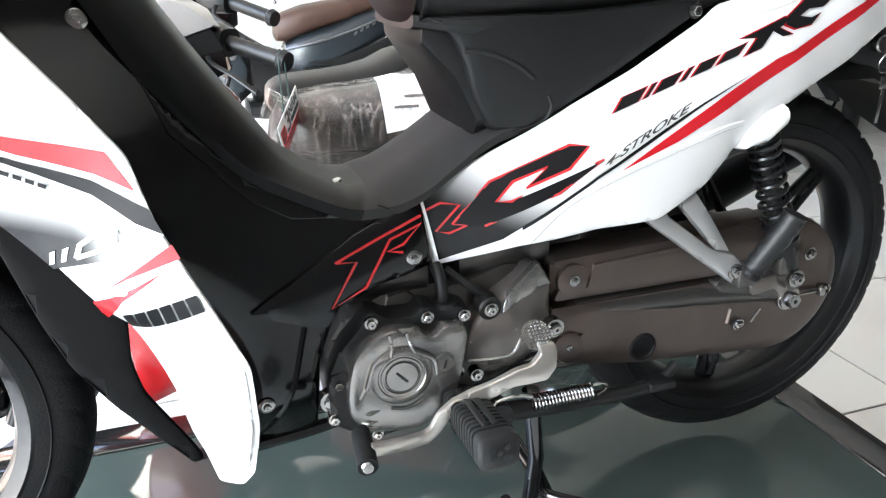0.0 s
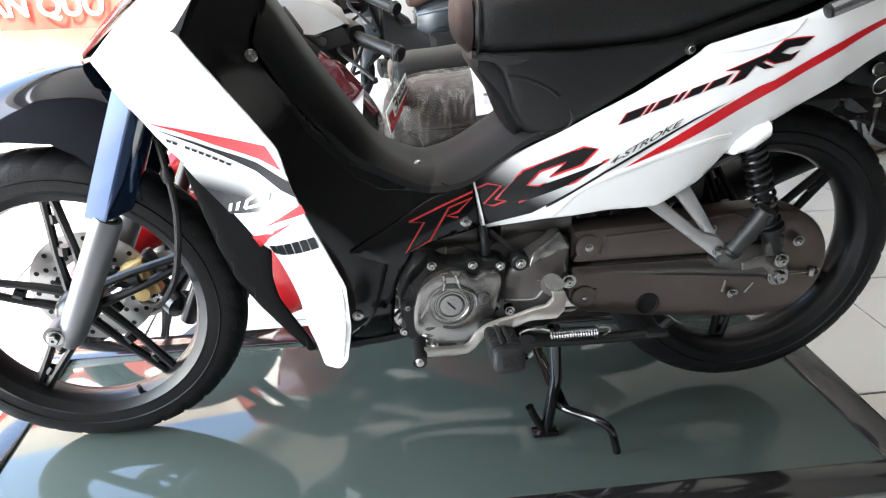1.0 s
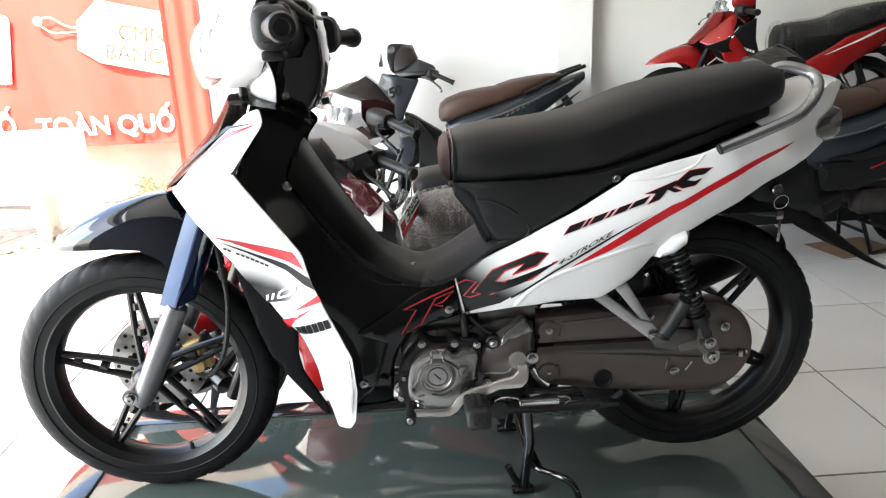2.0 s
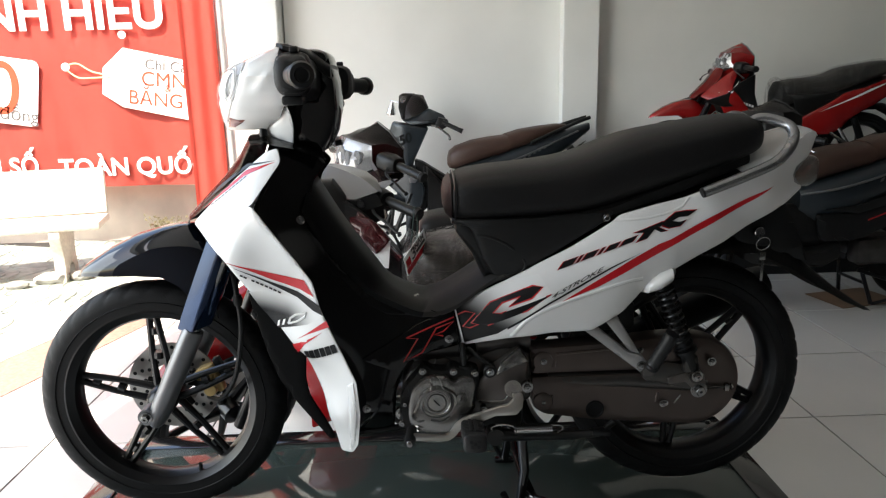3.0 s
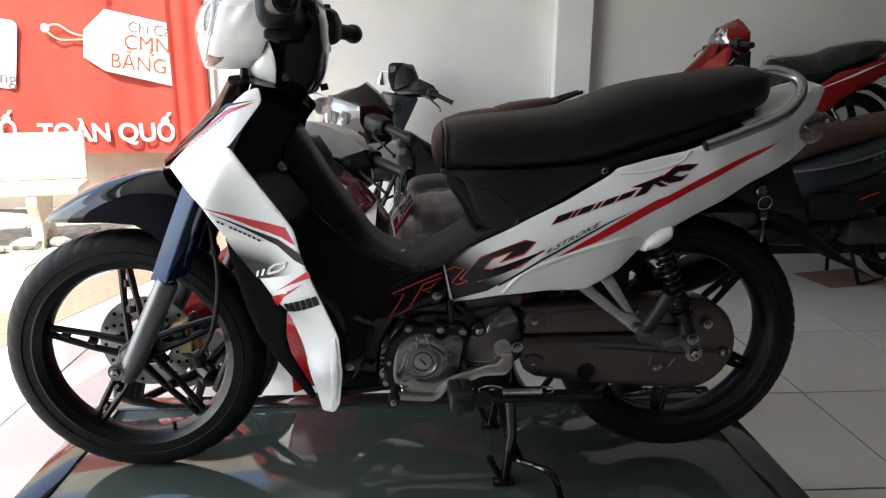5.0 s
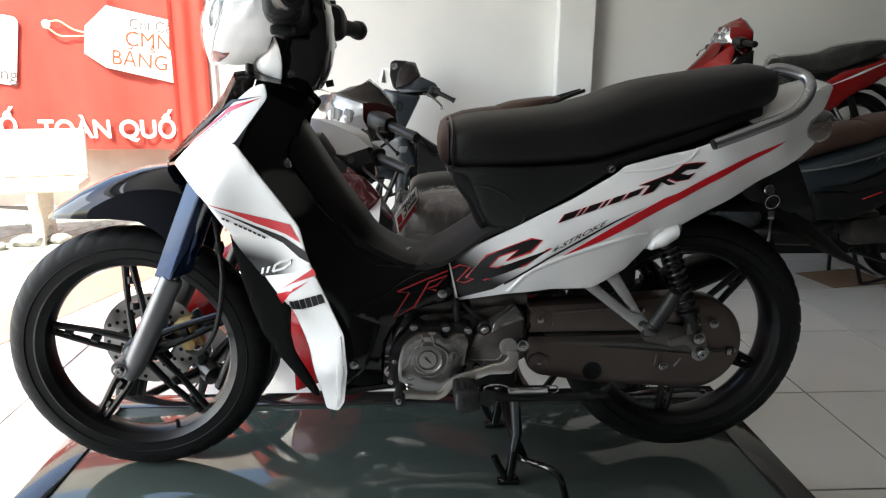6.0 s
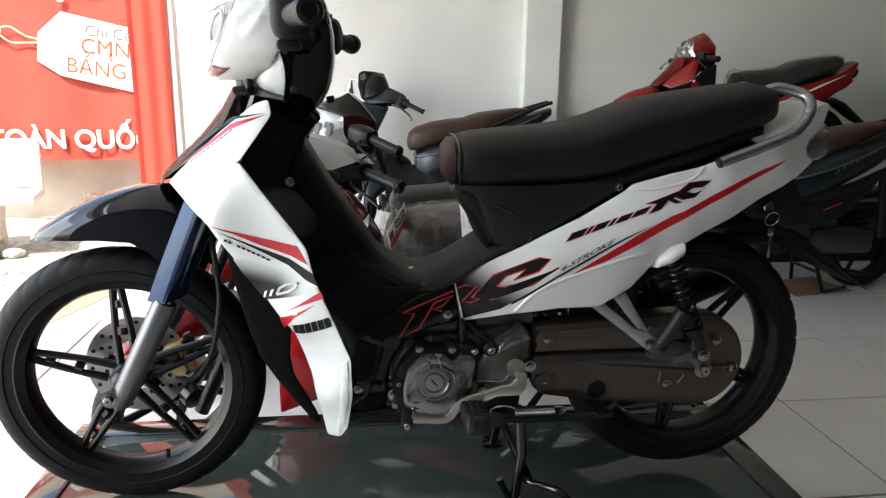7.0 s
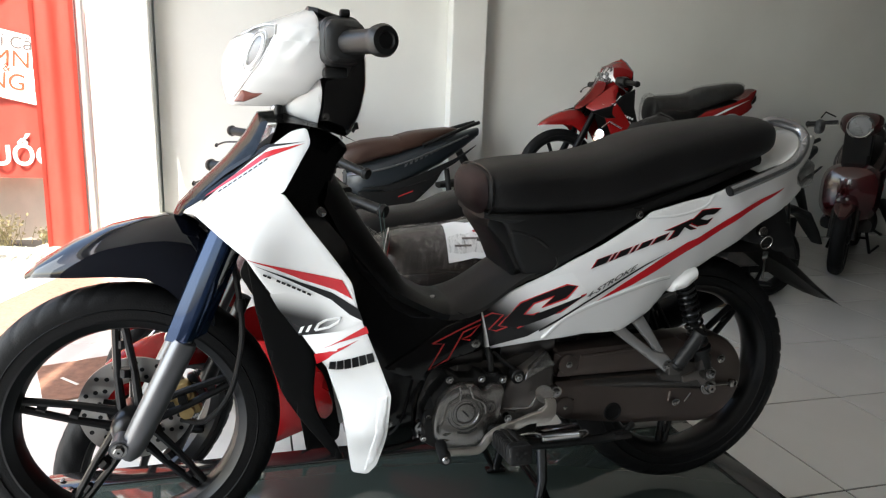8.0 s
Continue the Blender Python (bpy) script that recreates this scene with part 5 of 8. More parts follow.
for s in (-1, 1):
    f = lambda x, z, s=s: s * cowl_y(x, z)
    quick("headlight_cowl", WHITE, bike, lambda b: plate(b, [(q[0], 0, q[1]) for q in COWL_O], f, 0.004, 0.0022, 0.0085, side=s), "glossy white handlebar cowl", angle=28)
    lens = quick("lens", LENS, lamp, lambda b: plate(b, [(q[0], 0, q[1]) for q in LENS_O], f, 0.0025, 0.002, 0.0085, side=s), "clear headlamp lens", angle=60)
    lens.visible_shadow = False
    quick("reflector", LAMPSILVER, lamp, lambda b: plate(b, [(q[0], 0, q[1]) for q in LENS_O], lambda x, z: s * max(0.0, cowl_y(x, z) - 0.012 - 0.004 * math.sin(z * 260 + x * 90)), 0.002, 0.0, 0.012, side=s), angle=20)
    quick("lamp_bowl", FORK, lamp, lambda b: plate(b, [(q[0], 0, q[1]) for q in OVAL], lambda x, z: s * (cowl_y(x, z) - 0.004), 0.002, 0.001, 0.009, side=s))
    for k, r in ((1.0, 0.0028), (1.32, 0.0016)):
        quick("lamp_ring", LAMPSILVER, lamp, lambda b: sweep(b, [(x, s * (cowl_y(x, z) - 0.003), z) for x, z in [((q[0] - 0.2605) * k + 0.2605, (q[1] - 0.9915) * k + 0.9915) for q in OVAL + OVAL[:1]]], r, 6))
    quick("lens_seam", LAMPSILVER, lamp, lambda b: sweep(b, [(x, s * (cowl_y(x, z) + 0.0002), z) for x, z in LOW_EDGE + TOP_EDGE], 0.0011, 6))
    quick("turn_signal", AMBER, bike, lambda b: plate(b, rounded([(0.237, 0, 0.927), (0.256, 0, 0.9215), (0.273, 0, 0.9225), (0.262, 0, 0.915), (0.240, 0, 0.9055), (0.222, 0, 0.905)], 0.002), f, 0.006, 0.002, 0.008, side=s, raise_=0.003), "small smoked amber turn signal")
    fl = tps([(0.366, s * 0.135, 0.95), (0.37, s * 0.10, 0.90), (0.366, s * 0.088, 0.872), (0.305, s * 0.045, 0.897), (0.33, s * 0.07, 0.885), (0.335, s * 0.085, 0.915)])
    quick("cowl_lower", WHITE, bike, lambda b: plate(b, rounded([(0.366, 0, 0.952), (0.372, 0, 0.931), (0.372, 0, 0.902), (0.367, 0, 0.870), (0.33, 0, 0.882), (0.303, 0, 0.891), (0.299, 0, 0.902), (0.325, 0, 0.919), (0.349, 0, 0.929)], 0.004), fl, 0.004, 0.003, 0.010, side=s))
quick("bar_core", MATTE, bike, lambda b: loft(b, [(-0.19, 0.392, 1.005, 0.03, 0.03), (-0.10, 0.395, 1.0, 0.034, 0.045), (0.10, 0.395, 1.0, 0.034, 0.045), (0.19, 0.392, 1.005, 0.03, 0.03)], 16, 3, axis='y'))
quick("column_cover", BLACK, bike, lambda b: plate(b, rounded([(0.372, 0, 0.946), (0.364, 0, 0.922), (0.366, 0, 0.864), (0.424, 0, 0.846), (0.447, 0, 0.89), (0.458, 0, 0.94), (0.457, 0, 0.99), (0.442, 0, 1.055), (0.41, 0, 1.062), (0.375, 0, 1.05)], 0.014), -0.072, 0.136, 0.012, 0.02), "black handlebar rear cover")
quick("column_cover_back", BLACK, bike, lambda b: plate(b, rounded([(0.372, 0, 0.946), (0.366, 0, 0.864), (0.424, 0, 0.846), (0.458, 0, 0.94), (0.442, 0, 1.055), (0.375, 0, 1.05)], 0.014), 0.064, 0.02, 0.01, 0.02, side=1))
quick("column_screw", STEEL, bike, lambda b: bolt(b, (0.383, -0.072, 0.884), 0.005, 0.004))
quick("column_knob", MATTE, bike, lambda b: sweep(b, [(0.44, 0.02, 0.862), (0.455, 0.02, 0.865)], 0.007, 10))
quick("dash", MATTE, bike, lambda b: loft(b, [(0.350, 0, 1.066, 0.11, 0.006), (0.365, 0, 1.058, 0.125, 0.012), (0.41, 0, 1.042, 0.125, 0.016), (0.45, 0, 1.012, 0.08, 0.016)], 20, 4))
quick("steering_stem", MATTE, bike, lambda b: sweep(b, [(0.30, 0, 0.78), (0.36, 0, 0.95)], 0.03, 14))
quick("stem_bolt", MATTE, bike, lambda b: lathe(b, [(0.007, -0.012), (0.009, 0), (0.007, 0.012)], (0.300, -0.055, 0.892), 12, (0, 0, 1)))
for s in (-1, 1):
    dx, dz = (0.040, -0.015) if s > 0 else (0.0, 0.0)
    sw = quick("switch_housing", MATTE, bike, lambda b: loft(b, [(s * 0.165, 0.388 + dx, 1.010 + dz, 0.034, 0.034), (s * 0.180, 0.394 + dx, 1.009 + dz, 0.034, 0.040), (s * 0.200, 0.395 + dx, 1.008 + dz, 0.034, 0.040), (s * 0.205, 0.396 + dx, 1.008 + dz, 0.030, 0.036), (s * 0.220, 0.397 + dx, 1.008 + dz, 0.030, 0.035), (s * 0.232, 0.398 + dx, 1.006 + dz, 0.032, 0.032), (s * 0.240, 0.401 + dx, 1.005 + dz, 0.024, 0.024)], 24, 3.4, axis='y'))
    quick("switch_foot", MATTE, sw, lambda b: box(b, (0.388 + dx, s * 0.165, 0.960 + dz), (0.040, 0.05, 0.018), 0.006))
    quick("button", MATTE, sw, lambda b: box(b, (0.400 + dx, s * 0.20, 1.052 + dz), (0.016, 0.014, 0.012), 0.003))
    grip = thing_part("handlebar_grip", (0.42, s * 0.26, 1.003), bike)
    p0, p1 = Vector((0.401 + dx, s * 0.236, 1.005 + dz)), Vector((0.434 + dx * 1.3, s * 0.348, 1.003 + dz * 1.2))
    d = (p1 - p0)
    n = 26
    quick("rubber_sleeve", MATTE, grip, lambda b: sweep(b, [p0 + d * (k / n) for k in range(n + 1)], [0.0172 + 0.0012 * (k % 2) for k in range(n + 1)], 20))
    quick("end_weight", MATTE, grip, lambda b: lathe(b, [(0.018, -0.012), (0.0225, -0.008), (0.0235, 0.006), (0.020, 0.014), (0.013, 0.016), (0.011, 0.013), (1e-4, 0.013)], p1, 24, d))

# ---- engine ----
eng = thing_part("engine", (0.7, 0, 0.3), bike)
quick("crankcase", ALLOYD, eng, lambda b: (plate(b, rounded([(0.566, 0, 0.245), (0.572, 0, 0.33), (0.60, 0, 0.372), (0.66, 0, 0.395), (0.74, 0, 0.395), (0.80, 0, 0.415), (0.86, 0, 0.40), (0.865, 0, 0.29), (0.80, 0, 0.25), (0.70, 0, 0.225), (0.60, 0, 0.222)], 0.012), -0.098, 0.20, 0.010, 0.03)), "dark cast engine block")
quick("cylinder", ALLOYD, eng, lambda b: [box(b, (0.555 - 0.012 * k, 0, 0.345 + 0.002 * k), (0.005, 0.14, 0.11), 0.002) for k in range(9)])
def cover(b):
    lathe(b, [(0.0380, 0.010), (0.0372, -0.0025), (0.0350, -0.0040), (0.0290, -0.0044), (0.0275, -0.0030), (0.0255, -0.0030), (0.0245, -0.0050), (0.0225, -0.0050), (0.0215, -0.0022), (1e-4, -0.0022)], (0.6476, -0.1545, 0.316), 56)
crank = quick("crank_boss", ALLOY, eng, cover, "bright cast alloy boss on the crank cover")
EO = [(0.5873, 0.3177), (0.5939, 0.3433), (0.6134, 0.3640), (0.6374, 0.3740), (0.6717, 0.3710), (0.6802, 0.3610), (0.6907, 0.3575), (0.7016, 0.3685), (0.7285, 0.3660), (0.7340, 0.3483), (0.7285, 0.3256), (0.7229, 0.2902), (0.7116, 0.2677), (0.6889, 0.2431), (0.6750, 0.2330), (0.6080, 0.2390), (0.5861, 0.2650), (0.5842, 0.2949)]
quick("crank_cover", ALLOY, eng, lambda b: plate(b, rounded([(q[0], 0, q[1]) for q in EO], 0.010, 5), lambda x, z: -0.1545 + 0.30 * max(0.0, math.hypot(x - 0.648, z - 0.312) - 0.052) ** 1.3, 0.05, 0.006, 0.009), "bright cast alloy crank cover", angle=35)
RIMO = [(0.566, 0.250), (0.567, 0.310), (0.585, 0.350), (0.606, 0.372), (0.614, 0.390), (0.626, 0.390), (0.640, 0.380), (0.672, 0.378), (0.680, 0.388), (0.693, 0.386), (0.705, 0.378), (0.724, 0.384), (0.742, 0.376), (0.742, 0.350), (0.735, 0.320), (0.732, 0.285), (0.716, 0.258), (0.700, 0.236), (0.685, 0.226), (0.622, 0.216), (0.585, 0.236)]
quick("cover_flange", MATTE, eng, lambda b: plate(b, rounded([(q[0], 0, q[1]) for q in RIMO], 0.006), -0.133, 0.035, 0.005, 0.016))
def on_cover(x, z):
    r = math.hypot(x - 0.6476, z - 0.316)
    return (x, -0.1590 if r < 0.043 else -0.1545 + 0.30 * max(0.0, r - 0.052) ** 1.3, z)
for run in ([(0.6354, 0.3700), (0.6373, 0.3600), (0.6355, 0.3447)], [(0.6355, 0.3447), (0.6158, 0.3345), (0.6085, 0.3136), (0.604, 0.3018), (0.5988, 0.2927)], [(0.6552, 0.3700), (0.6621, 0.3490), (0.6705, 0.3437), (0.6860, 0.3320), (0.6905, 0.3092)], [(0.6342, 0.2736), (0.6553, 0.2705), (0.6760, 0.2800)]):
    quick("cover_rib", ALLOY, eng, lambda b: sweep(b, [on_cover(q[0], q[2]) for q in spline([(x, 0, z) for x, z in run], 6)], 0.0024, 8))
quick("cover_fin", ALLOY, eng, lambda b: [sweep(b, [(x0, -0.147, z0), ((x0 + x1) / 2, -0.1535, (z0 + z1) / 2 - 0.001), (x1, -0.152, z1)], [0.0015, 0.0036, 0.0016], 8) for x0, z0, x1, z1 in ((0.5931, 0.2700, 0.6263, 0.2740), (0.5928, 0.2600, 0.619, 0.2575), (0.596, 0.2509, 0.617, 0.2481))])
def plug(at, r, slot):
    p = quick("oil_plug", ALLOY, eng, lambda b: lathe(b, [(r * 1.18, 0.0), (r * 1.18, -0.003), (r * 1.04, -0.0035), (r, -0.002), (r * 0.95, -0.005), (1e-4, -0.0055)], at, 36))
    quick("slot", INK, p, lambda b: box(b, (at[0], at[1] - 0.0055, at[2]), (r * 0.95, 0.0012, r * 0.16), 0.0, Matrix.Rotation(radians(slot), 3, 'Y')))
plug((0.6476, -0.1545, 0.316), 0.0195, 48)
plug((0.7005, -0.1525, 0.3225), 0.0115, -75)
for x, y, z, r in ((0.6192, -0.136, 0.3790, 0.0055), (0.6858, -0.136, 0.3759, 0.0055), (0.7314, -0.136, 0.3712, 0.0055), (0.5779, -0.130, 0.3021, 0.0055), (0.5703, -0.118, 0.2730, 0.0100), (0.5707, -0.130, 0.2557, 0.0055), (0.6205, -0.133, 0.2251, 0.0050), (0.6869, -0.134, 0.2372, 0.0050), (0.7255, -0.133, 0.2930, 0.0050), (0.7525, -0.125, 0.2779, 0.0060), (0.7659, -0.136, 0.3727, 0.0062), (0.845, -0.150, 0.341, 0.0085)):
    quick("engine_bolt", STEEL, eng, lambda b: (lathe(b, [(r * 1.45, 0.012), (r * 1.4, 0), (r * 1.2, -0.001)], (x, y, z), 16), bolt(b, (x, y, z), r, 0.007)))
GO = [(0.7279, 0.3126), (0.7372, 0.347), (0.7594, 0.3687), (0.7909, 0.3889), (0.8335, 0.4190), (0.8535, 0.3874), (0.8535, 0.335), (0.842, 0.300), (0.7997, 0.2800), (0.7355, 0.2968)]
gf = tps([(0.733, -0.124, 0.327), (0.80, -0.130, 0.40), (0.85, -0.118, 0.41), (0.858, -0.122, 0.35), (0.80, -0.137, 0.34), (0.76, -0.135, 0.32), (0.794, -0.128, 0.279), (0.84, -0.126, 0.308)])
quick("sprocket_cover", COVERGREY, eng, lambda b: plate(b, rounded([(q[0], 0, q[1]) for q in GO], 0.010), gf, 0.04, 0.008, 0.014), "brown-grey alloy sprocket cover")
quick("cover_band", ALLOY, eng, lambda b: plate(b, rounded([(0.7775, 0, 0.3628), (0.790, 0, 0.3899), (0.8325, 0, 0.4205), (0.8525, 0, 0.3884), (0.8189, 0, 0.3816), (0.7887, 0, 0.3688)], 0.004), gf, 0.012, 0.003, 0.012, raise_=0.003))
quick("bolt_collar", MATTE, eng, lambda b: lathe(b, [(0.0150, 0.020), (0.0150, -0.002), (0.0130, -0.004), (0.0095, -0.003), (1e-4, -0.002)], (0.7659, -0.132, 0.3727), 28))
quick("cover_rib", ALLOY, eng, lambda b: (sweep(b, spline([(p[0], gf(*p) - 0.0005, p[1]) for p in [(0.7405, 0.3011), (0.770, 0.3035), (0.798, 0.3065), (0.8106, 0.3377)]], 5), 0.0022, 6), sweep(b, [(p[0], gf(*p) - 0.0002, p[1]) for p in [(0.742, 0.328), (0.80, 0.340)]], 0.0012, 6)))
quick("breather_hose", MATTE, eng, lambda b: (sweep(b, spline([(0.707, -0.10, 0.425), (0.709, -0.118, 0.41), (0.711, -0.118, 0.382)], 4), 0.0075, 10), lathe(b, [(0.015, -0.003), (0.015, 0.003)], (0.712, -0.118, 0.382), 18, (0, 0, 1)), sweep(b, spline([(0.72, -0.10, 0.418), (0.745, -0.115, 0.398), (0.765, -0.118, 0.385)], 4), 0.005, 8)))
quick("starter_body", ALLOYD, eng, lambda b: (sweep(b, [(0.60, -0.06, 0.41), (0.70, -0.06, 0.41)], 0.035, 20), sweep(b, [(0.74, -0.05, 0.42), (0.86, -0.05, 0.43)], 0.045, 20)))
quick("airbox", MATTE, bike, lambda b: (box(b, (0.98, -0.02, 0.47), (0.24, 0.12, 0.07), 0.015), box(b, (0.86, 0, 0.45), (0.16, 0.14, 0.06), 0.015)))
quick("exhaust_pipe", STEEL, bike, lambda b: sweep(b, spline([(0.50, 0.03, 0.30), (0.47, 0.06, 0.24), (0.56, 0.10, 0.20), (0.75, 0.12, 0.20), (0.95, 0.13, 0.235)], 6), 0.014, 12))
muf = quick("muffler", DULL, bike, lambda b: sweep(b, spline([(0.93, 0.13, 0.235), (1.0, 0.13, 0.262), (1.15, 0.135, 0.332), (1.35, 0.14, 0.420), (1.50, 0.14, 0.482)], 5), [0.015, 0.02, 0.026, 0.034, 0.040] + [0.043] * 15 + [0.036], 20))
quick("heat_shield", SILVER, muf, lambda b: sweep(b, [(1.18, 0.182, 0.350), (1.30, 0.188, 0.40), (1.42, 0.190, 0.45)], [0.012, 0.016, 0.012], 10, flat=0.4, up=(0, 1, 0)))

# chain case in two halves
ARC = [(1.228 + 0.107 * math.cos(radians(a)), 0.320 + 0.107 * math.sin(radians(a))) for a in range(98, -99, -9)]
UP = [(0.858, 0.414), (0.956, 0.419), (1.084, 0.424), (1.135, 0.430), (1.195, 0.432), (1.20, 0.37), (1.11, 0.352), (0.862, 0.351)]
LO = [(0.860, 0.345), (1.11, 0.346), (1.205, 0.366), (1.20, 0.424)] + ARC + [(1.152, 0.219), (1.001, 0.232), (0.89, 0.250), (0.866, 0.268)]
cc = thing_part("chain_case", (1.0, -0.1, 0.33), bike)
quick("upper_half", CASE, cc, lambda b: plate(b, rounded([(q[0], 0, q[1]) for q in UP], 0.008), -0.113, 0.05, 0.012, 0.02), "brown-grey upper chain case")
quick("lower_half", CASE, cc, lambda b: plate(b, rounded([(q[0], 0, q[1]) for q in LO], 0.008), -0.108, 0.05, 0.012, 0.02), "brown-grey lower chain case")
quick("inspection_plug", RUBBER, cc, lambda b: lathe(b, [(0.0215, 0.0), (0.0205, -0.003), (0.018, -0.004), (0.016, -0.002), (1e-4, -0.002)], (1.006, -0.107, 0.2615), 32))
for at in ((0.885, -0.112, 0.385), (0.887, -0.107, 0.285)):
    quick("pressed_ring", CASE, cc, lambda b: lathe(b, [(0.022, 0.002), (0.021, -0.005), (0.017, -0.006), (1e-4, -0.006)], at, 28))
for run in ([(0.91, -0.113, 0.37), (0.915, -0.113, 0.40), (1.06, -0.114, 0.41)], [(0.905, -0.108, 0.27), (0.907, -0.108, 0.30)], [(1.145, -0.108, 0.275), (1.148, -0.108, 0.298)]):
    quick("pressed_rib", CASE, cc, lambda b: sweep(b, run, 0.0035, 6))
for x, z in ((0.886, 0.385), (0.888, 0.284), (1.165, 0.272), (1.10, 0.405)):
    quick("case_screw", STEEL, cc, lambda b: bolt(b, (x, -0.119 if z > 0.35 else -0.111, z), 0.005, 0.004))

# swing arm end, axle and adjuster
sa = thing_part("swing_arm", (1.2, -0.1, 0.32), bike)
quick("arm", ALLOYD, sa, lambda b: (sweep(b, [(0.90, -0.085, 0.33), (1.08, -0.09, 0.325), (1.26, -0.095, 0.308)], [0.022, 0.022, 0.02], 12), plate(b, rounded([(1.105, 0, 0.345), (1.16, 0, 0.375), (1.235, 0, 0.360), (1.25, 0, 0.325), (1.235, 0, 0.30), (1.18, 0, 0.315), (1.115, 0, 0.330)], 0.008), -0.118, 0.02, 0.005, 0.02)))
quick("end_bracket", COVERGREY, sa, lambda b: plate(b, rounded([(1.163, 0, 0.337), (1.207, 0, 0.351), (1.245, 0, 0.345), (1.252, 0, 0.315), (1.232, 0, 0.300), (1.205, 0, 0.326), (1.167, 0, 0.321)], 0.003), -0.1225, 0.008, 0.002, 0.02))
quick("axle_nut", STEEL, sa, lambda b: (lathe(b, [(0.019, 0.004), (0.019, -0.002), (0.014, -0.003)], (1.237, -0.118, 0.306), 24), bolt(b, (1.237, -0.120, 0.306), 0.0115, 0.014)))
quick("adjuster", STEEL, sa, lambda b: (sweep(b, [(1.245, -0.118, 0.309), (1.318, -0.112, 0.307)], 0.0035, 8), box(b, (1.302, -0.113, 0.307), (0.010, 0.012, 0.018), 0.002), bolt(b, (1.312, -0.112, 0.307), 0.005, 0.006, (1, 0, 0))))
for at, r in (((1.222, -0.140, 0.348), 0.009), ((1.262, -0.118, 0.372), 0.007), ((1.16, -0.112, 0.272), 0.006)):
    quick("shock_bolt", STEEL, sa, lambda b: bolt(b, at, r, r * 0.9))
quick("index_mark", STEEL, sa, lambda b: box(b, (1.193, -0.1085, 0.280), (0.024, 0.002, 0.004), 0.0, Matrix.Rotation(radians(-55), 3, 'Y')))
for s in (-1, 1):
    sh = thing_part("shock_absorber", (1.18, s * 0.12, 0.45), bike)
    t, l = Vector((1.140, s * 0.118, 0.560)), Vector((1.222, s * 0.124, 0.345))
    d = l - t
    quick("damper", MATTE, sh, lambda b: sweep(b, [t, t + d * 0.55, t + d * 0.56, t + d * 0.9, l], [0.010, 0.010, 0.0165, 0.0165, 0.012], 16))
    u = d.normalized().orthogonal().normalized()
    w = d.normalized().cross(u)
    quick("spring", RIM, sh, lambda b: sweep(b, [t + d * (0.02 + 0.70 * (k / 200) ** 1.25) + (u * math.cos(k * 0.36) + w * math.sin(k * 0.36)) * 0.0182 for k in range(201)], 0.0036, 7))
    quick("spring_seat", RIM, sh, lambda b: lathe(b, [(0.012, -0.006), (0.024, -0.004), (0.024, 0.004), (0.012, 0.006)], t + d * 0.73, 22, d))
    quick("lower_eye", ALLOYD, sh, lambda b: (lathe(b, [(0.016, -0.014), (0.016, 0.014)], l, 20), box(b, (l.x - 0.012, l.y, l.z + 0.028), (0.03, 0.026, 0.04), 0.006)))

# rear footrest hangers
for s in (-1, 1):
    hg = thing_part("rear_footrest", (1.05, s * 0.15, 0.44), bike)
    hf = tps([(0.96, s * 0.130, 0.485), (1.03, s * 0.130, 0.510), (1.0, s * 0.140, 0.46), (1.05, s * 0.150, 0.47), (1.10, s * 0.172, 0.39), (1.08, s * 0.168, 0.385)])
    def hanger(b):
        plate(b, rounded([(0.957, 0, 0.486), (0.9695, 0, 0.4612), (1.074, 0, 0.383), (1.0976, 0, 0.3653), (1.1047, 0, 0.3908), (1.0881, 0, 0.4116), (1.0611, 0, 0.4173), (1.0013, 0, 0.4648), (0.996, 0, 0.4781), (1.027, 0, 0.5108), (1.022, 0, 0.530)], 0.005), hf, 0.018, 0.005, 0.012, side=s)
    def brace(b):
        plate(b, rounded([(1.028, 0, 0.514), (1.010, 0, 0.487), (1.066, 0, 0.4160), (1.086, 0, 0.4130)], 0.003), lambda x, z: hf(x, z) - s * 0.006, 0.012, 0.004, 0.012, side=s)
    quick("brace", HANGER, hg, brace)
    quick("hanger", HANGER, hg, hanger, "silver alloy footrest hanger")
    quick("pivot_bolt", STEEL, hg, lambda b: bolt(b, (1.086, s * 0.172, 0.391), 0.0075, 0.006, (0, s, 0)))
    quick("clevis", ALLOYD, hg, lambda b: box(b, (1.102, s * 0.168, 0.383), (0.03, 0.024, 0.028), 0.005))
    pts = [(1.106, s * 0.174, 0.384), (1.114, s * 0.180, 0.405), (1.130, s * 0.194, 0.448), (1.138, s * 0.200, 0.472)]
    pr = spline(pts, 5)
    quick("rubber", MATTE, hg, lambda b: sweep(b, pr, [0.0138 + 0.0016 * (k % 2) for k in range(len(pr))], 16))

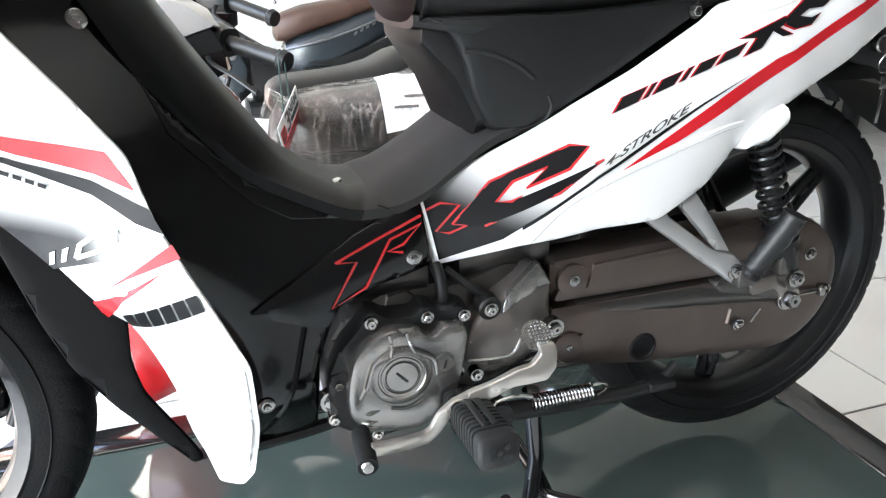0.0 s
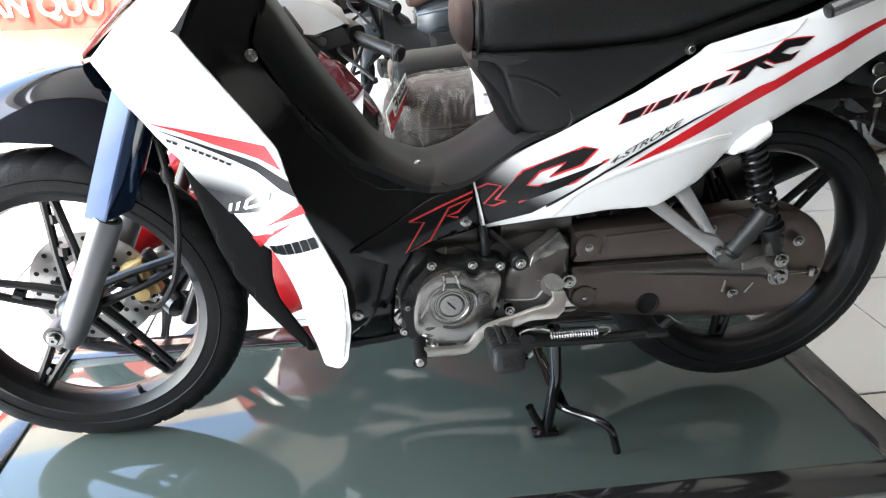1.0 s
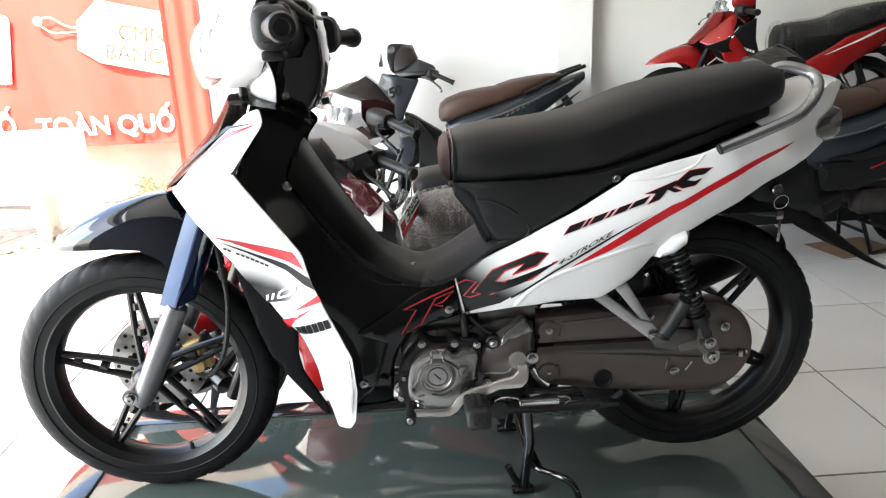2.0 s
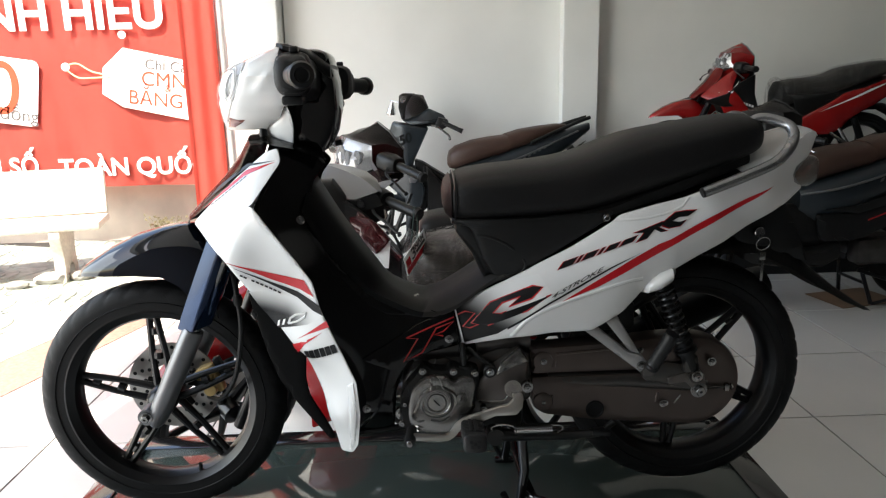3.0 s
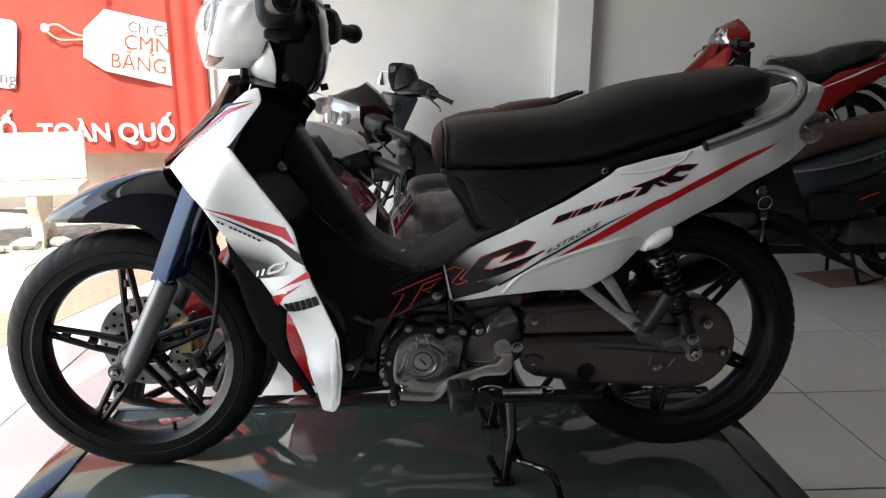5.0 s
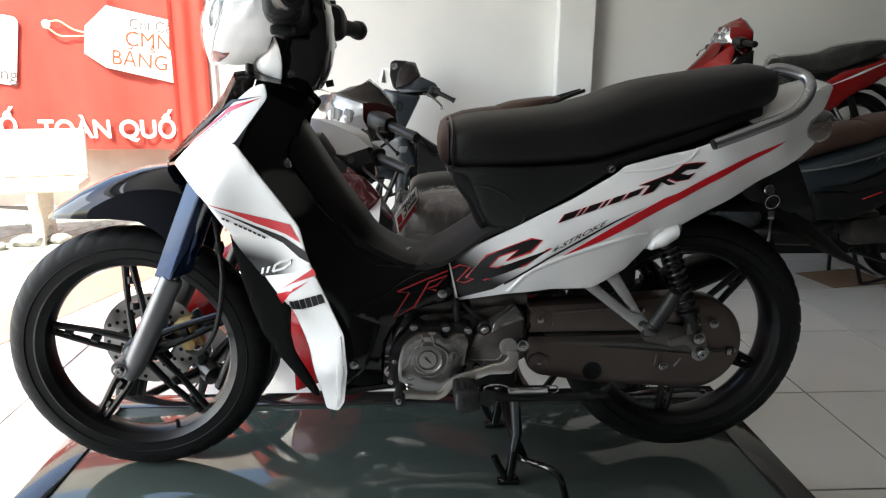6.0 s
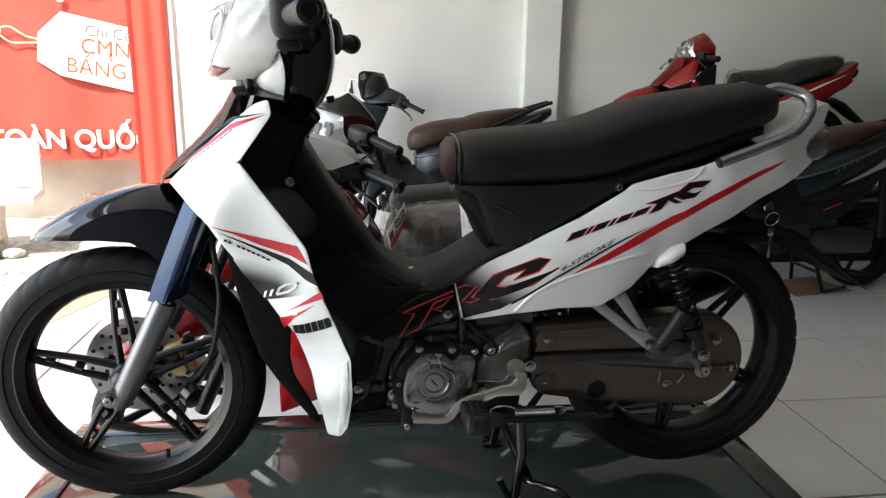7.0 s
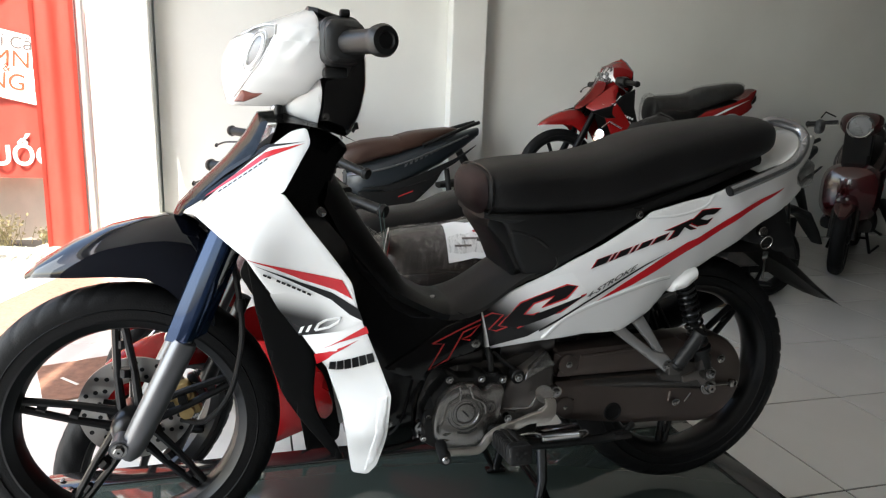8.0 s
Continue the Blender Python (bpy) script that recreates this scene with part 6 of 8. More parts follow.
# front footrest, gear pedal
fp = thing_part("front_footrest", (0.72, -0.2, 0.25), bike)
quick("bar", MATTE, fp, lambda b: sweep(b, [(0.735, -0.06, 0.232), (0.73, -0.15, 0.245), (0.725, -0.25, 0.262)], 0.010, 10))
def peg(b):
    st = []
    for k in range(12):
        y = -0.160 - 0.0085 * k
        st += [(y, 0.721, 0.256, 0.0240, 0.0195), (y - 0.0050, 0.721, 0.256, 0.0240, 0.0195), (y - 0.0055, 0.721, 0.256, 0.0205, 0.0160), (y - 0.0080, 0.721, 0.256, 0.0205, 0.0160)]
    loft(b, st + [(-0.263, 0.721, 0.256, 0.0240, 0.0200), (-0.277, 0.721, 0.256, 0.0235, 0.0195), (-0.280, 0.721, 0.256, 0.020, 0.016)], 20, 5, axis='y')
    for x in (0.7155, 0.7265):
        box(b, (x, -0.210, 0.2755), (0.0075, 0.092, 0.0035), 0.001)
    b.transform(Matrix.Translation((0, -0.16, 0.266)) @ Matrix.Rotation(radians(-7), 4, 'X') @ Matrix.Translation((0, 0.16, -0.256)))
quick("peg_rubber", PEGR, fp, peg, "ribbed black rubber footrest")
quick("peg_hole", INK, fp, lambda b: [lathe(b, [(0.0035, -0.0008), (1e-4, -0.001)], (0.721 + dx, -0.2795, 0.2815 + dz), 10) for dx, dz in ((-0.008, 0.005), (0.008, 0.005), (0.0, -0.001), (-0.007, -0.007), (0.007, -0.007))])
gp = thing_part("gear_pedal", (0.69, -0.18, 0.26), bike)
pf = tps([(0.592, -0.222, 0.272), (0.64, -0.205, 0.262), (0.69, -0.184, 0.262), (0.74, -0.194, 0.30), (0.80, -0.194, 0.31), (0.84, -0.186, 0.335), (0.82, -0.178, 0.35)])
PEDALO = [(0.5956, 0.2757), (0.5995, 0.2601), (0.6438, 0.2469), (0.6693, 0.2414), (0.6839, 0.2474), (0.6981, 0.2640), (0.7344, 0.2805), (0.7708, 0.2977), (0.8155, 0.2987), (0.8287, 0.3117), (0.8319, 0.3313), (0.8296, 0.3403), (0.8079, 0.3408), (0.8109, 0.331), (0.7983, 0.3203), (0.7776, 0.3178), (0.7236, 0.3000), (0.7005, 0.2890), (0.6836, 0.2750), (0.6731, 0.2590), (0.664, 0.2567)]
quick("arm", PEDAL, gp, lambda b: plate(b, rounded([(q[0], 0, q[1]) for q in PEDALO], 0.004), pf, 0.008, 0.002, 0.012), "worn silver gear pedal")
quick("heel_pad", ALLOY, gp, lambda b: ([lathe(b, [(0.0185, -0.003), (0.0180, -0.010), (0.016, -0.012), (1e-4, -0.012)], (0.812, -0.168, 0.347), 28, (-0.1, -0.8, 0.6))] + [box(b, (0.812 + 0.0045 * i, -0.179 + 0.0033 * j, 0.356 + 0.0028 * j), (0.003, 0.003, 0.003), 0.0008, Matrix.Rotation(radians(-37), 3, 'X'), 1) for i in range(-4, 5) for j in range(-4, 4) if i * i + j * j < 12]), "knurled heel pad")
quick("toe_rubber", RUBBER, gp, lambda b: sweep(b, [(0.592, -0.180, 0.266), (0.590, -0.212, 0.265), (0.588, -0.237, 0.2636)], [0.0110, 0.0120, 0.0112], 16))
quick("toe_cap", STEEL, gp, lambda b: lathe(b, [(0.0075, 0), (0.006, 0.003), (1e-4, 0.004)], (0.588, -0.237, 0.2636), 14, (0, -1, 0)))

# side stand folded up, with its spring, and the centre stand
ss = thing_part("side_stand", (0.9, -0.14, 0.22), bike)
quick("leg", MATTE, ss, lambda b: (sweep(b, [(0.775, -0.135, 0.222), (0.86, -0.145, 0.222), (0.95, -0.15, 0.223), (1.005, -0.15, 0.226)], [0.014, 0.011, 0.010, 0.009], 12), box(b, (1.008, -0.15, 0.228), (0.04, 0.025, 0.012), 0.003), lathe(b, [(0.020, -0.014), (0.020, 0.014)], (0.775, -0.135, 0.222), 20)))
quick("spring", STEEL, ss, lambda b: (sweep(b, [(0.815 + 0.085 * k / 190, -0.158 + 0.0095 * math.cos(k * 0.6), 0.243 + 0.0095 * math.sin(k * 0.6)) for k in range(191)], 0.0017, 6), sweep(b, spline([(0.815, -0.158, 0.252), (0.795, -0.155, 0.256), (0.768, -0.152, 0.250), (0.768, -0.15, 0.238)], 5), 0.002, 6), sweep(b, spline([(0.900, -0.158, 0.252), (0.918, -0.156, 0.250), (0.924, -0.154, 0.240), (0.912, -0.154, 0.232)], 5), 0.002, 6)), "bright coil spring")
quick("stop", MATTE, ss, lambda b: sweep(b, [(1.02, -0.145, 0.232), (1.04, -0.14, 0.245)], 0.007, 10))
cs = thing_part("centre_stand", (0.85, 0, 0.1), bike)
for s in (-1, 1):
    quick("leg", BLACK, cs, lambda b: sweep(b, [(0.838, s * 0.105, 0.225), (0.846, s * 0.115, 0.12), (0.830, s * 0.125, 0.010)], [0.012, 0.0115, 0.011], 14))
    quick("foot", BLACK, cs, lambda b: (sweep(b, spline([(0.795, s * 0.128, 0.070), (0.806, s * 0.128, 0.045), (0.826, s * 0.126, 0.012), (0.846, s * 0.122, 0.014)], 5), 0.008, 10), box(b, (0.828, s * 0.126, 0.0065), (0.05, 0.024, 0.010), 0.003)))
quick("cross_bar", BLACK, cs, lambda b: sweep(b, [(0.842, -0.115, 0.10), (0.842, 0.115, 0.10)], 0.010, 12))
quick("step_arm", BLACK, cs, lambda b: sweep(b, spline([(0.838, -0.12, 0.075), (0.862, -0.13, 0.060), (0.90, -0.185, 0.076), (0.925, -0.20, 0.062), (0.938, -0.205, 0.022), (0.940, -0.206, 0.014)], 6), 0.0075, 12))
quick("gusset", BLACK, cs, lambda b: plate(b, [(0.842, 0, 0.13), (0.874, 0, 0.055), (0.838, 0, 0.05)], -0.118, 0.006, 0.001, 0.02))

# rear mudguard with lock and key
def mudg(b):
    rows = []
    for x, z, w, h in ((1.00, 0.56, 0.045, 0.02), (1.12, 0.615, 0.055, 0.03), (1.25, 0.640, 0.062, 0.035), (1.37, 0.645, 0.068, 0.04), (1.45, 0.615, 0.075, 0.05), (1.51, 0.565, 0.080, 0.04), (1.575, 0.513, 0.075, 0.025), (1.635, 0.472, 0.06, 0.012), (1.668, 0.453, 0.035, 0.004)):
        rows.append([b.verts.new((x, w * k / 6, z - h * (abs(k) / 6) ** 2.5)) for k in range(-6, 7)])
    for a, c in zip(rows, rows[1:]):
        for k in range(12):
            b.faces.new((a[k], a[k + 1], c[k + 1], c[k]))
    bmesh.ops.solidify(b, geom=list(b.faces), thickness=0.005)
quick("rear_mudguard", MATTE, bike, mudg, "matte black rear mudguard")
quick("plate_bracket", MATTE, bike, lambda b: (plate(b, rounded([(1.30, 0, 0.67), (1.43, 0, 0.72), (1.46, 0, 0.66), (1.50, 0, 0.575), (1.42, 0, 0.60), (1.33, 0, 0.63)], 0.01), -0.055, 0.11, 0.006, 0.03)))
lk = quick("seat_lock", STEEL, bike, lambda b: lathe(b, [(0.012, 0.004), (0.012, -0.006), (0.010, -0.008), (1e-4, -0.008)], (1.372, -0.062, 0.652), 18))
quick("key_ring", STEEL, lk, lambda b: sweep(b, [(1.376 + 0.015 * math.cos(a), -0.078 - 0.004 * math.sin(a), 0.628 + 0.015 * math.sin(a)) for a in (2 * math.pi * k / 24 for k in range(25))], 0.0012, 6))
quick("key", STEEL, lk, lambda b: (box(b, (1.377, -0.078, 0.600), (0.014, 0.002, 0.018), 0.001), box(b, (1.378, -0.078, 0.568), (0.006, 0.0018, 0.05), 0.0006)))
quick("frame_tube", MATTE, bike, lambda b: (sweep(b, spline([(0.33, 0, 0.80), (0.45, 0, 0.60), (0.56, 0, 0.46), (0.75, 0, 0.44), (1.0, 0, 0.53), (1.30, 0, 0.70)], 5), 0.024, 12), box(b, (0.80, 0, 0.30), (0.10, 0.15, 0.20), 0.02), sweep(b, [(0.74, -0.10, 0.235), (0.74, 0.10, 0.235)], 0.014, 12), box(b, (0.49, 0, 0.36), (0.10, 0.12, 0.28), 0.02)))

# ---- parked motorcycles and scooters ----
def wheel(parent, c, r, w, name, spokes, phase):
    """A lighter wheel for the machines further off."""
    c = Vector(c)
    rim_r = r - 0.06
    e = thing_part(name, c, parent)
    quick("tyre", RUBBER, e, lambda b: tyre(b, c, r, w, rim_r, 30, 120))
    quick("rim", RIM, e, lambda b: lathe(b, [(rim_r + 0.004, -w * 0.95), (rim_r - 0.014, -w * 0.8), (rim_r - 0.024, 0), (rim_r - 0.014, w * 0.8), (rim_r + 0.004, w * 0.95), (rim_r, 0)], c, 56, closed=True))
    for k in range(spokes):
        a = radians(phase + 360 / spokes * k)
        u = Vector((math.cos(a), 0, math.sin(a)))
        quick("spoke", RIM, e, lambda b: sweep(b, [c + u * 0.02, c + u * (rim_r * 0.5), c + u * (rim_r - 0.014)], [0.018, 0.011, 0.014], 8))
    quick("hub", RIM, e, lambda b: lathe(b, [(0.012, -0.06), (0.032, -0.05), (0.034, 0.05), (0.012, 0.06)], c, 24))
    return e

def turned(objs, pivot, axis, degrees):
    """Turns steering parts about the steering axis."""
    m = Matrix.Translation(pivot) @ Matrix.Rotation(radians(degrees), 4, axis) @ Matrix.Translation(-Vector(pivot))
    for o in objs:
        o.matrix_basis = m @ o.matrix_basis

def lever(parent, s, grip0, grip1, material=MATTE):
    a, b = Vector(grip0), Vector(grip1)
    f = Vector((-0.035, 0, -0.012))
    return quick("lever", material, parent, lambda bm: (sweep(bm, spline([a + Vector((-0.01, 0, 0)), a + f, (a + b) / 2 + f * 1.2, b + f * 0.9 + Vector((0, 0, -0.01))], 5), 0.0055, 8, flat=0.6), lathe(bm, [(0.001, -0.008), (0.008, 0), (0.001, 0.008)], b + f * 0.9 + Vector((0, 0, -0.01)), 10)))

def sheet(b, rows, thick=0.004, both=True):
    """A folded shell: rows of points from the middle outwards, mirrored across."""
    g = [[b.verts.new(q) for q in ([(p[0], -p[1], p[2]) for p in r[:0:-1]] + r if both else r)] for r in rows]
    for a, c in zip(g, g[1:]):
        for k in range(len(a) - 1):
            b.faces.new((a[k], a[k + 1], c[k + 1], c[k]))
    bmesh.ops.subdivide_edges(b, edges=list(b.edges), cuts=1, use_grid_fill=True, smooth=0.35)
    bmesh.ops.solidify(b, geom=list(b.faces), thickness=thick)

def head(e, fin, kind, at, turn, top, shell, base=0.0, lift=0.0, grip_z=0.984, wide=1.0, lit=True, roll=0.0):
    """Turned handlebars with their cowl, lamp, grips and levers: at is the middle of the bar, heights are over the floor."""
    k4 = fin.inverted() @ Matrix.Translation((at[0], at[1], FLOOR + base)) @ Matrix.Rotation(radians(turn), 4, 'Z') @ Matrix.Translation((0, 0, 1.0)) @ Matrix.Rotation(radians(roll), 4, 'X') @ Matrix.Translation((0, 0, -1.0))
    def hq(name, m_, parent, fn, label="", **kw):
        def g(b):
            fn(b)
            b.transform(k4)
        return quick(name, m_, parent, g, label, **kw)
    up = lambda rows: [[(x, y * wide, z + lift) for x, y, z in r] for r in rows]
    if kind == "screen":
        s0, s1, s2 = up([[(-0.075, 0, 1.118), (-0.066, -0.08, 1.116), (-0.045, -0.15, 1.110)], [(-0.01, 0, 1.150), (0.005, -0.08, 1.142), (0.02, -0.165, 1.112)], [(0.06, 0, 1.176), (0.075, -0.08, 1.150), (0.105, -0.175, 1.085)]])
        l1, l2 = up([[(-0.130, 0, 1.040), (-0.110, -0.085, 1.044), (-0.062, -0.168, 1.070)], [(-0.128, 0, 0.968), (-0.106, -0.09, 0.974), (-0.045, -0.178, 1.015)]])
        b1, b2 = up([[(-0.07, 0, 0.925), (-0.05, -0.10, 0.930), (0.0, -0.185, 0.97)], [(0.06, 0, 0.915), (0.07, -0.09, 0.918), (0.08, -0.18, 0.97)]])
        hq("screen", top, e, lambda b: sheet(b, [s0, s1, s2]), "pointed screen over the lamp", angle=20)
        lp = thing_part("headlamp", fin.inverted() @ Vector((at[0], at[1], FLOOR + base + 1.05)), e)
        hq("lens", LENS if lit else shell, lp, lambda b: sheet(b, [s0, l1, l2]), angle=20).visible_shadow = False
        if lit:
            hq("reflector", LAMPSILVER, lp, lambda b: sheet(b, [[(x + 0.03 + 0.012 * math.sin(k * 2.3 + y * 70), y * 0.94, z) for x, y, z in r] for k, r in enumerate((s0, l1, l2))], 0.002), angle=10)
            for y0, y1 in ((0.0, 0.045), (0.05, 0.125)):
                for s in (-1, 1):
                    hq("lamp_bowl", LAMPGREY, lp, lambda b: loft(b, [(-0.100 + y0 * 0.3, s * (y0 + y1) * 0.5 * wide, 1.046 + lift + y0 * 0.15, (y1 - y0) * 0.40 * wide, 0.030), (-0.075 + y0 * 0.3, s * (y0 + y1) * 0.5 * wide, 1.046 + lift + y0 * 0.15, (y1 - y0) * 0.3 * wide, 0.022)], 14, 2.4))
            hq("lens_rim", INK, lp, lambda b: sweep(b, [(x - 0.002, -y, z) for x, y, z in l2[::-1]] + [(x - 0.002, y, z) for x, y, z in l2[1:]], 0.004, 6))
        hq("cowl", shell, e, lambda b: sheet(b, [l2, b1, b2]), angle=20)
        hq("cowl_back", MATTE, e, lambda b: sheet(b, [[(x + 0.004, y, z - 0.003) for x, y, z in s2], [(x + 0.035, y, z) for x, y, z in b2]]))
        for s in (-1, 1):
            sd = up([[(-0.045, 0.15, 1.110), (-0.050, 0.175, 1.05), (0.0, 0.185, 0.98)], [(0.02, 0.165, 1.112), (0.02, 0.188, 1.06), (0.04, 0.195, 0.99)], [(0.105, 0.175, 1.085), (0.10, 0.182, 1.05), (0.08, 0.18, 0.985)]])
            hq("cowl_side", shell, e, lambda b: sheet(b, [[(x, s * y, z) for x, y, z in r] for r in sd], 0.004, False), angle=20)
            hq("screen_rim", SILVER if lit else MATTE, e, lambda b: sweep(b, [(x, -s * y, z + 0.002) for x, y, z in s2], 0.006, 6, flat=0.5))
    else:
        r0 = [(-0.17, 0, 0.99), (-0.16, -0.09, 0.985), (-0.10, -0.17, 0.985), (-0.05, -0.21, 1.010)]
        r1 = [(-0.06, 0, 1.060), (-0.06, -0.08, 1.056), (-0.055, -0.15, 1.045), (-0.04, -0.212, 1.014)]
        r2 = [(0.03, 0, 1.050), (0.03, -0.08, 1.045), (0.01, -0.15, 1.035), (-0.025, -0.214, 1.010)]
        d1 = [(-0.165, 0, 0.94), (-0.145, -0.1, 0.94), (-0.085, -0.19, 0.95), (-0.03, -0.225, 0.97)]
        d2 = [(-0.06, 0, 0.89), (-0.05, -0.1, 0.89), (-0.05, -0.19, 0.895), (-0.015, -0.22, 0.925)]
        hq("cowl_top", top, e, lambda b: sheet(b, [r0, r1, r2]), "silver upper handlebar cowl", angle=20)
        hq("cowl", shell, e, lambda b: sheet(b, [[(x + 0.003, y, z - 0.004) for x, y, z in r0], d1, d2]), angle=20)
        hq("cowl_back", MATTE, e, lambda b: sheet(b, [[(x - 0.002, y, z - 0.005) for x, y, z in r2], [(0.05, 0, 0.90), (0.05, -0.1, 0.90), (0.02, -0.19, 0.90), (0.0, -0.22, 0.93)]]))
        hq("lens", LENS, e, lambda b: sheet(b, [[(-0.176, 0, 0.985), (-0.168, -0.09, 0.981)], [(-0.180, 0, 0.94), (-0.160, -0.10, 0.94)]]), "clear headlamp lens")
        hq("mirror_socket", INK, e, lambda b: lathe(b, [(0.013, 0.0), (0.011, 0.006), (1e-4, 0.006)], (-0.088, -0.185, 0.972), 16, (-0.75, -0.65, 0.1)))
    for s in (-1, 1):
        g0, g1 = Vector((0.0, s * 0.215, grip_z + 0.014)), Vector((0.004, s * 0.345, grip_z))
        hq("switch_housing", MATTE, e, lambda b: loft(b, [(s * 0.13, -0.01, grip_z + 0.02, 0.035, 0.032), (s * 0.18, -0.01, grip_z + 0.018, 0.040, 0.036), (s * 0.215, 0.0, grip_z + 0.015, 0.03, 0.028)], 16, 3, axis='y'))
        hq("grip", MATTE, e, lambda b: (sweep(b, [g0 + (g1 - g0) * (k / 16) for k in range(17)], [0.0165 + 0.001 * (k % 2) for k in range(17)], 14), lathe(b, [(0.018, -0.006), (0.022, 0), (0.019, 0.012), (1e-4, 0.013)], g1, 18, g1 - g0)))
        hq("lever", STEEL if lift else MATTE, e, lambda b: (sweep(b, spline([(-0.03, s * 0.19, grip_z + 0.01), (-0.065, s * 0.22, grip_z - 0.012), (-0.075, s * 0.29, grip_z - 0.03), (-0.07, s * 0.345, grip_z - 0.055)], 5), 0.0055, 8, flat=0.6), lathe(b, [(0.001, -0.009), (0.009, 0), (0.001, 0.009)], (-0.07, s * 0.345, grip_z - 0.055), 10)))

def round_fender(b):
    """A short mudguard close round the tyre."""
    rows = []
    for k in range(19):
        a = radians(8 + 128 * k / 18)
        end = min(1.0, 0.35 + 0.65 * math.sin(math.pi * k / 18) * 1.6)
        row = []
        for j in range(-8, 9):
            t = j / 8
            r = 0.305 - 0.060 * abs(t) ** 2.4 * end
            row.append(b.verts.new((FC[0] + r * math.cos(a), 0.062 * end * math.sin(t * math.pi / 2), FC[2] + r * math.sin(a))))
        rows.append(row)
    for p, q in zip(rows, rows[1:]):
        for j in range(16):
            b.faces.new((p[j], p[j + 1], q[j + 1], q[j]))
    bmesh.ops.solidify(b, geom=list(b.faces), thickness=0.004)
WIDE_SHIELD = [(0.300, -0.16, 0.555), (0.37, -0.18, 0.560), (0.44, -0.19, 0.530), (0.50, -0.19, 0.46), (0.53, -0.17, 0.36), (0.53, -0.14, 0.320), (0.50, -0.13, 0.290), (0.320, -0.12, 0.222), (0.322, -0.135, 0.369), (0.298, -0.15, 0.422), (0.267, -0.15, 0.531)]

def underbone(at, label, body, shield, fender_mat, cowl, steer=33, sx=1.0, wrapped=False, sz=1.0, seat_mat=VINYL, group="parked motorcycles", bars_=(), film=WRAP, guard=fender, outline=SH, stripes=False):
    """A parked step-through motorcycle with its bars turned to one side."""
    e = thing("motorcycle", (0, 0, 0), label, "motorcycle", group)
    st = []
    st.append(wheel(e, FC, 0.283, 0.036, "front_wheel", 5, 40))
    wheel(e, RC, 0.283, 0.042, "rear_wheel", 5, 20)
    for s in (-1, 1):
        st.append(quick("fork_leg", RIM, e, lambda b: sweep(b, [(0.012, s * 0.09, 0.268), (0.10, s * 0.09, 0.45), (0.22, s * 0.09, 0.70)], [0.022, 0.023, 0.018], 12)))
    st.append(quick("front_mudguard", fender_mat, e, guard, angle=50))
    st.append(quick("brake_disc", DISC, e, lambda b: drilled_disc(b, FC, 0.05, 0.108, 0.06)))
    fin = Matrix.Translation(at) @ Matrix.Diagonal((sx, 1, sz, 1))
    head(e, fin, *bars_)
    quick("steering_stem", MATTE, e, lambda b: loft(b, [(0.28, 0, 0.86, 0.06, 0.05), (0.33, 0, 0.90, 0.08, 0.085), (0.42, 0, 0.90, 0.07, 0.085), (0.46, 0, 0.88, 0.05, 0.05)], 16, 2.6))
    turned(st, (0.33, 0, 0.80), Vector((0.44, 0, 0.90)), steer)
    for s in (-1, 1):
        f = tps([(x, s * abs(y), z) for x, y, z in outline] + [(0.25, s * 0.195, 0.742), (0.38, s * 0.191, 0.451)])
        sp = quick("leg_shield", shield, e, lambda b: plate(b, rounded([(q[0], 0, q[2]) for q in outline], 0.012), f, 0.006, 0.006, 0.03, side=s))
        if stripes:
            quick("dark_panel", MATTE, sp, lambda b: plate(b, rounded([(0.12, 0, 0.685), (0.26, 0, 0.725), (0.345, 0, 0.795), (0.43, 0, 0.84), (0.435, 0, 0.72), (0.49, 0, 0.56), (0.455, 0, 0.555), (0.42, 0, 0.63), (0.35, 0, 0.650), (0.24, 0, 0.650)], 0.008), s * 0.225, 0.012, 0.004, 0.03, side=s))
            quick("panel_mark", PLATEW, sp, lambda b: [plate(b, [(0.345 + 0.018 * k, 0, 0.668 - 0.006 * k), (0.358 + 0.018 * k, 0, 0.664 - 0.006 * k), (0.360 + 0.018 * k, 0, 0.677 - 0.006 * k), (0.347 + 0.018 * k, 0, 0.681 - 0.006 * k)], s * 0.2265, 0.001, 0.0, 0.05, side=s) for k in range(5)])
            quick("shield_stripe", PLATEW, sp, lambda b: plate(b, [(0.330, 0, 0.545), (0.400, 0, 0.490), (0.445, 0, 0.500), (0.470, 0, 0.420), (0.452, 0, 0.485), (0.405, 0, 0.474)], f, 0.0, 0.0, 0.03, side=s, back=False, raise_=0.0055))
            quick("shield_stripe", PLATEW, sp, lambda b: plate(b, [(0.225, 0, 0.735), (0.280, 0, 0.742), (0.345, 0, 0.800), (0.290, 0, 0.730)], f, 0.0, 0.0, 0.03, side=s, back=False, raise_=0.0015))
        fi = tps([(0.335, s * 0.10, 0.865), (0.42, s * 0.055, 0.83), (0.49, s * 0.072, 0.661), (0.602, s * 0.080, 0.553), (0.693, s * 0.080, 0.514), (0.707, s * 0.090, 0.421), (0.56, s * 0.12, 0.33), (0.46, s * 0.15, 0.21), (0.41, s * 0.18, 0.45), (0.28, s * 0.17, 0.74)])
        quick("inner_cover", MATTE, e, lambda b: plate(b, rounded([(q[0], 0, q[1]) for q in IN], 0.012), fi, 0.005, 0.005, 0.03, side=s))
        ft = tps([(x, s * abs(y), z) for x, y, z in TA] + [(0.95, s * 0.150, 0.55), (1.15, s * 0.148, 0.65)])
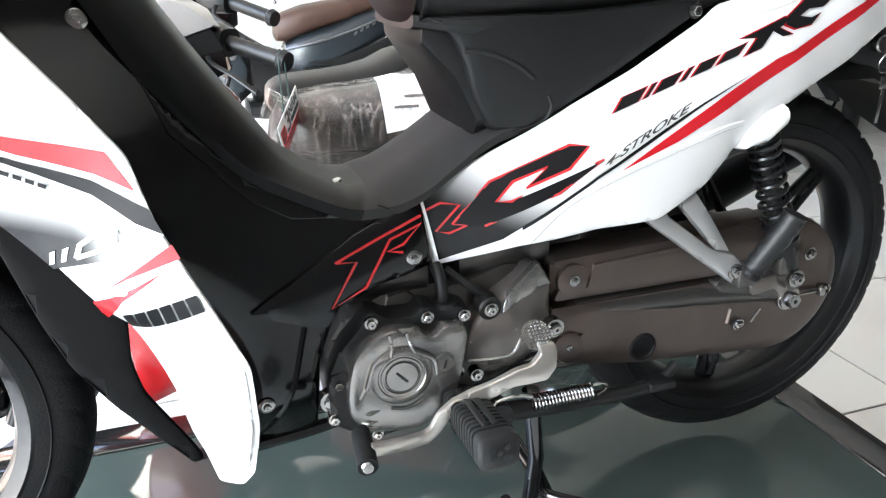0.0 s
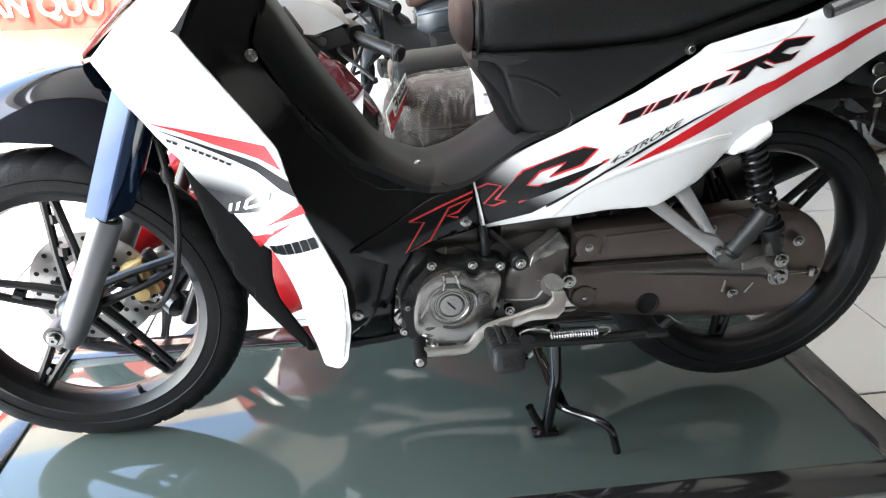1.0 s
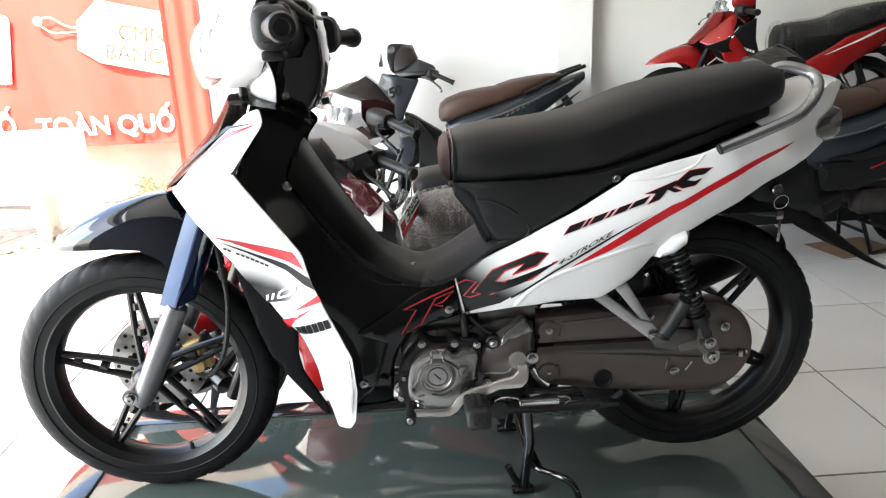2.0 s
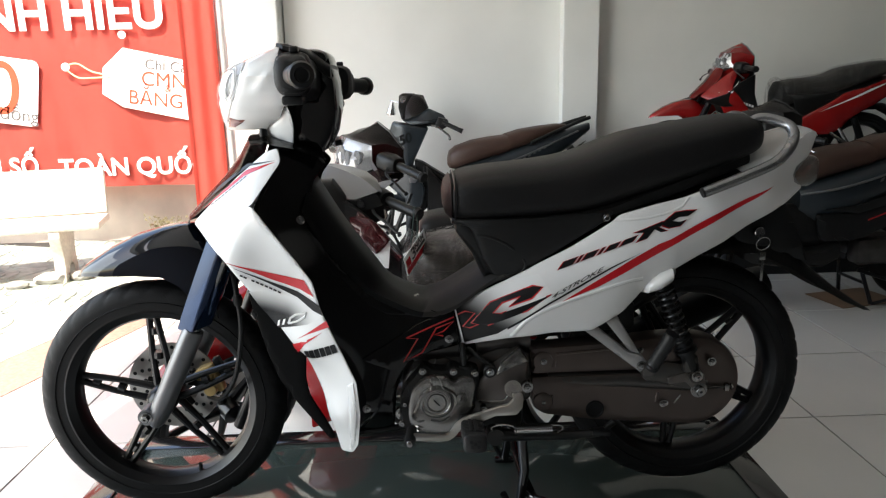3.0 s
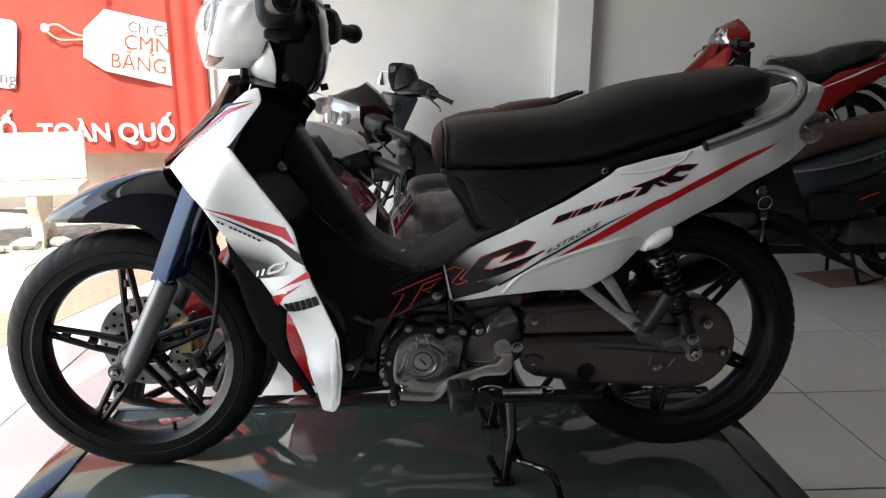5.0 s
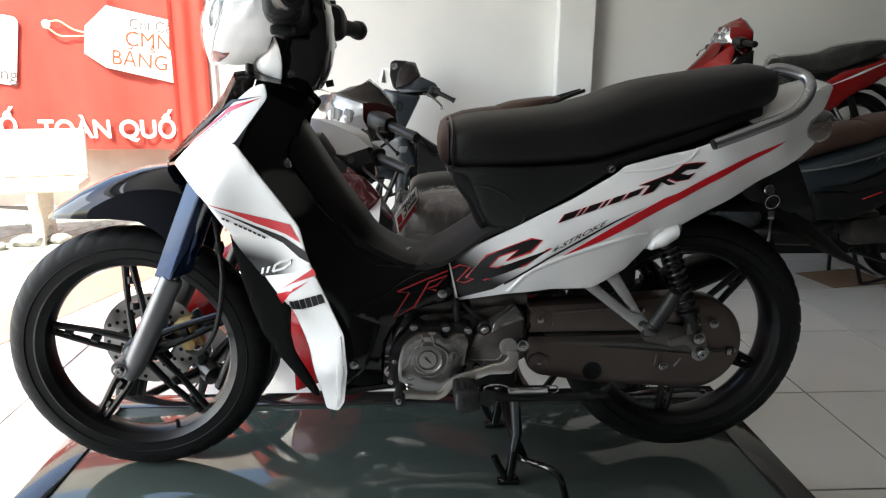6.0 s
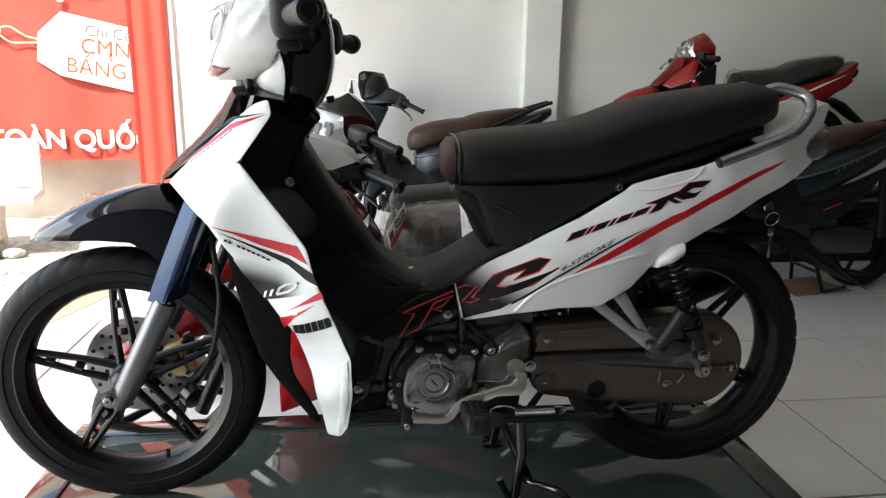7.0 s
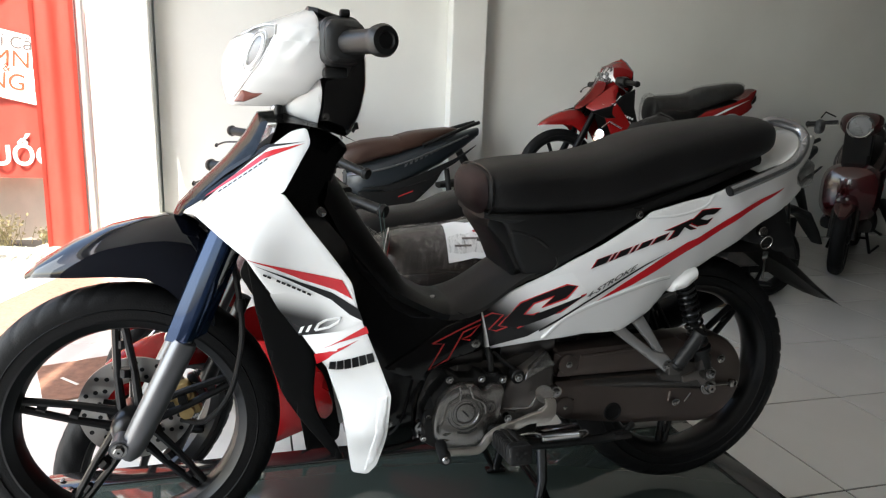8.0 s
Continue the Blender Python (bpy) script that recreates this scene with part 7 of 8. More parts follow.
        tc_ = quick("tail_cowl", body, e, lambda b: plate(b, rounded([(q[0], 0, q[2]) for q in TA], 0.010), ft, 0.006, 0.006, 0.03, side=s))
        quick("cowl_stripe", PLATEW, tc_, lambda b: plate(b, [(0.90, 0, 0.60), (1.20, 0, 0.73), (1.40, 0, 0.80), (1.20, 0, 0.715)], ft, 0.0, 0.0, 0.03, side=s, back=False, raise_=0.0012))
        quick("under_seat_cover", MATTE, e, lambda b: plate(b, rounded([(q[0], 0, q[1]) for q in U], 0.014), s * 0.11, 0.006, 0.008, 0.03, side=s))
        quick("shock_absorber", REDP if body is REDP else RIM, e, lambda b: sweep(b, [(1.13, s * 0.12, 0.56), (1.19, s * 0.12, 0.42), (1.23, s * 0.12, 0.33)], [0.02, 0.024, 0.014], 10))
        quick("footrest_hanger", ALLOY, e, lambda b: (sweep(b, [(1.03, s * 0.13, 0.50), (1.09, s * 0.165, 0.39)], 0.011, 8), sweep(b, [(0.968, s * 0.13, 0.478), (1.09, s * 0.165, 0.39)], 0.011, 8)))
    quick("nose_cover", body, e, nose, angle=30)
    quick("tunnel_cover", MATTE, e, ledge, angle=60)
    sb = quick("seat", seat_mat, e, lambda b: loft(b, [(x, 0, zc, w, h) for x, zc, h, w in SEAT], 28, 2.9), angle=60)
    quick("body_core", MATTE, e, lambda b: loft(b, [(0.70, 0, 0.48, 0.07, 0.05), (0.85, 0, 0.58, 0.09, 0.11), (1.02, 0, 0.63, 0.10, 0.10), (1.2, 0, 0.70, 0.095, 0.07), (1.36, 0, 0.77, 0.08, 0.05), (1.44, 0, 0.79, 0.06, 0.03)], 20, 3))
    quick("tail_lamp", DREDP, e, lambda b: loft(b, [(1.425, 0, 0.785, 0.080, 0.03), (1.47, 0, 0.80, 0.06, 0.036), (1.495, 0, 0.81, 0.046, 0.026)], 16, 4.0))
    quick("tail_top", body, e, tail_top)
    quick("engine", ALLOYD, e, lambda b: (plate(b, rounded([(0.566, 0, 0.245), (0.60, 0, 0.372), (0.74, 0, 0.395), (0.86, 0, 0.40), (0.865, 0, 0.29), (0.70, 0, 0.225), (0.60, 0, 0.222)], 0.012), -0.12, 0.24, 0.012, 0.04), lathe(b, [(0.065, 0.0), (0.06, -0.025), (0.03, -0.03), (1e-4, -0.03)], (0.65, -0.12, 0.313), 32)))
    quick("chain_guard", MATTE, e, lambda b: plate(b, rounded([(0.86, 0, 0.41), (1.2, 0, 0.38), (1.28, 0, 0.34), (1.26, 0, 0.30), (0.87, 0, 0.34)], 0.02), -0.10, 0.03, 0.008, 0.04))
    quick("muffler", MATTE, e, lambda b: sweep(b, spline([(0.60, 0.10, 0.20), (0.95, 0.13, 0.235), (1.15, 0.135, 0.30), (1.50, 0.14, 0.42)], 5), [0.014] * 6 + [0.03, 0.038] + [0.043] * 8, 14))
    quick("rear_mudguard", MATTE, e, mudg)
    quick("side_stand", RIM, e, lambda b: (sweep(b, [(0.80, -0.10, 0.24), (0.86, -0.20, 0.02)], 0.010, 8), box(b, (0.865, -0.205, 0.006), (0.05, 0.03, 0.010), 0.003)))
    quick("centre_stand", RIM, e, lambda b: (sweep(b, [(0.84, -0.10, 0.23), (0.84, -0.13, 0.01)], 0.011, 8), sweep(b, [(0.84, 0.10, 0.23), (0.84, 0.13, 0.01)], 0.011, 8), sweep(b, [(0.84, -0.12, 0.09), (0.84, 0.12, 0.09)], 0.009, 8)))
    if wrapped:
        def wrap(b):
            loft(b, [(0.628, 0, 0.69, 0.05, 0.04), (0.634, 0, 0.70, 0.085, 0.075), (0.655, 0, 0.715, 0.112, 0.102)] + [(x, 0, zc - 0.025 * max(0, 1 - (x - 0.67) / 0.3), w + 0.007, h + 0.007 + 0.025 * max(0, 1 - (x - 0.67) / 0.3)) for x, zc, h, w in SEAT[2:]], 48, 2.7)
            bmesh.ops.subdivide_edges(b, edges=list(b.edges), cuts=2, use_grid_fill=True)
            for v in b.verts:
                p = v.co
                c = math.sin(p.x * 150 + 9 * noise.noise(p * 14) + p.z * 60) * 0.5 + 0.9 * noise.noise(p * 38) + 0.5 * noise.noise(p * 90)
                n = Vector((0, p.y, (p.z - 0.78) * 2)).normalized()
                v.co = p + n * (0.0035 * c + 0.004)
        quick("seat_nose", seat_mat, e, lambda b: loft(b, [(0.642, 0, 0.69, 0.04, 0.03), (0.650, 0, 0.70, 0.07, 0.06), (0.67, 0, 0.710, 0.095, 0.084), (0.72, 0, 0.718, 0.106, 0.08), (0.82, 0, 0.730, 0.11, 0.06)], 24, 2.7))
        wr = quick("plastic_wrap", film, e, wrap, "crinkled clear plastic wrap", angle=70)
        wr.visible_shadow = False
        if film is WRAP:
            quick("paper_label", PLATEW, e, lambda b: sheet(b, [[(0.865 + 0.038 * i, -0.045 - 0.026 * j, 0.838 + 0.004 * math.sin(i * 2.1 + j) - 0.0055 * j * j + 0.003 * i) for j in range(5)] for i in range(5)], 0.0015, False))
        for i, (w, m_) in (enumerate(((0.045, RED), (0.06, PRINTG), (0.05, PRINTG))) if film is WRAP else ()):
            quick("label_print", m_, e, lambda b: box(b, (0.97 - 0.03 * i, -0.100 - 0.018 * i, 0.827 - 0.017 * i), (w, 0.006, 0.0016), 0.0, Matrix.Rotation(radians(38), 3, 'X')))
    e.matrix_world = fin
    bpy.context.view_layer.update()
    return e

WRAPPED = underbone((-0.07, 0.65, FLOOR), "red and black motorcycle with its seat still in plastic wrap", REDS, REDP, REDP, SILVER, 46, 1.0, True, 1.05, guard=round_fender, outline=WIDE_SHIELD, bars_=("wing", (0.367, 0.83), 46, SILVER, MATTE, 0.0, 0.0, 0.962, 1.0, True, 6.5))
underbone((-0.06, 1.30, FLOOR), "dark red motorcycle with a bare black seat and smoked windscreen", DREDP, DREDP, REDP, DREDP, 42, guard=round_fender, bars_=("screen", (0.399, 1.294), 42, SCREEN, DREDP, 0.0, 0.0, 1.035, 0.66, True, 9.0))
underbone((2.40, 3.30, 0.10), "bright red motorcycle with plastic over its seat on a raised block", REDS, REDS, REDS, REDS, 0, 1.09, True, 1.09, stripes=True, bars_=("screen", (2.80, 3.30), 0, REDS, REDS, 0.38, 0.0, 0.995, 0.60), film=WRAPD)
quick("column_panel", MATTE, WRAPPED, lambda b: plate(b, rounded([(0.36, 0, 0.655), (0.44, 0, 0.60), (0.55, 0, 0.46), (0.60, 0, 0.36), (0.50, 0, 0.33), (0.40, 0, 0.45), (0.34, 0, 0.58)], 0.02), 0.60, 0.10, 0.01, 0.03), "dark steering column panel")
quick("panel_edge", DREDP, WRAPPED, lambda b: sweep(b, spline([(0.40, 0.615, 0.612), (0.45, 0.60, 0.575), (0.51, 0.60, 0.50), (0.555, 0.60, 0.448)], 5), 0.011, 10, flat=0.6, up=(0, 1, 0)))
quick("column_side", DREDP, WRAPPED, lambda b: plate(b, rounded([(0.390, 0, 0.592), (0.4718, 0, 0.584), (0.5287, 0, 0.519), (0.5158, 0, 0.4977), (0.4815, 0, 0.4635), (0.430, 0, 0.515)], 0.015), lambda x, z: 0.585 - 0.25 * (x - 0.45), 0.02, 0.010, 0.03), "dark red side of the steering column")
quick("paper_tag", PLATEW, WRAPPED, lambda b: box(b, (0.495, 0.585, 0.470), (0.056, 0.002, 0.090), 0.0, Matrix.Rotation(radians(6), 3, 'Y')), "blank white paper tag")
plinth = slab("plinth", rect(2.0, 2.95, 4.3, 3.7), FLOOR + 0.001, 0.098, MATTE, "dark low plinth under a parked motorcycle", "plinth", kind="structure")

# price card on the wrapped motorcycle's grip
card = thing("price_card", (0.60, 0.40, 0.50), "white and red price card hanging by a dark cord", "price card")
CA, CU, CV = Vector((0.572, 0.362, 0.508)), Vector((0.060, 0.236, 0.036)), Vector((0.010, 0.018, -0.056))
def oncard(name, m_, u0, u1, v0, v1, lift=0.0):
    """A patch of the card: u along it, v down it."""
    n = CU.cross(CV).normalized() * -1
    bm = bmesh.new()
    vs = [bm.verts.new(CA + CU * u + CV * v + n * (lift + d)) for d in (0.0, 0.0012) for u, v in ((u0, v0), (u1, v0), (u1, v1), (u0, v1))]
    for q in ((0, 1, 2, 3), (7, 6, 5, 4), (0, 4, 5, 1), (1, 5, 6, 2), (2, 6, 7, 3), (3, 7, 4, 0)):
        bm.faces.new([vs[i] for i in q])
    return part(name, bm, m_, card)
oncard("card", PLATEW, 0, 1, 0, 1)
for lift in (0.0014, -0.0014):
    oncard("red_band", RED, 0.02, 0.98, 0.70, 0.98, lift)
    oncard("red_emblem", RED, 0.04, 0.22, 0.25, 0.66, lift)
    oncard("print_bar", INK, 0.50, 0.92, 0.44, 0.58, lift)
cx, cy = CU.normalized(), -CV.normalized()
cn = cx.cross(cy).normalized()
for words, size, u, v in (("3", 0.050, 0.27, 0.64), ("NĂM", 0.022, 0.47, 0.36)):
    at = CA + CU * u + CV * v
    text_mesh(words, size, Matrix(((cx.x, cy.x, cn.x, at.x), (cx.y, cy.y, cn.y, at.y), (cx.z, cy.z, cn.z, at.z), (0, 0, 0, 1))) @ Matrix.Diagonal((2.2, 1, 1, 1)) @ Matrix.Translation((0, 0, 0.0016)), "lettering", card, INK, bold=0.001)
quick("cord", mat("dark_green_cord", (0.015, 0.035, 0.028), 0.7), card, lambda b: sweep(b, spline([(0.592, 0.44, 0.518), (0.600, 0.55, 0.57), (0.606, 0.592, 0.612), (0.614, 0.588, 0.60), (0.612, 0.53, 0.53)], 5), 0.0016, 5))

def angular_front(e, fin):
    """The faceted cowl, column and tall leg shield of the scooter against the back wall."""
    inv = fin.inverted()
    def panel(name, m_, outline, y, thick, r=0.012, edge=0.008, label=""):
        def g(b):
            plate(b, rounded([(q[0], 0, q[1]) for q in outline], r), y, thick, edge, 0.03)
            b.transform(inv)
        return quick(name, m_, e, g, label)
    def tube(name, m_, run, r, parent=e):
        def g(b):
            sweep(b, run, r, 12)
            b.transform(inv)
        return quick(name, m_, parent, g)
    panel("stem_cover", SLATE, [(0.435, 0.735), (0.706, 0.687), (0.590, 0.448), (0.559, 0.347), (0.40, 0.27), (0.30, 0.33), (0.37, 0.537)], lambda x, z: 3.60 + 0.35 * max(0.0, 0.52 - x), 0.15, 0.02, 0.02)
    panel("leg_shield", SLATE, [(0.380, 0.270), (0.46, 0.385), (0.590, 0.405), (0.6665, 0.2243), (0.6392, 0.1105), (0.5494, 0.0061), (0.5335, -0.1315), (0.510, -0.13), (0.515, 0.0898), (0.465, 0.1934)], lambda x, z: 3.58 + 0.30 * max(0.0, 0.56 - x), 0.16, 0.02, 0.012)
    panel("inner_panel", MATTE, [(0.59, 0.4527), (0.6515, 0.4325), (0.8688, 0.2932), (0.8797, 0.2267), (0.6918, 0.0905), (0.56, -0.02), (0.60, 0.25)], 3.645, 0.10, 0.02, 0.015)
    panel("panel_trim", TRIM, [(0.655, 0.405), (0.82, 0.300), (0.83, 0.285), (0.70, 0.340), (0.672, 0.20), (0.660, 0.26)], 3.635, 0.02, 0.006, 0.004)
    panel("gold_line", GOLD, [(0.760, 0.183), (0.845, 0.210), (0.845, 0.202), (0.765, 0.173)], 3.638, 0.01, 0.002, 0.001)
    panel("emblem", SILVER, [(0.5444, 0.3130), (0.558, 0.328), (0.6097, 0.3300), (0.6032, 0.295), (0.590, 0.284), (0.5521, 0.285)], 3.572, 0.012, 0.005, 0.002, "small silver emblem")
    panel("cowl_back", MATTE, [(0.50, 0.75), (0.50, 0.90), (0.53, 0.925), (0.66, 0.905), (0.70, 0.82), (0.80, 0.77), (0.82, 0.73), (0.78, 0.69), (0.57, 0.69)], 3.68, 0.12, 0.02, 0.015)
    panel("screen", SCREEN, [(0.5215, 0.7425), (0.5368, 0.8504), (0.5977, 0.9323), (0.6697, 0.9212), (0.7077, 0.828), (0.6126, 0.7725)], lambda x, z: 3.585 + 0.45 * max(0.0, z - 0.76) + 0.3 * abs(x - 0.61), 0.006, 0.006, 0.003, "smoked brown screen")
    panel("screen_rim", INK, [(0.4834, 0.83), (0.4886, 0.922), (0.517, 0.9378), (0.610, 0.9345), (0.5423, 0.855), (0.524, 0.7472), (0.505, 0.75)], lambda x, z: 3.605 + 0.45 * max(0.0, z - 0.76), 0.05, 0.01, 0.006)
    panel("lamp_glass", LENS, [(0.495, 0.875), (0.500, 0.912), (0.535, 0.920), (0.545, 0.890), (0.520, 0.868)], lambda x, z: 3.598 + 0.45 * max(0.0, z - 0.76), 0.004, 0.006, 0.002)
    panel("cowl", SLATE, [(0.5185, 0.7405), (0.6126, 0.7700), (0.7065, 0.8250), (0.8165, 0.7752), (0.8368, 0.7362), (0.80, 0.700), (0.7525, 0.726), (0.5721, 0.7076)], lambda x, z: 3.572 + 0.55 * max(0.0, z - 0.73) + 0.25 * abs(x - 0.70), 0.06, 0.010, 0.006)
    panel("cowl_crease", INK, [(0.545, 0.742), (0.70, 0.745), (0.80, 0.752), (0.70, 0.735)], lambda x, z: 3.568 + 0.55 * max(0.0, z - 0.73) + 0.25 * abs(x - 0.70), 0.02, 0.002, 0.001)
    panel("switch_housing", MATTE, [(0.775, 0.765), (0.845, 0.745), (0.850, 0.700), (0.800, 0.672), (0.745, 0.690), (0.76, 0.73)], 3.53, 0.08, 0.012, 0.012)
    g0, g1 = Vector((0.80, 3.50, 0.730)), Vector((0.930, 3.47, 0.668))
    tube("grip", MATTE, [g0 + (g1 - g0) * (k / 14) for k in range(15)], [0.0155 + 0.001 * (k % 2) for k in range(15)])
    tube("end_weight", INK, [g1, g1 + (g1 - g0).normalized() * 0.015], 0.019)
    tube("lever", STEEL, spline([(0.72, 3.50, 0.706), (0.760, 3.50, 0.700), (0.799, 3.50, 0.672), (0.8447, 3.50, 0.6316), (0.8528, 3.50, 0.6083)], 4), 0.0075)
    tube("lever_ball", STEEL, [(0.849, 3.50, 0.618), (0.8528, 3.50, 0.6083), (0.856, 3.50, 0.598)], [0.006, 0.011, 0.006])
    mir = tube("mirror", CHROME, [(0.420, 3.85, 0.775), (0.421, 3.85, 0.79), (0.428, 3.85, 0.84), (0.432, 3.85, 0.870)], [0.036, 0.038, 0.022, 0.012])
    tube("mirror_stalk", CHROME, [(0.432, 3.85, 0.862), (0.418, 3.85, 0.882), (0.490, 3.78, 0.868)], 0.0065, mir)
    text_mesh("150", 0.098, inv @ Matrix.Translation((0.440, 3.597, 0.545)) @ Matrix.Rotation(radians(90), 4, 'X') @ Matrix.Rotation(radians(18), 4, 'Z'), "lettering", e, INK, 0.2, bold=0.003)

def scooter(at, rz, label, body, seat_mat, steer=28, round_lamp=False, group="parked scooters", bars_=(), size=1.0, front=None):
    """A parked scooter: front axle at its origin, seat and tail along +x."""
    e = thing("scooter", (0, 0, 0), label, "scooter", group)
    st = []
    st.append(wheel(e, (0, 0, 0.25), 0.25, 0.045, "front_wheel", 5, 10))
    wheel(e, (1.28, 0, 0.25), 0.25, 0.05, "rear_wheel", 5, 30)
    st.append(quick("front_mudguard", body, e, lambda b: loft(b, [(-0.20, 0, 0.42, 0.02, 0.01), (-0.12, 0, 0.47, 0.06, 0.03), (0.0, 0, 0.49, 0.075, 0.045), (0.12, 0, 0.44, 0.075, 0.05), (0.18, 0, 0.38, 0.05, 0.03)], 20, 2.6)))
    for s in (-1, 1):
        st.append(quick("fork_leg", RIM, e, lambda b: sweep(b, [(0, s * 0.07, 0.25), (0.13, s * 0.07, 0.55)], 0.018, 10)))
    fin = pose(*at, 0, 0, rz) @ Matrix.Scale(size, 4)
    if front:
        front(e, fin)
    elif bars_:
        head(e, fin, *bars_)
    else:
        st.append(quick("handlebar_cowl", body, e, lambda b: loft(b, [(0.10, 0, 0.98, 0.05, 0.03), (0.13, 0, 1.0, 0.10, 0.06), (0.19, 0, 1.03, 0.13, 0.075), (0.26, 0, 1.04, 0.13, 0.07), (0.31, 0, 1.03, 0.09, 0.04)], 24, 2.8)))
    if round_lamp:
        lp = thing_part("headlamp", (0.10, 0, 1.0), e)
        quick("rim", CHROME, lp, lambda b: lathe(b, [(0.075, 0.0), (0.082, 0.012), (0.075, 0.024), (0.068, 0.02)], (0.11, 0, 1.01), 32, (-1, 0, 0.1), closed=True))
        quick("reflector", LAMPGREY, lp, lambda b: lathe(b, [(0.07, 0.018), (0.05, -0.01), (0.02, -0.03), (1e-4, -0.03)], (0.11, 0, 1.01), 32, (-1, 0, 0.1)))
        quick("bulb_shade", CHROME, lp, lambda b: lathe(b, [(0.022, 0.0), (0.020, 0.014), (0.010, 0.020), (1e-4, 0.021)], (0.125, 0, 1.01), 20, (-1, 0, 0.1)))
        quick("lens", LENS, lp, lambda b: lathe(b, [(0.070, 0.018), (0.055, 0.030), (0.030, 0.037), (1e-4, 0.039)], (0.11, 0, 1.01), 28, (-1, 0, 0.1))).visible_shadow = False
        st.append(lp)
    for s in (() if bars_ or front else (-1, 1)):
        g0, g1 = Vector((0.25, s * 0.15, 1.03)), Vector((0.30, s * 0.34, 1.01))
        st.append(quick("grip", MATTE, e, lambda b: (sweep(b, [g0 + (g1 - g0) * (k / 12) for k in range(13)], [0.017 + 0.001 * (k % 2) for k in range(13)], 12), lathe(b, [(0.02, -0.004), (0.022, 0.004), (0.016, 0.014), (1e-4, 0.015)], g1, 16, g1 - g0))))
        st.append(lever(e, s, g0, g1, STEEL))
    if not front:
        st.append(quick("mirror", MATTE if round_lamp else CHROME, e, lambda b: (sweep(b, [(0.17, 0.16, 1.07), (0.12, 0.22, 1.10), (0.08, 0.24, 1.06)], 0.005, 8), loft(b, [(0.06, 0.24, 0.98, 0.03, 0.03), (0.07, 0.24, 1.0, 0.035, 0.05), (0.085, 0.24, 1.0, 0.03, 0.045)], 14, 2.4))))
    turned(st, (0.2, 0, 0.8), Vector((0.42, 0, 0.9)), steer)
    girth = 0.9 if round_lamp else 1.0
    if not front:
        quick("leg_shield", body, e, lambda b: loft(b, [(0.05, 0, 0.58, 0.08 * girth, 0.10), (0.09, 0, 0.57, 0.18 * girth, 0.17), (0.16, 0, 0.56, 0.21 * girth, 0.20), (0.24, 0, 0.54, 0.19 * girth, 0.22), (0.29, 0, 0.50, 0.15 * girth, 0.20)], 28, 3.0))
        quick("stem_cover", MATTE if round_lamp else body, e, lambda b: plate(b, rounded([(0.10, 0, 1.03), (0.33, 0, 1.03), (0.30, 0, 0.86), (0.26, 0, 0.74), (0.17, 0, 0.72), (0.15, 0, 0.84)], 0.02), -0.085, 0.17, 0.02, 0.04))
    quick("footboard", MATTE, e, lambda b: loft(b, [(0.24, 0, 0.32, 0.16, 0.05), (0.40, 0, 0.30, 0.18, 0.05), (0.62, 0, 0.30, 0.18, 0.06), (0.72, 0, 0.34, 0.16, 0.06)], 20, 4))
    quick("tunnel", MATTE, e, lambda b: loft(b, [(0.28, 0, 0.55, 0.09, 0.18), (0.40, 0, 0.46, 0.09, 0.14), (0.55, 0, 0.46, 0.10, 0.14), (0.66, 0, 0.52, 0.12, 0.18)], 20, 3))
    quick("body", body, e, lambda b: loft(b, [(0.50, 0, 0.62, 0.08, 0.08), (0.58, 0, 0.62, 0.14, 0.13), (0.75, 0, 0.66, 0.17, 0.13), (0.95, 0, 0.74, 0.17, 0.12), (1.20, 0, 0.84, 0.14, 0.10), (1.40, 0, 0.93, 0.09, 0.06), (1.52, 0, 0.99, 0.05, 0.03)], 28, 2.8))
    for s in (-1, 1):
        quick("lower_panel", MATTE, e, lambda b: plate(b, rounded([(0.56, 0, 0.56), (0.74, 0, 0.56), (0.98, 0, 0.63), (1.22, 0, 0.74), (1.15, 0, 0.62), (1.0, 0, 0.48), (0.80, 0, 0.40), (0.60, 0, 0.40)], 0.03), s * 0.165, 0.03, 0.012, 0.05, side=s))
        quick("mark_bar", SILVER, e, lambda b: [plate(b, [(0.90 + 0.04 * k, 0, 0.735 + 0.018 * k), (0.92 + 0.04 * k, 0, 0.744 + 0.018 * k), (0.925 + 0.04 * k, 0, 0.765 + 0.018 * k), (0.905 + 0.04 * k, 0, 0.756 + 0.018 * k)], s * (0.1725 - 0.003 * k), 0.001, 0, 0.1, side=s) for k in range(7)])
        quick("flash", REDLINE, e, lambda b: sweep(b, [(0.86, s * 0.168, 0.52), (0.97, s * 0.168, 0.56)], 0.004, 6))
    for s in (-1, 1):
        quick("body_edge", FORK, e, lambda b: sweep(b, spline([(0.50, s * 0.085, 0.665), (0.60, s * 0.150, 0.690), (0.75, s * 0.172, 0.725), (0.95, s * 0.171, 0.785), (1.20, s * 0.141, 0.880), (1.42, s * 0.085, 0.965)], 4), 0.009, 8, flat=0.7))
        quick("belly_line", MATTE, e, lambda b: plate(b, rounded([(0.60, 0, 0.585), (0.80, 0, 0.610), (1.05, 0, 0.690), (1.30, 0, 0.800), (1.46, 0, 0.900), (1.30, 0, 0.770), (1.08, 0, 0.640), (0.80, 0, 0.560)], 0.006), s * 0.172, 0.02, 0.003, 0.05, side=s))
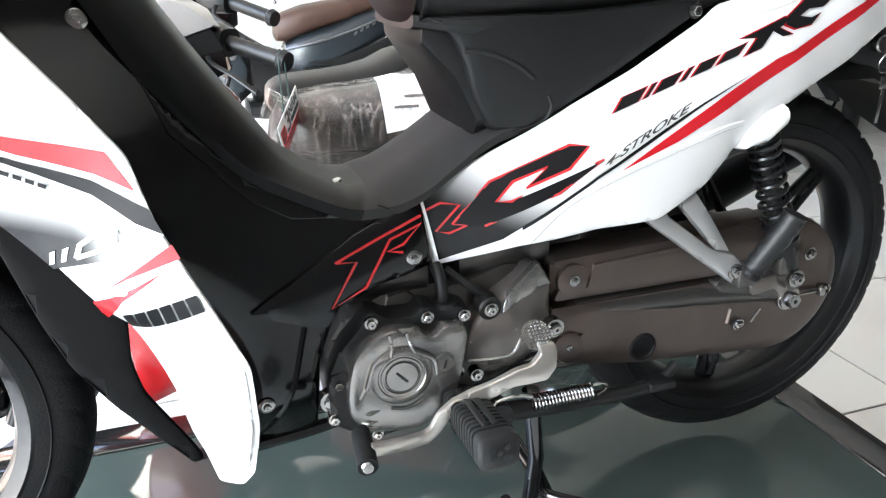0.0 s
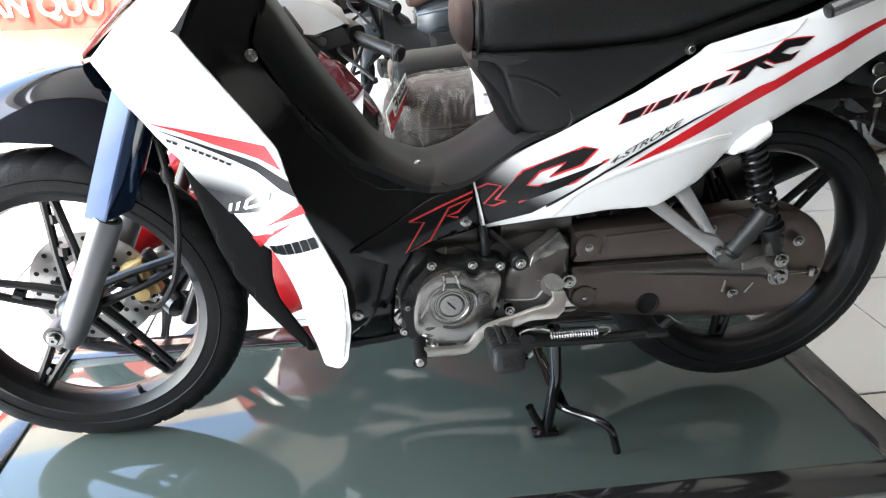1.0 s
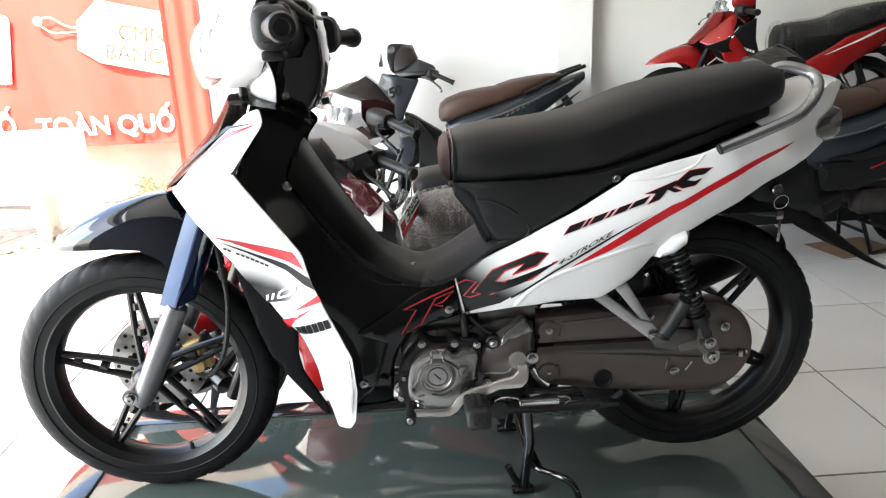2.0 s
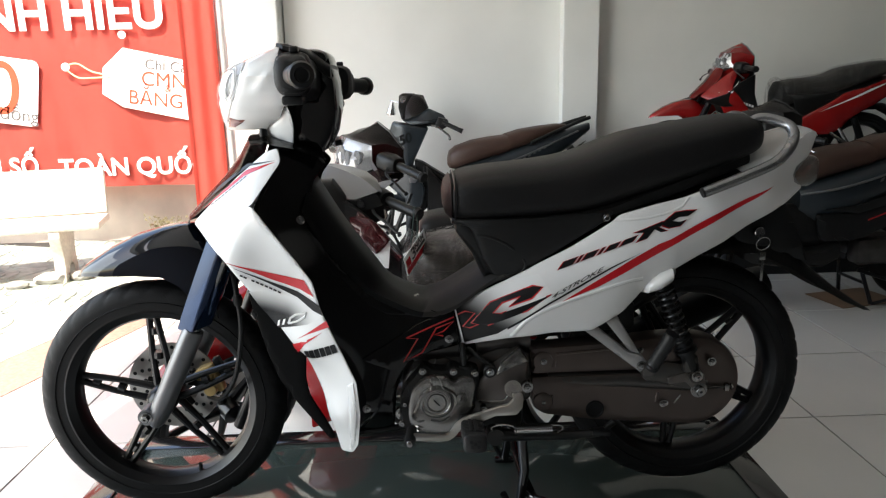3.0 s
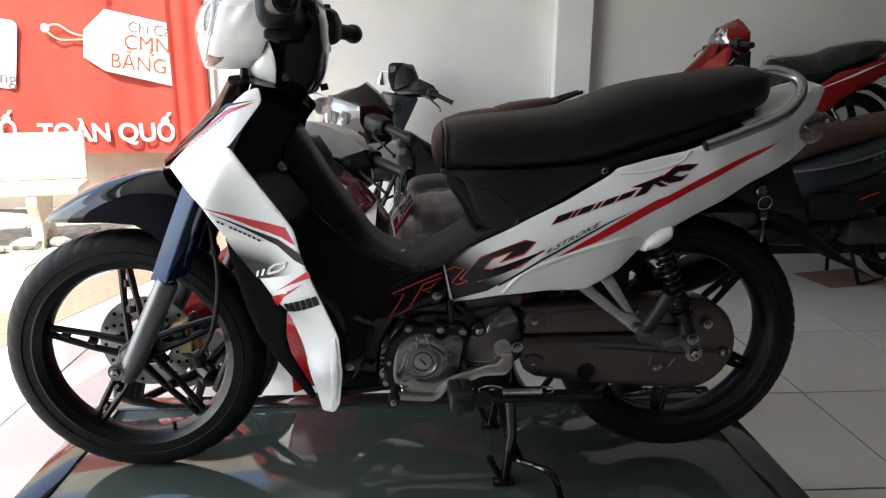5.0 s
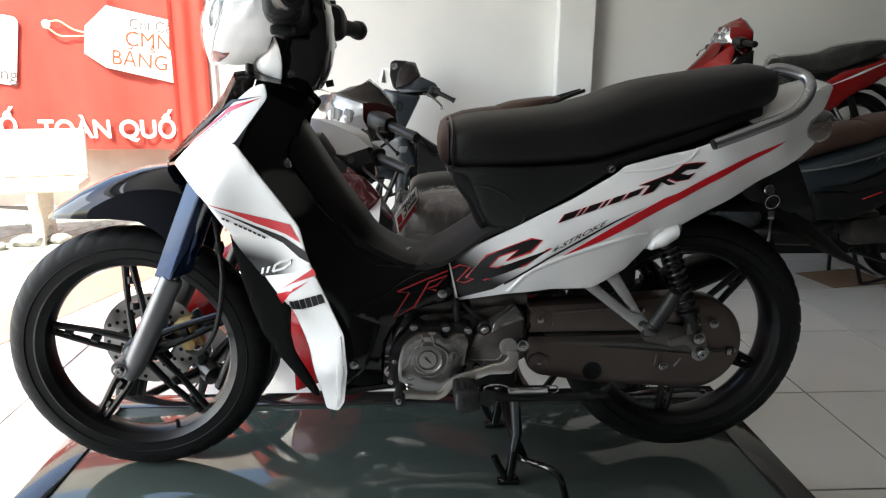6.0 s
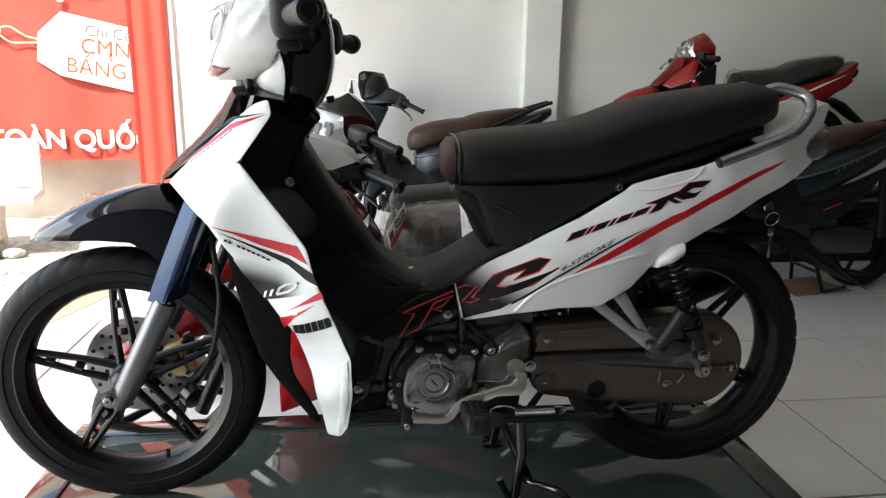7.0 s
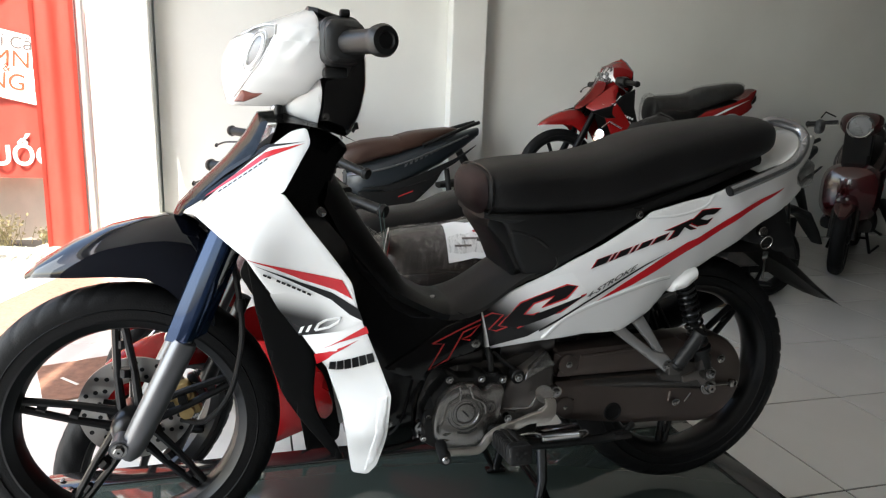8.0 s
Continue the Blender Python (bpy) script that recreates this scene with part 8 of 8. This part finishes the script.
    quick("seat", seat_mat, e, lambda b: loft(b, [(0.44, 0, 0.765, 0.03, 0.03), (0.455, 0, 0.775, 0.085, 0.065), (0.50, 0, 0.79, 0.11, 0.085), (0.62, 0, 0.83, 0.125, 0.085), (0.75, 0, 0.86, 0.13, 0.075), (0.90, 0, 0.885, 0.125, 0.065)], 28, 2.8))
    quick("pillion_seat", seat_mat, e, lambda b: loft(b, [(0.88, 0, 0.89, 0.12, 0.065), (0.98, 0, 0.915, 0.12, 0.07), (1.12, 0, 0.95, 0.105, 0.055), (1.27, 0, 0.985, 0.08, 0.035), (1.34, 0, 1.0, 0.05, 0.015)], 24, 2.8))
    for s in (-1, 1):
        quick("grab_rail", MATTE, e, lambda b: sweep(b, spline([(1.05, s * 0.13, 0.89), (1.25, s * 0.12, 0.97), (1.42, s * 0.07, 1.03), (1.52, s * 0.045, 1.06)], 4), 0.014, 10))
    quick("tail_lamp", DREDP, e, lambda b: loft(b, [(1.40, 0, 0.93, 0.08, 0.03), (1.49, 0, 0.96, 0.05, 0.03), (1.52, 0, 0.98, 0.03, 0.015)], 14, 3))
    quick("engine", ALLOYD, e, lambda b: (box(b, (1.05, -0.08, 0.32), (0.42, 0.12, 0.16), 0.04), box(b, (0.95, 0, 0.36), (0.2, 0.2, 0.16), 0.03)))
    quick("shock_absorber", MATTE, e, lambda b: sweep(b, [(1.24, -0.13, 0.72), (1.30, -0.13, 0.34)], [0.02, 0.026], 10))
    quick("rear_mudguard", MATTE, e, lambda b: loft(b, [(1.22, 0, 0.58, 0.06, 0.02), (1.40, 0, 0.60, 0.08, 0.03), (1.52, 0, 0.56, 0.08, 0.03), (1.62, 0, 0.44, 0.07, 0.02), (1.68, 0, 0.36, 0.05, 0.01)], 16, 3))
    quick("plate_hanger", MATTE, e, lambda b: sweep(b, [(1.38, 0, 0.84), (1.46, 0, 0.72), (1.55, 0, 0.55)], [0.03, 0.035, 0.02], 10))
    quick("muffler", MATTE, e, lambda b: sweep(b, [(0.95, 0.15, 0.24), (1.15, 0.16, 0.28), (1.50, 0.17, 0.40)], [0.03, 0.05, 0.045], 16))
    quick("centre_stand", RIM, e, lambda b: (sweep(b, [(0.90, -0.10, 0.22), (0.95, -0.15, 0.012)], 0.012, 8), sweep(b, [(0.90, 0.10, 0.22), (0.95, 0.15, 0.012)], 0.012, 8), sweep(b, [(0.92, -0.12, 0.13), (0.92, 0.12, 0.13)], 0.010, 8), sweep(b, [(0.95, -0.15, 0.012), (1.0, -0.17, 0.03), (1.06, -0.2, 0.06)], 0.010, 8)))
    quick("side_stand", RIM, e, lambda b: sweep(b, [(0.85, -0.14, 0.22), (1.0, -0.19, 0.17), (1.15, -0.20, 0.14)], [0.012, 0.01, 0.014], 8))
    e.matrix_world = fin
    bpy.context.view_layer.update()
    return e

scooter((0.40, 3.62, FLOOR), 4, "slate-blue scooter with a brown seat against the back wall", SLATE, VINYLB, 30, front=angular_front)
scooter((2.30, 2.35, FLOOR), 2, "dark slate scooter with a brown seat on its centre stand", SLATE, VINYLB, 30, bars_=("screen", (2.62, 2.40), 30, SCREEN, MATTE, 0.0, 0.02, 0.98, 0.85, False))
scooter((4.62, 2.83, FLOOR), 40, "dark red scooter with a round chrome headlamp", DREDP, VINYL, 0, True, size=1.12)
scooter((5.35, 2.45, FLOOR), 56, "black scooter parked among other machines", MATTE, VINYL, 0, True)
cb = thing("cardboard_sheet", (3.24, 2.38, FLOOR), "flat brown cardboard sheet under a scooter stand", "cardboard")
quick("sheet", CARDB, cb, lambda b: box(b, (3.24, 2.38, FLOOR + 0.0045), (0.42, 0.30, 0.004), 0.0, Matrix.Rotation(radians(12), 3, 'Z')))
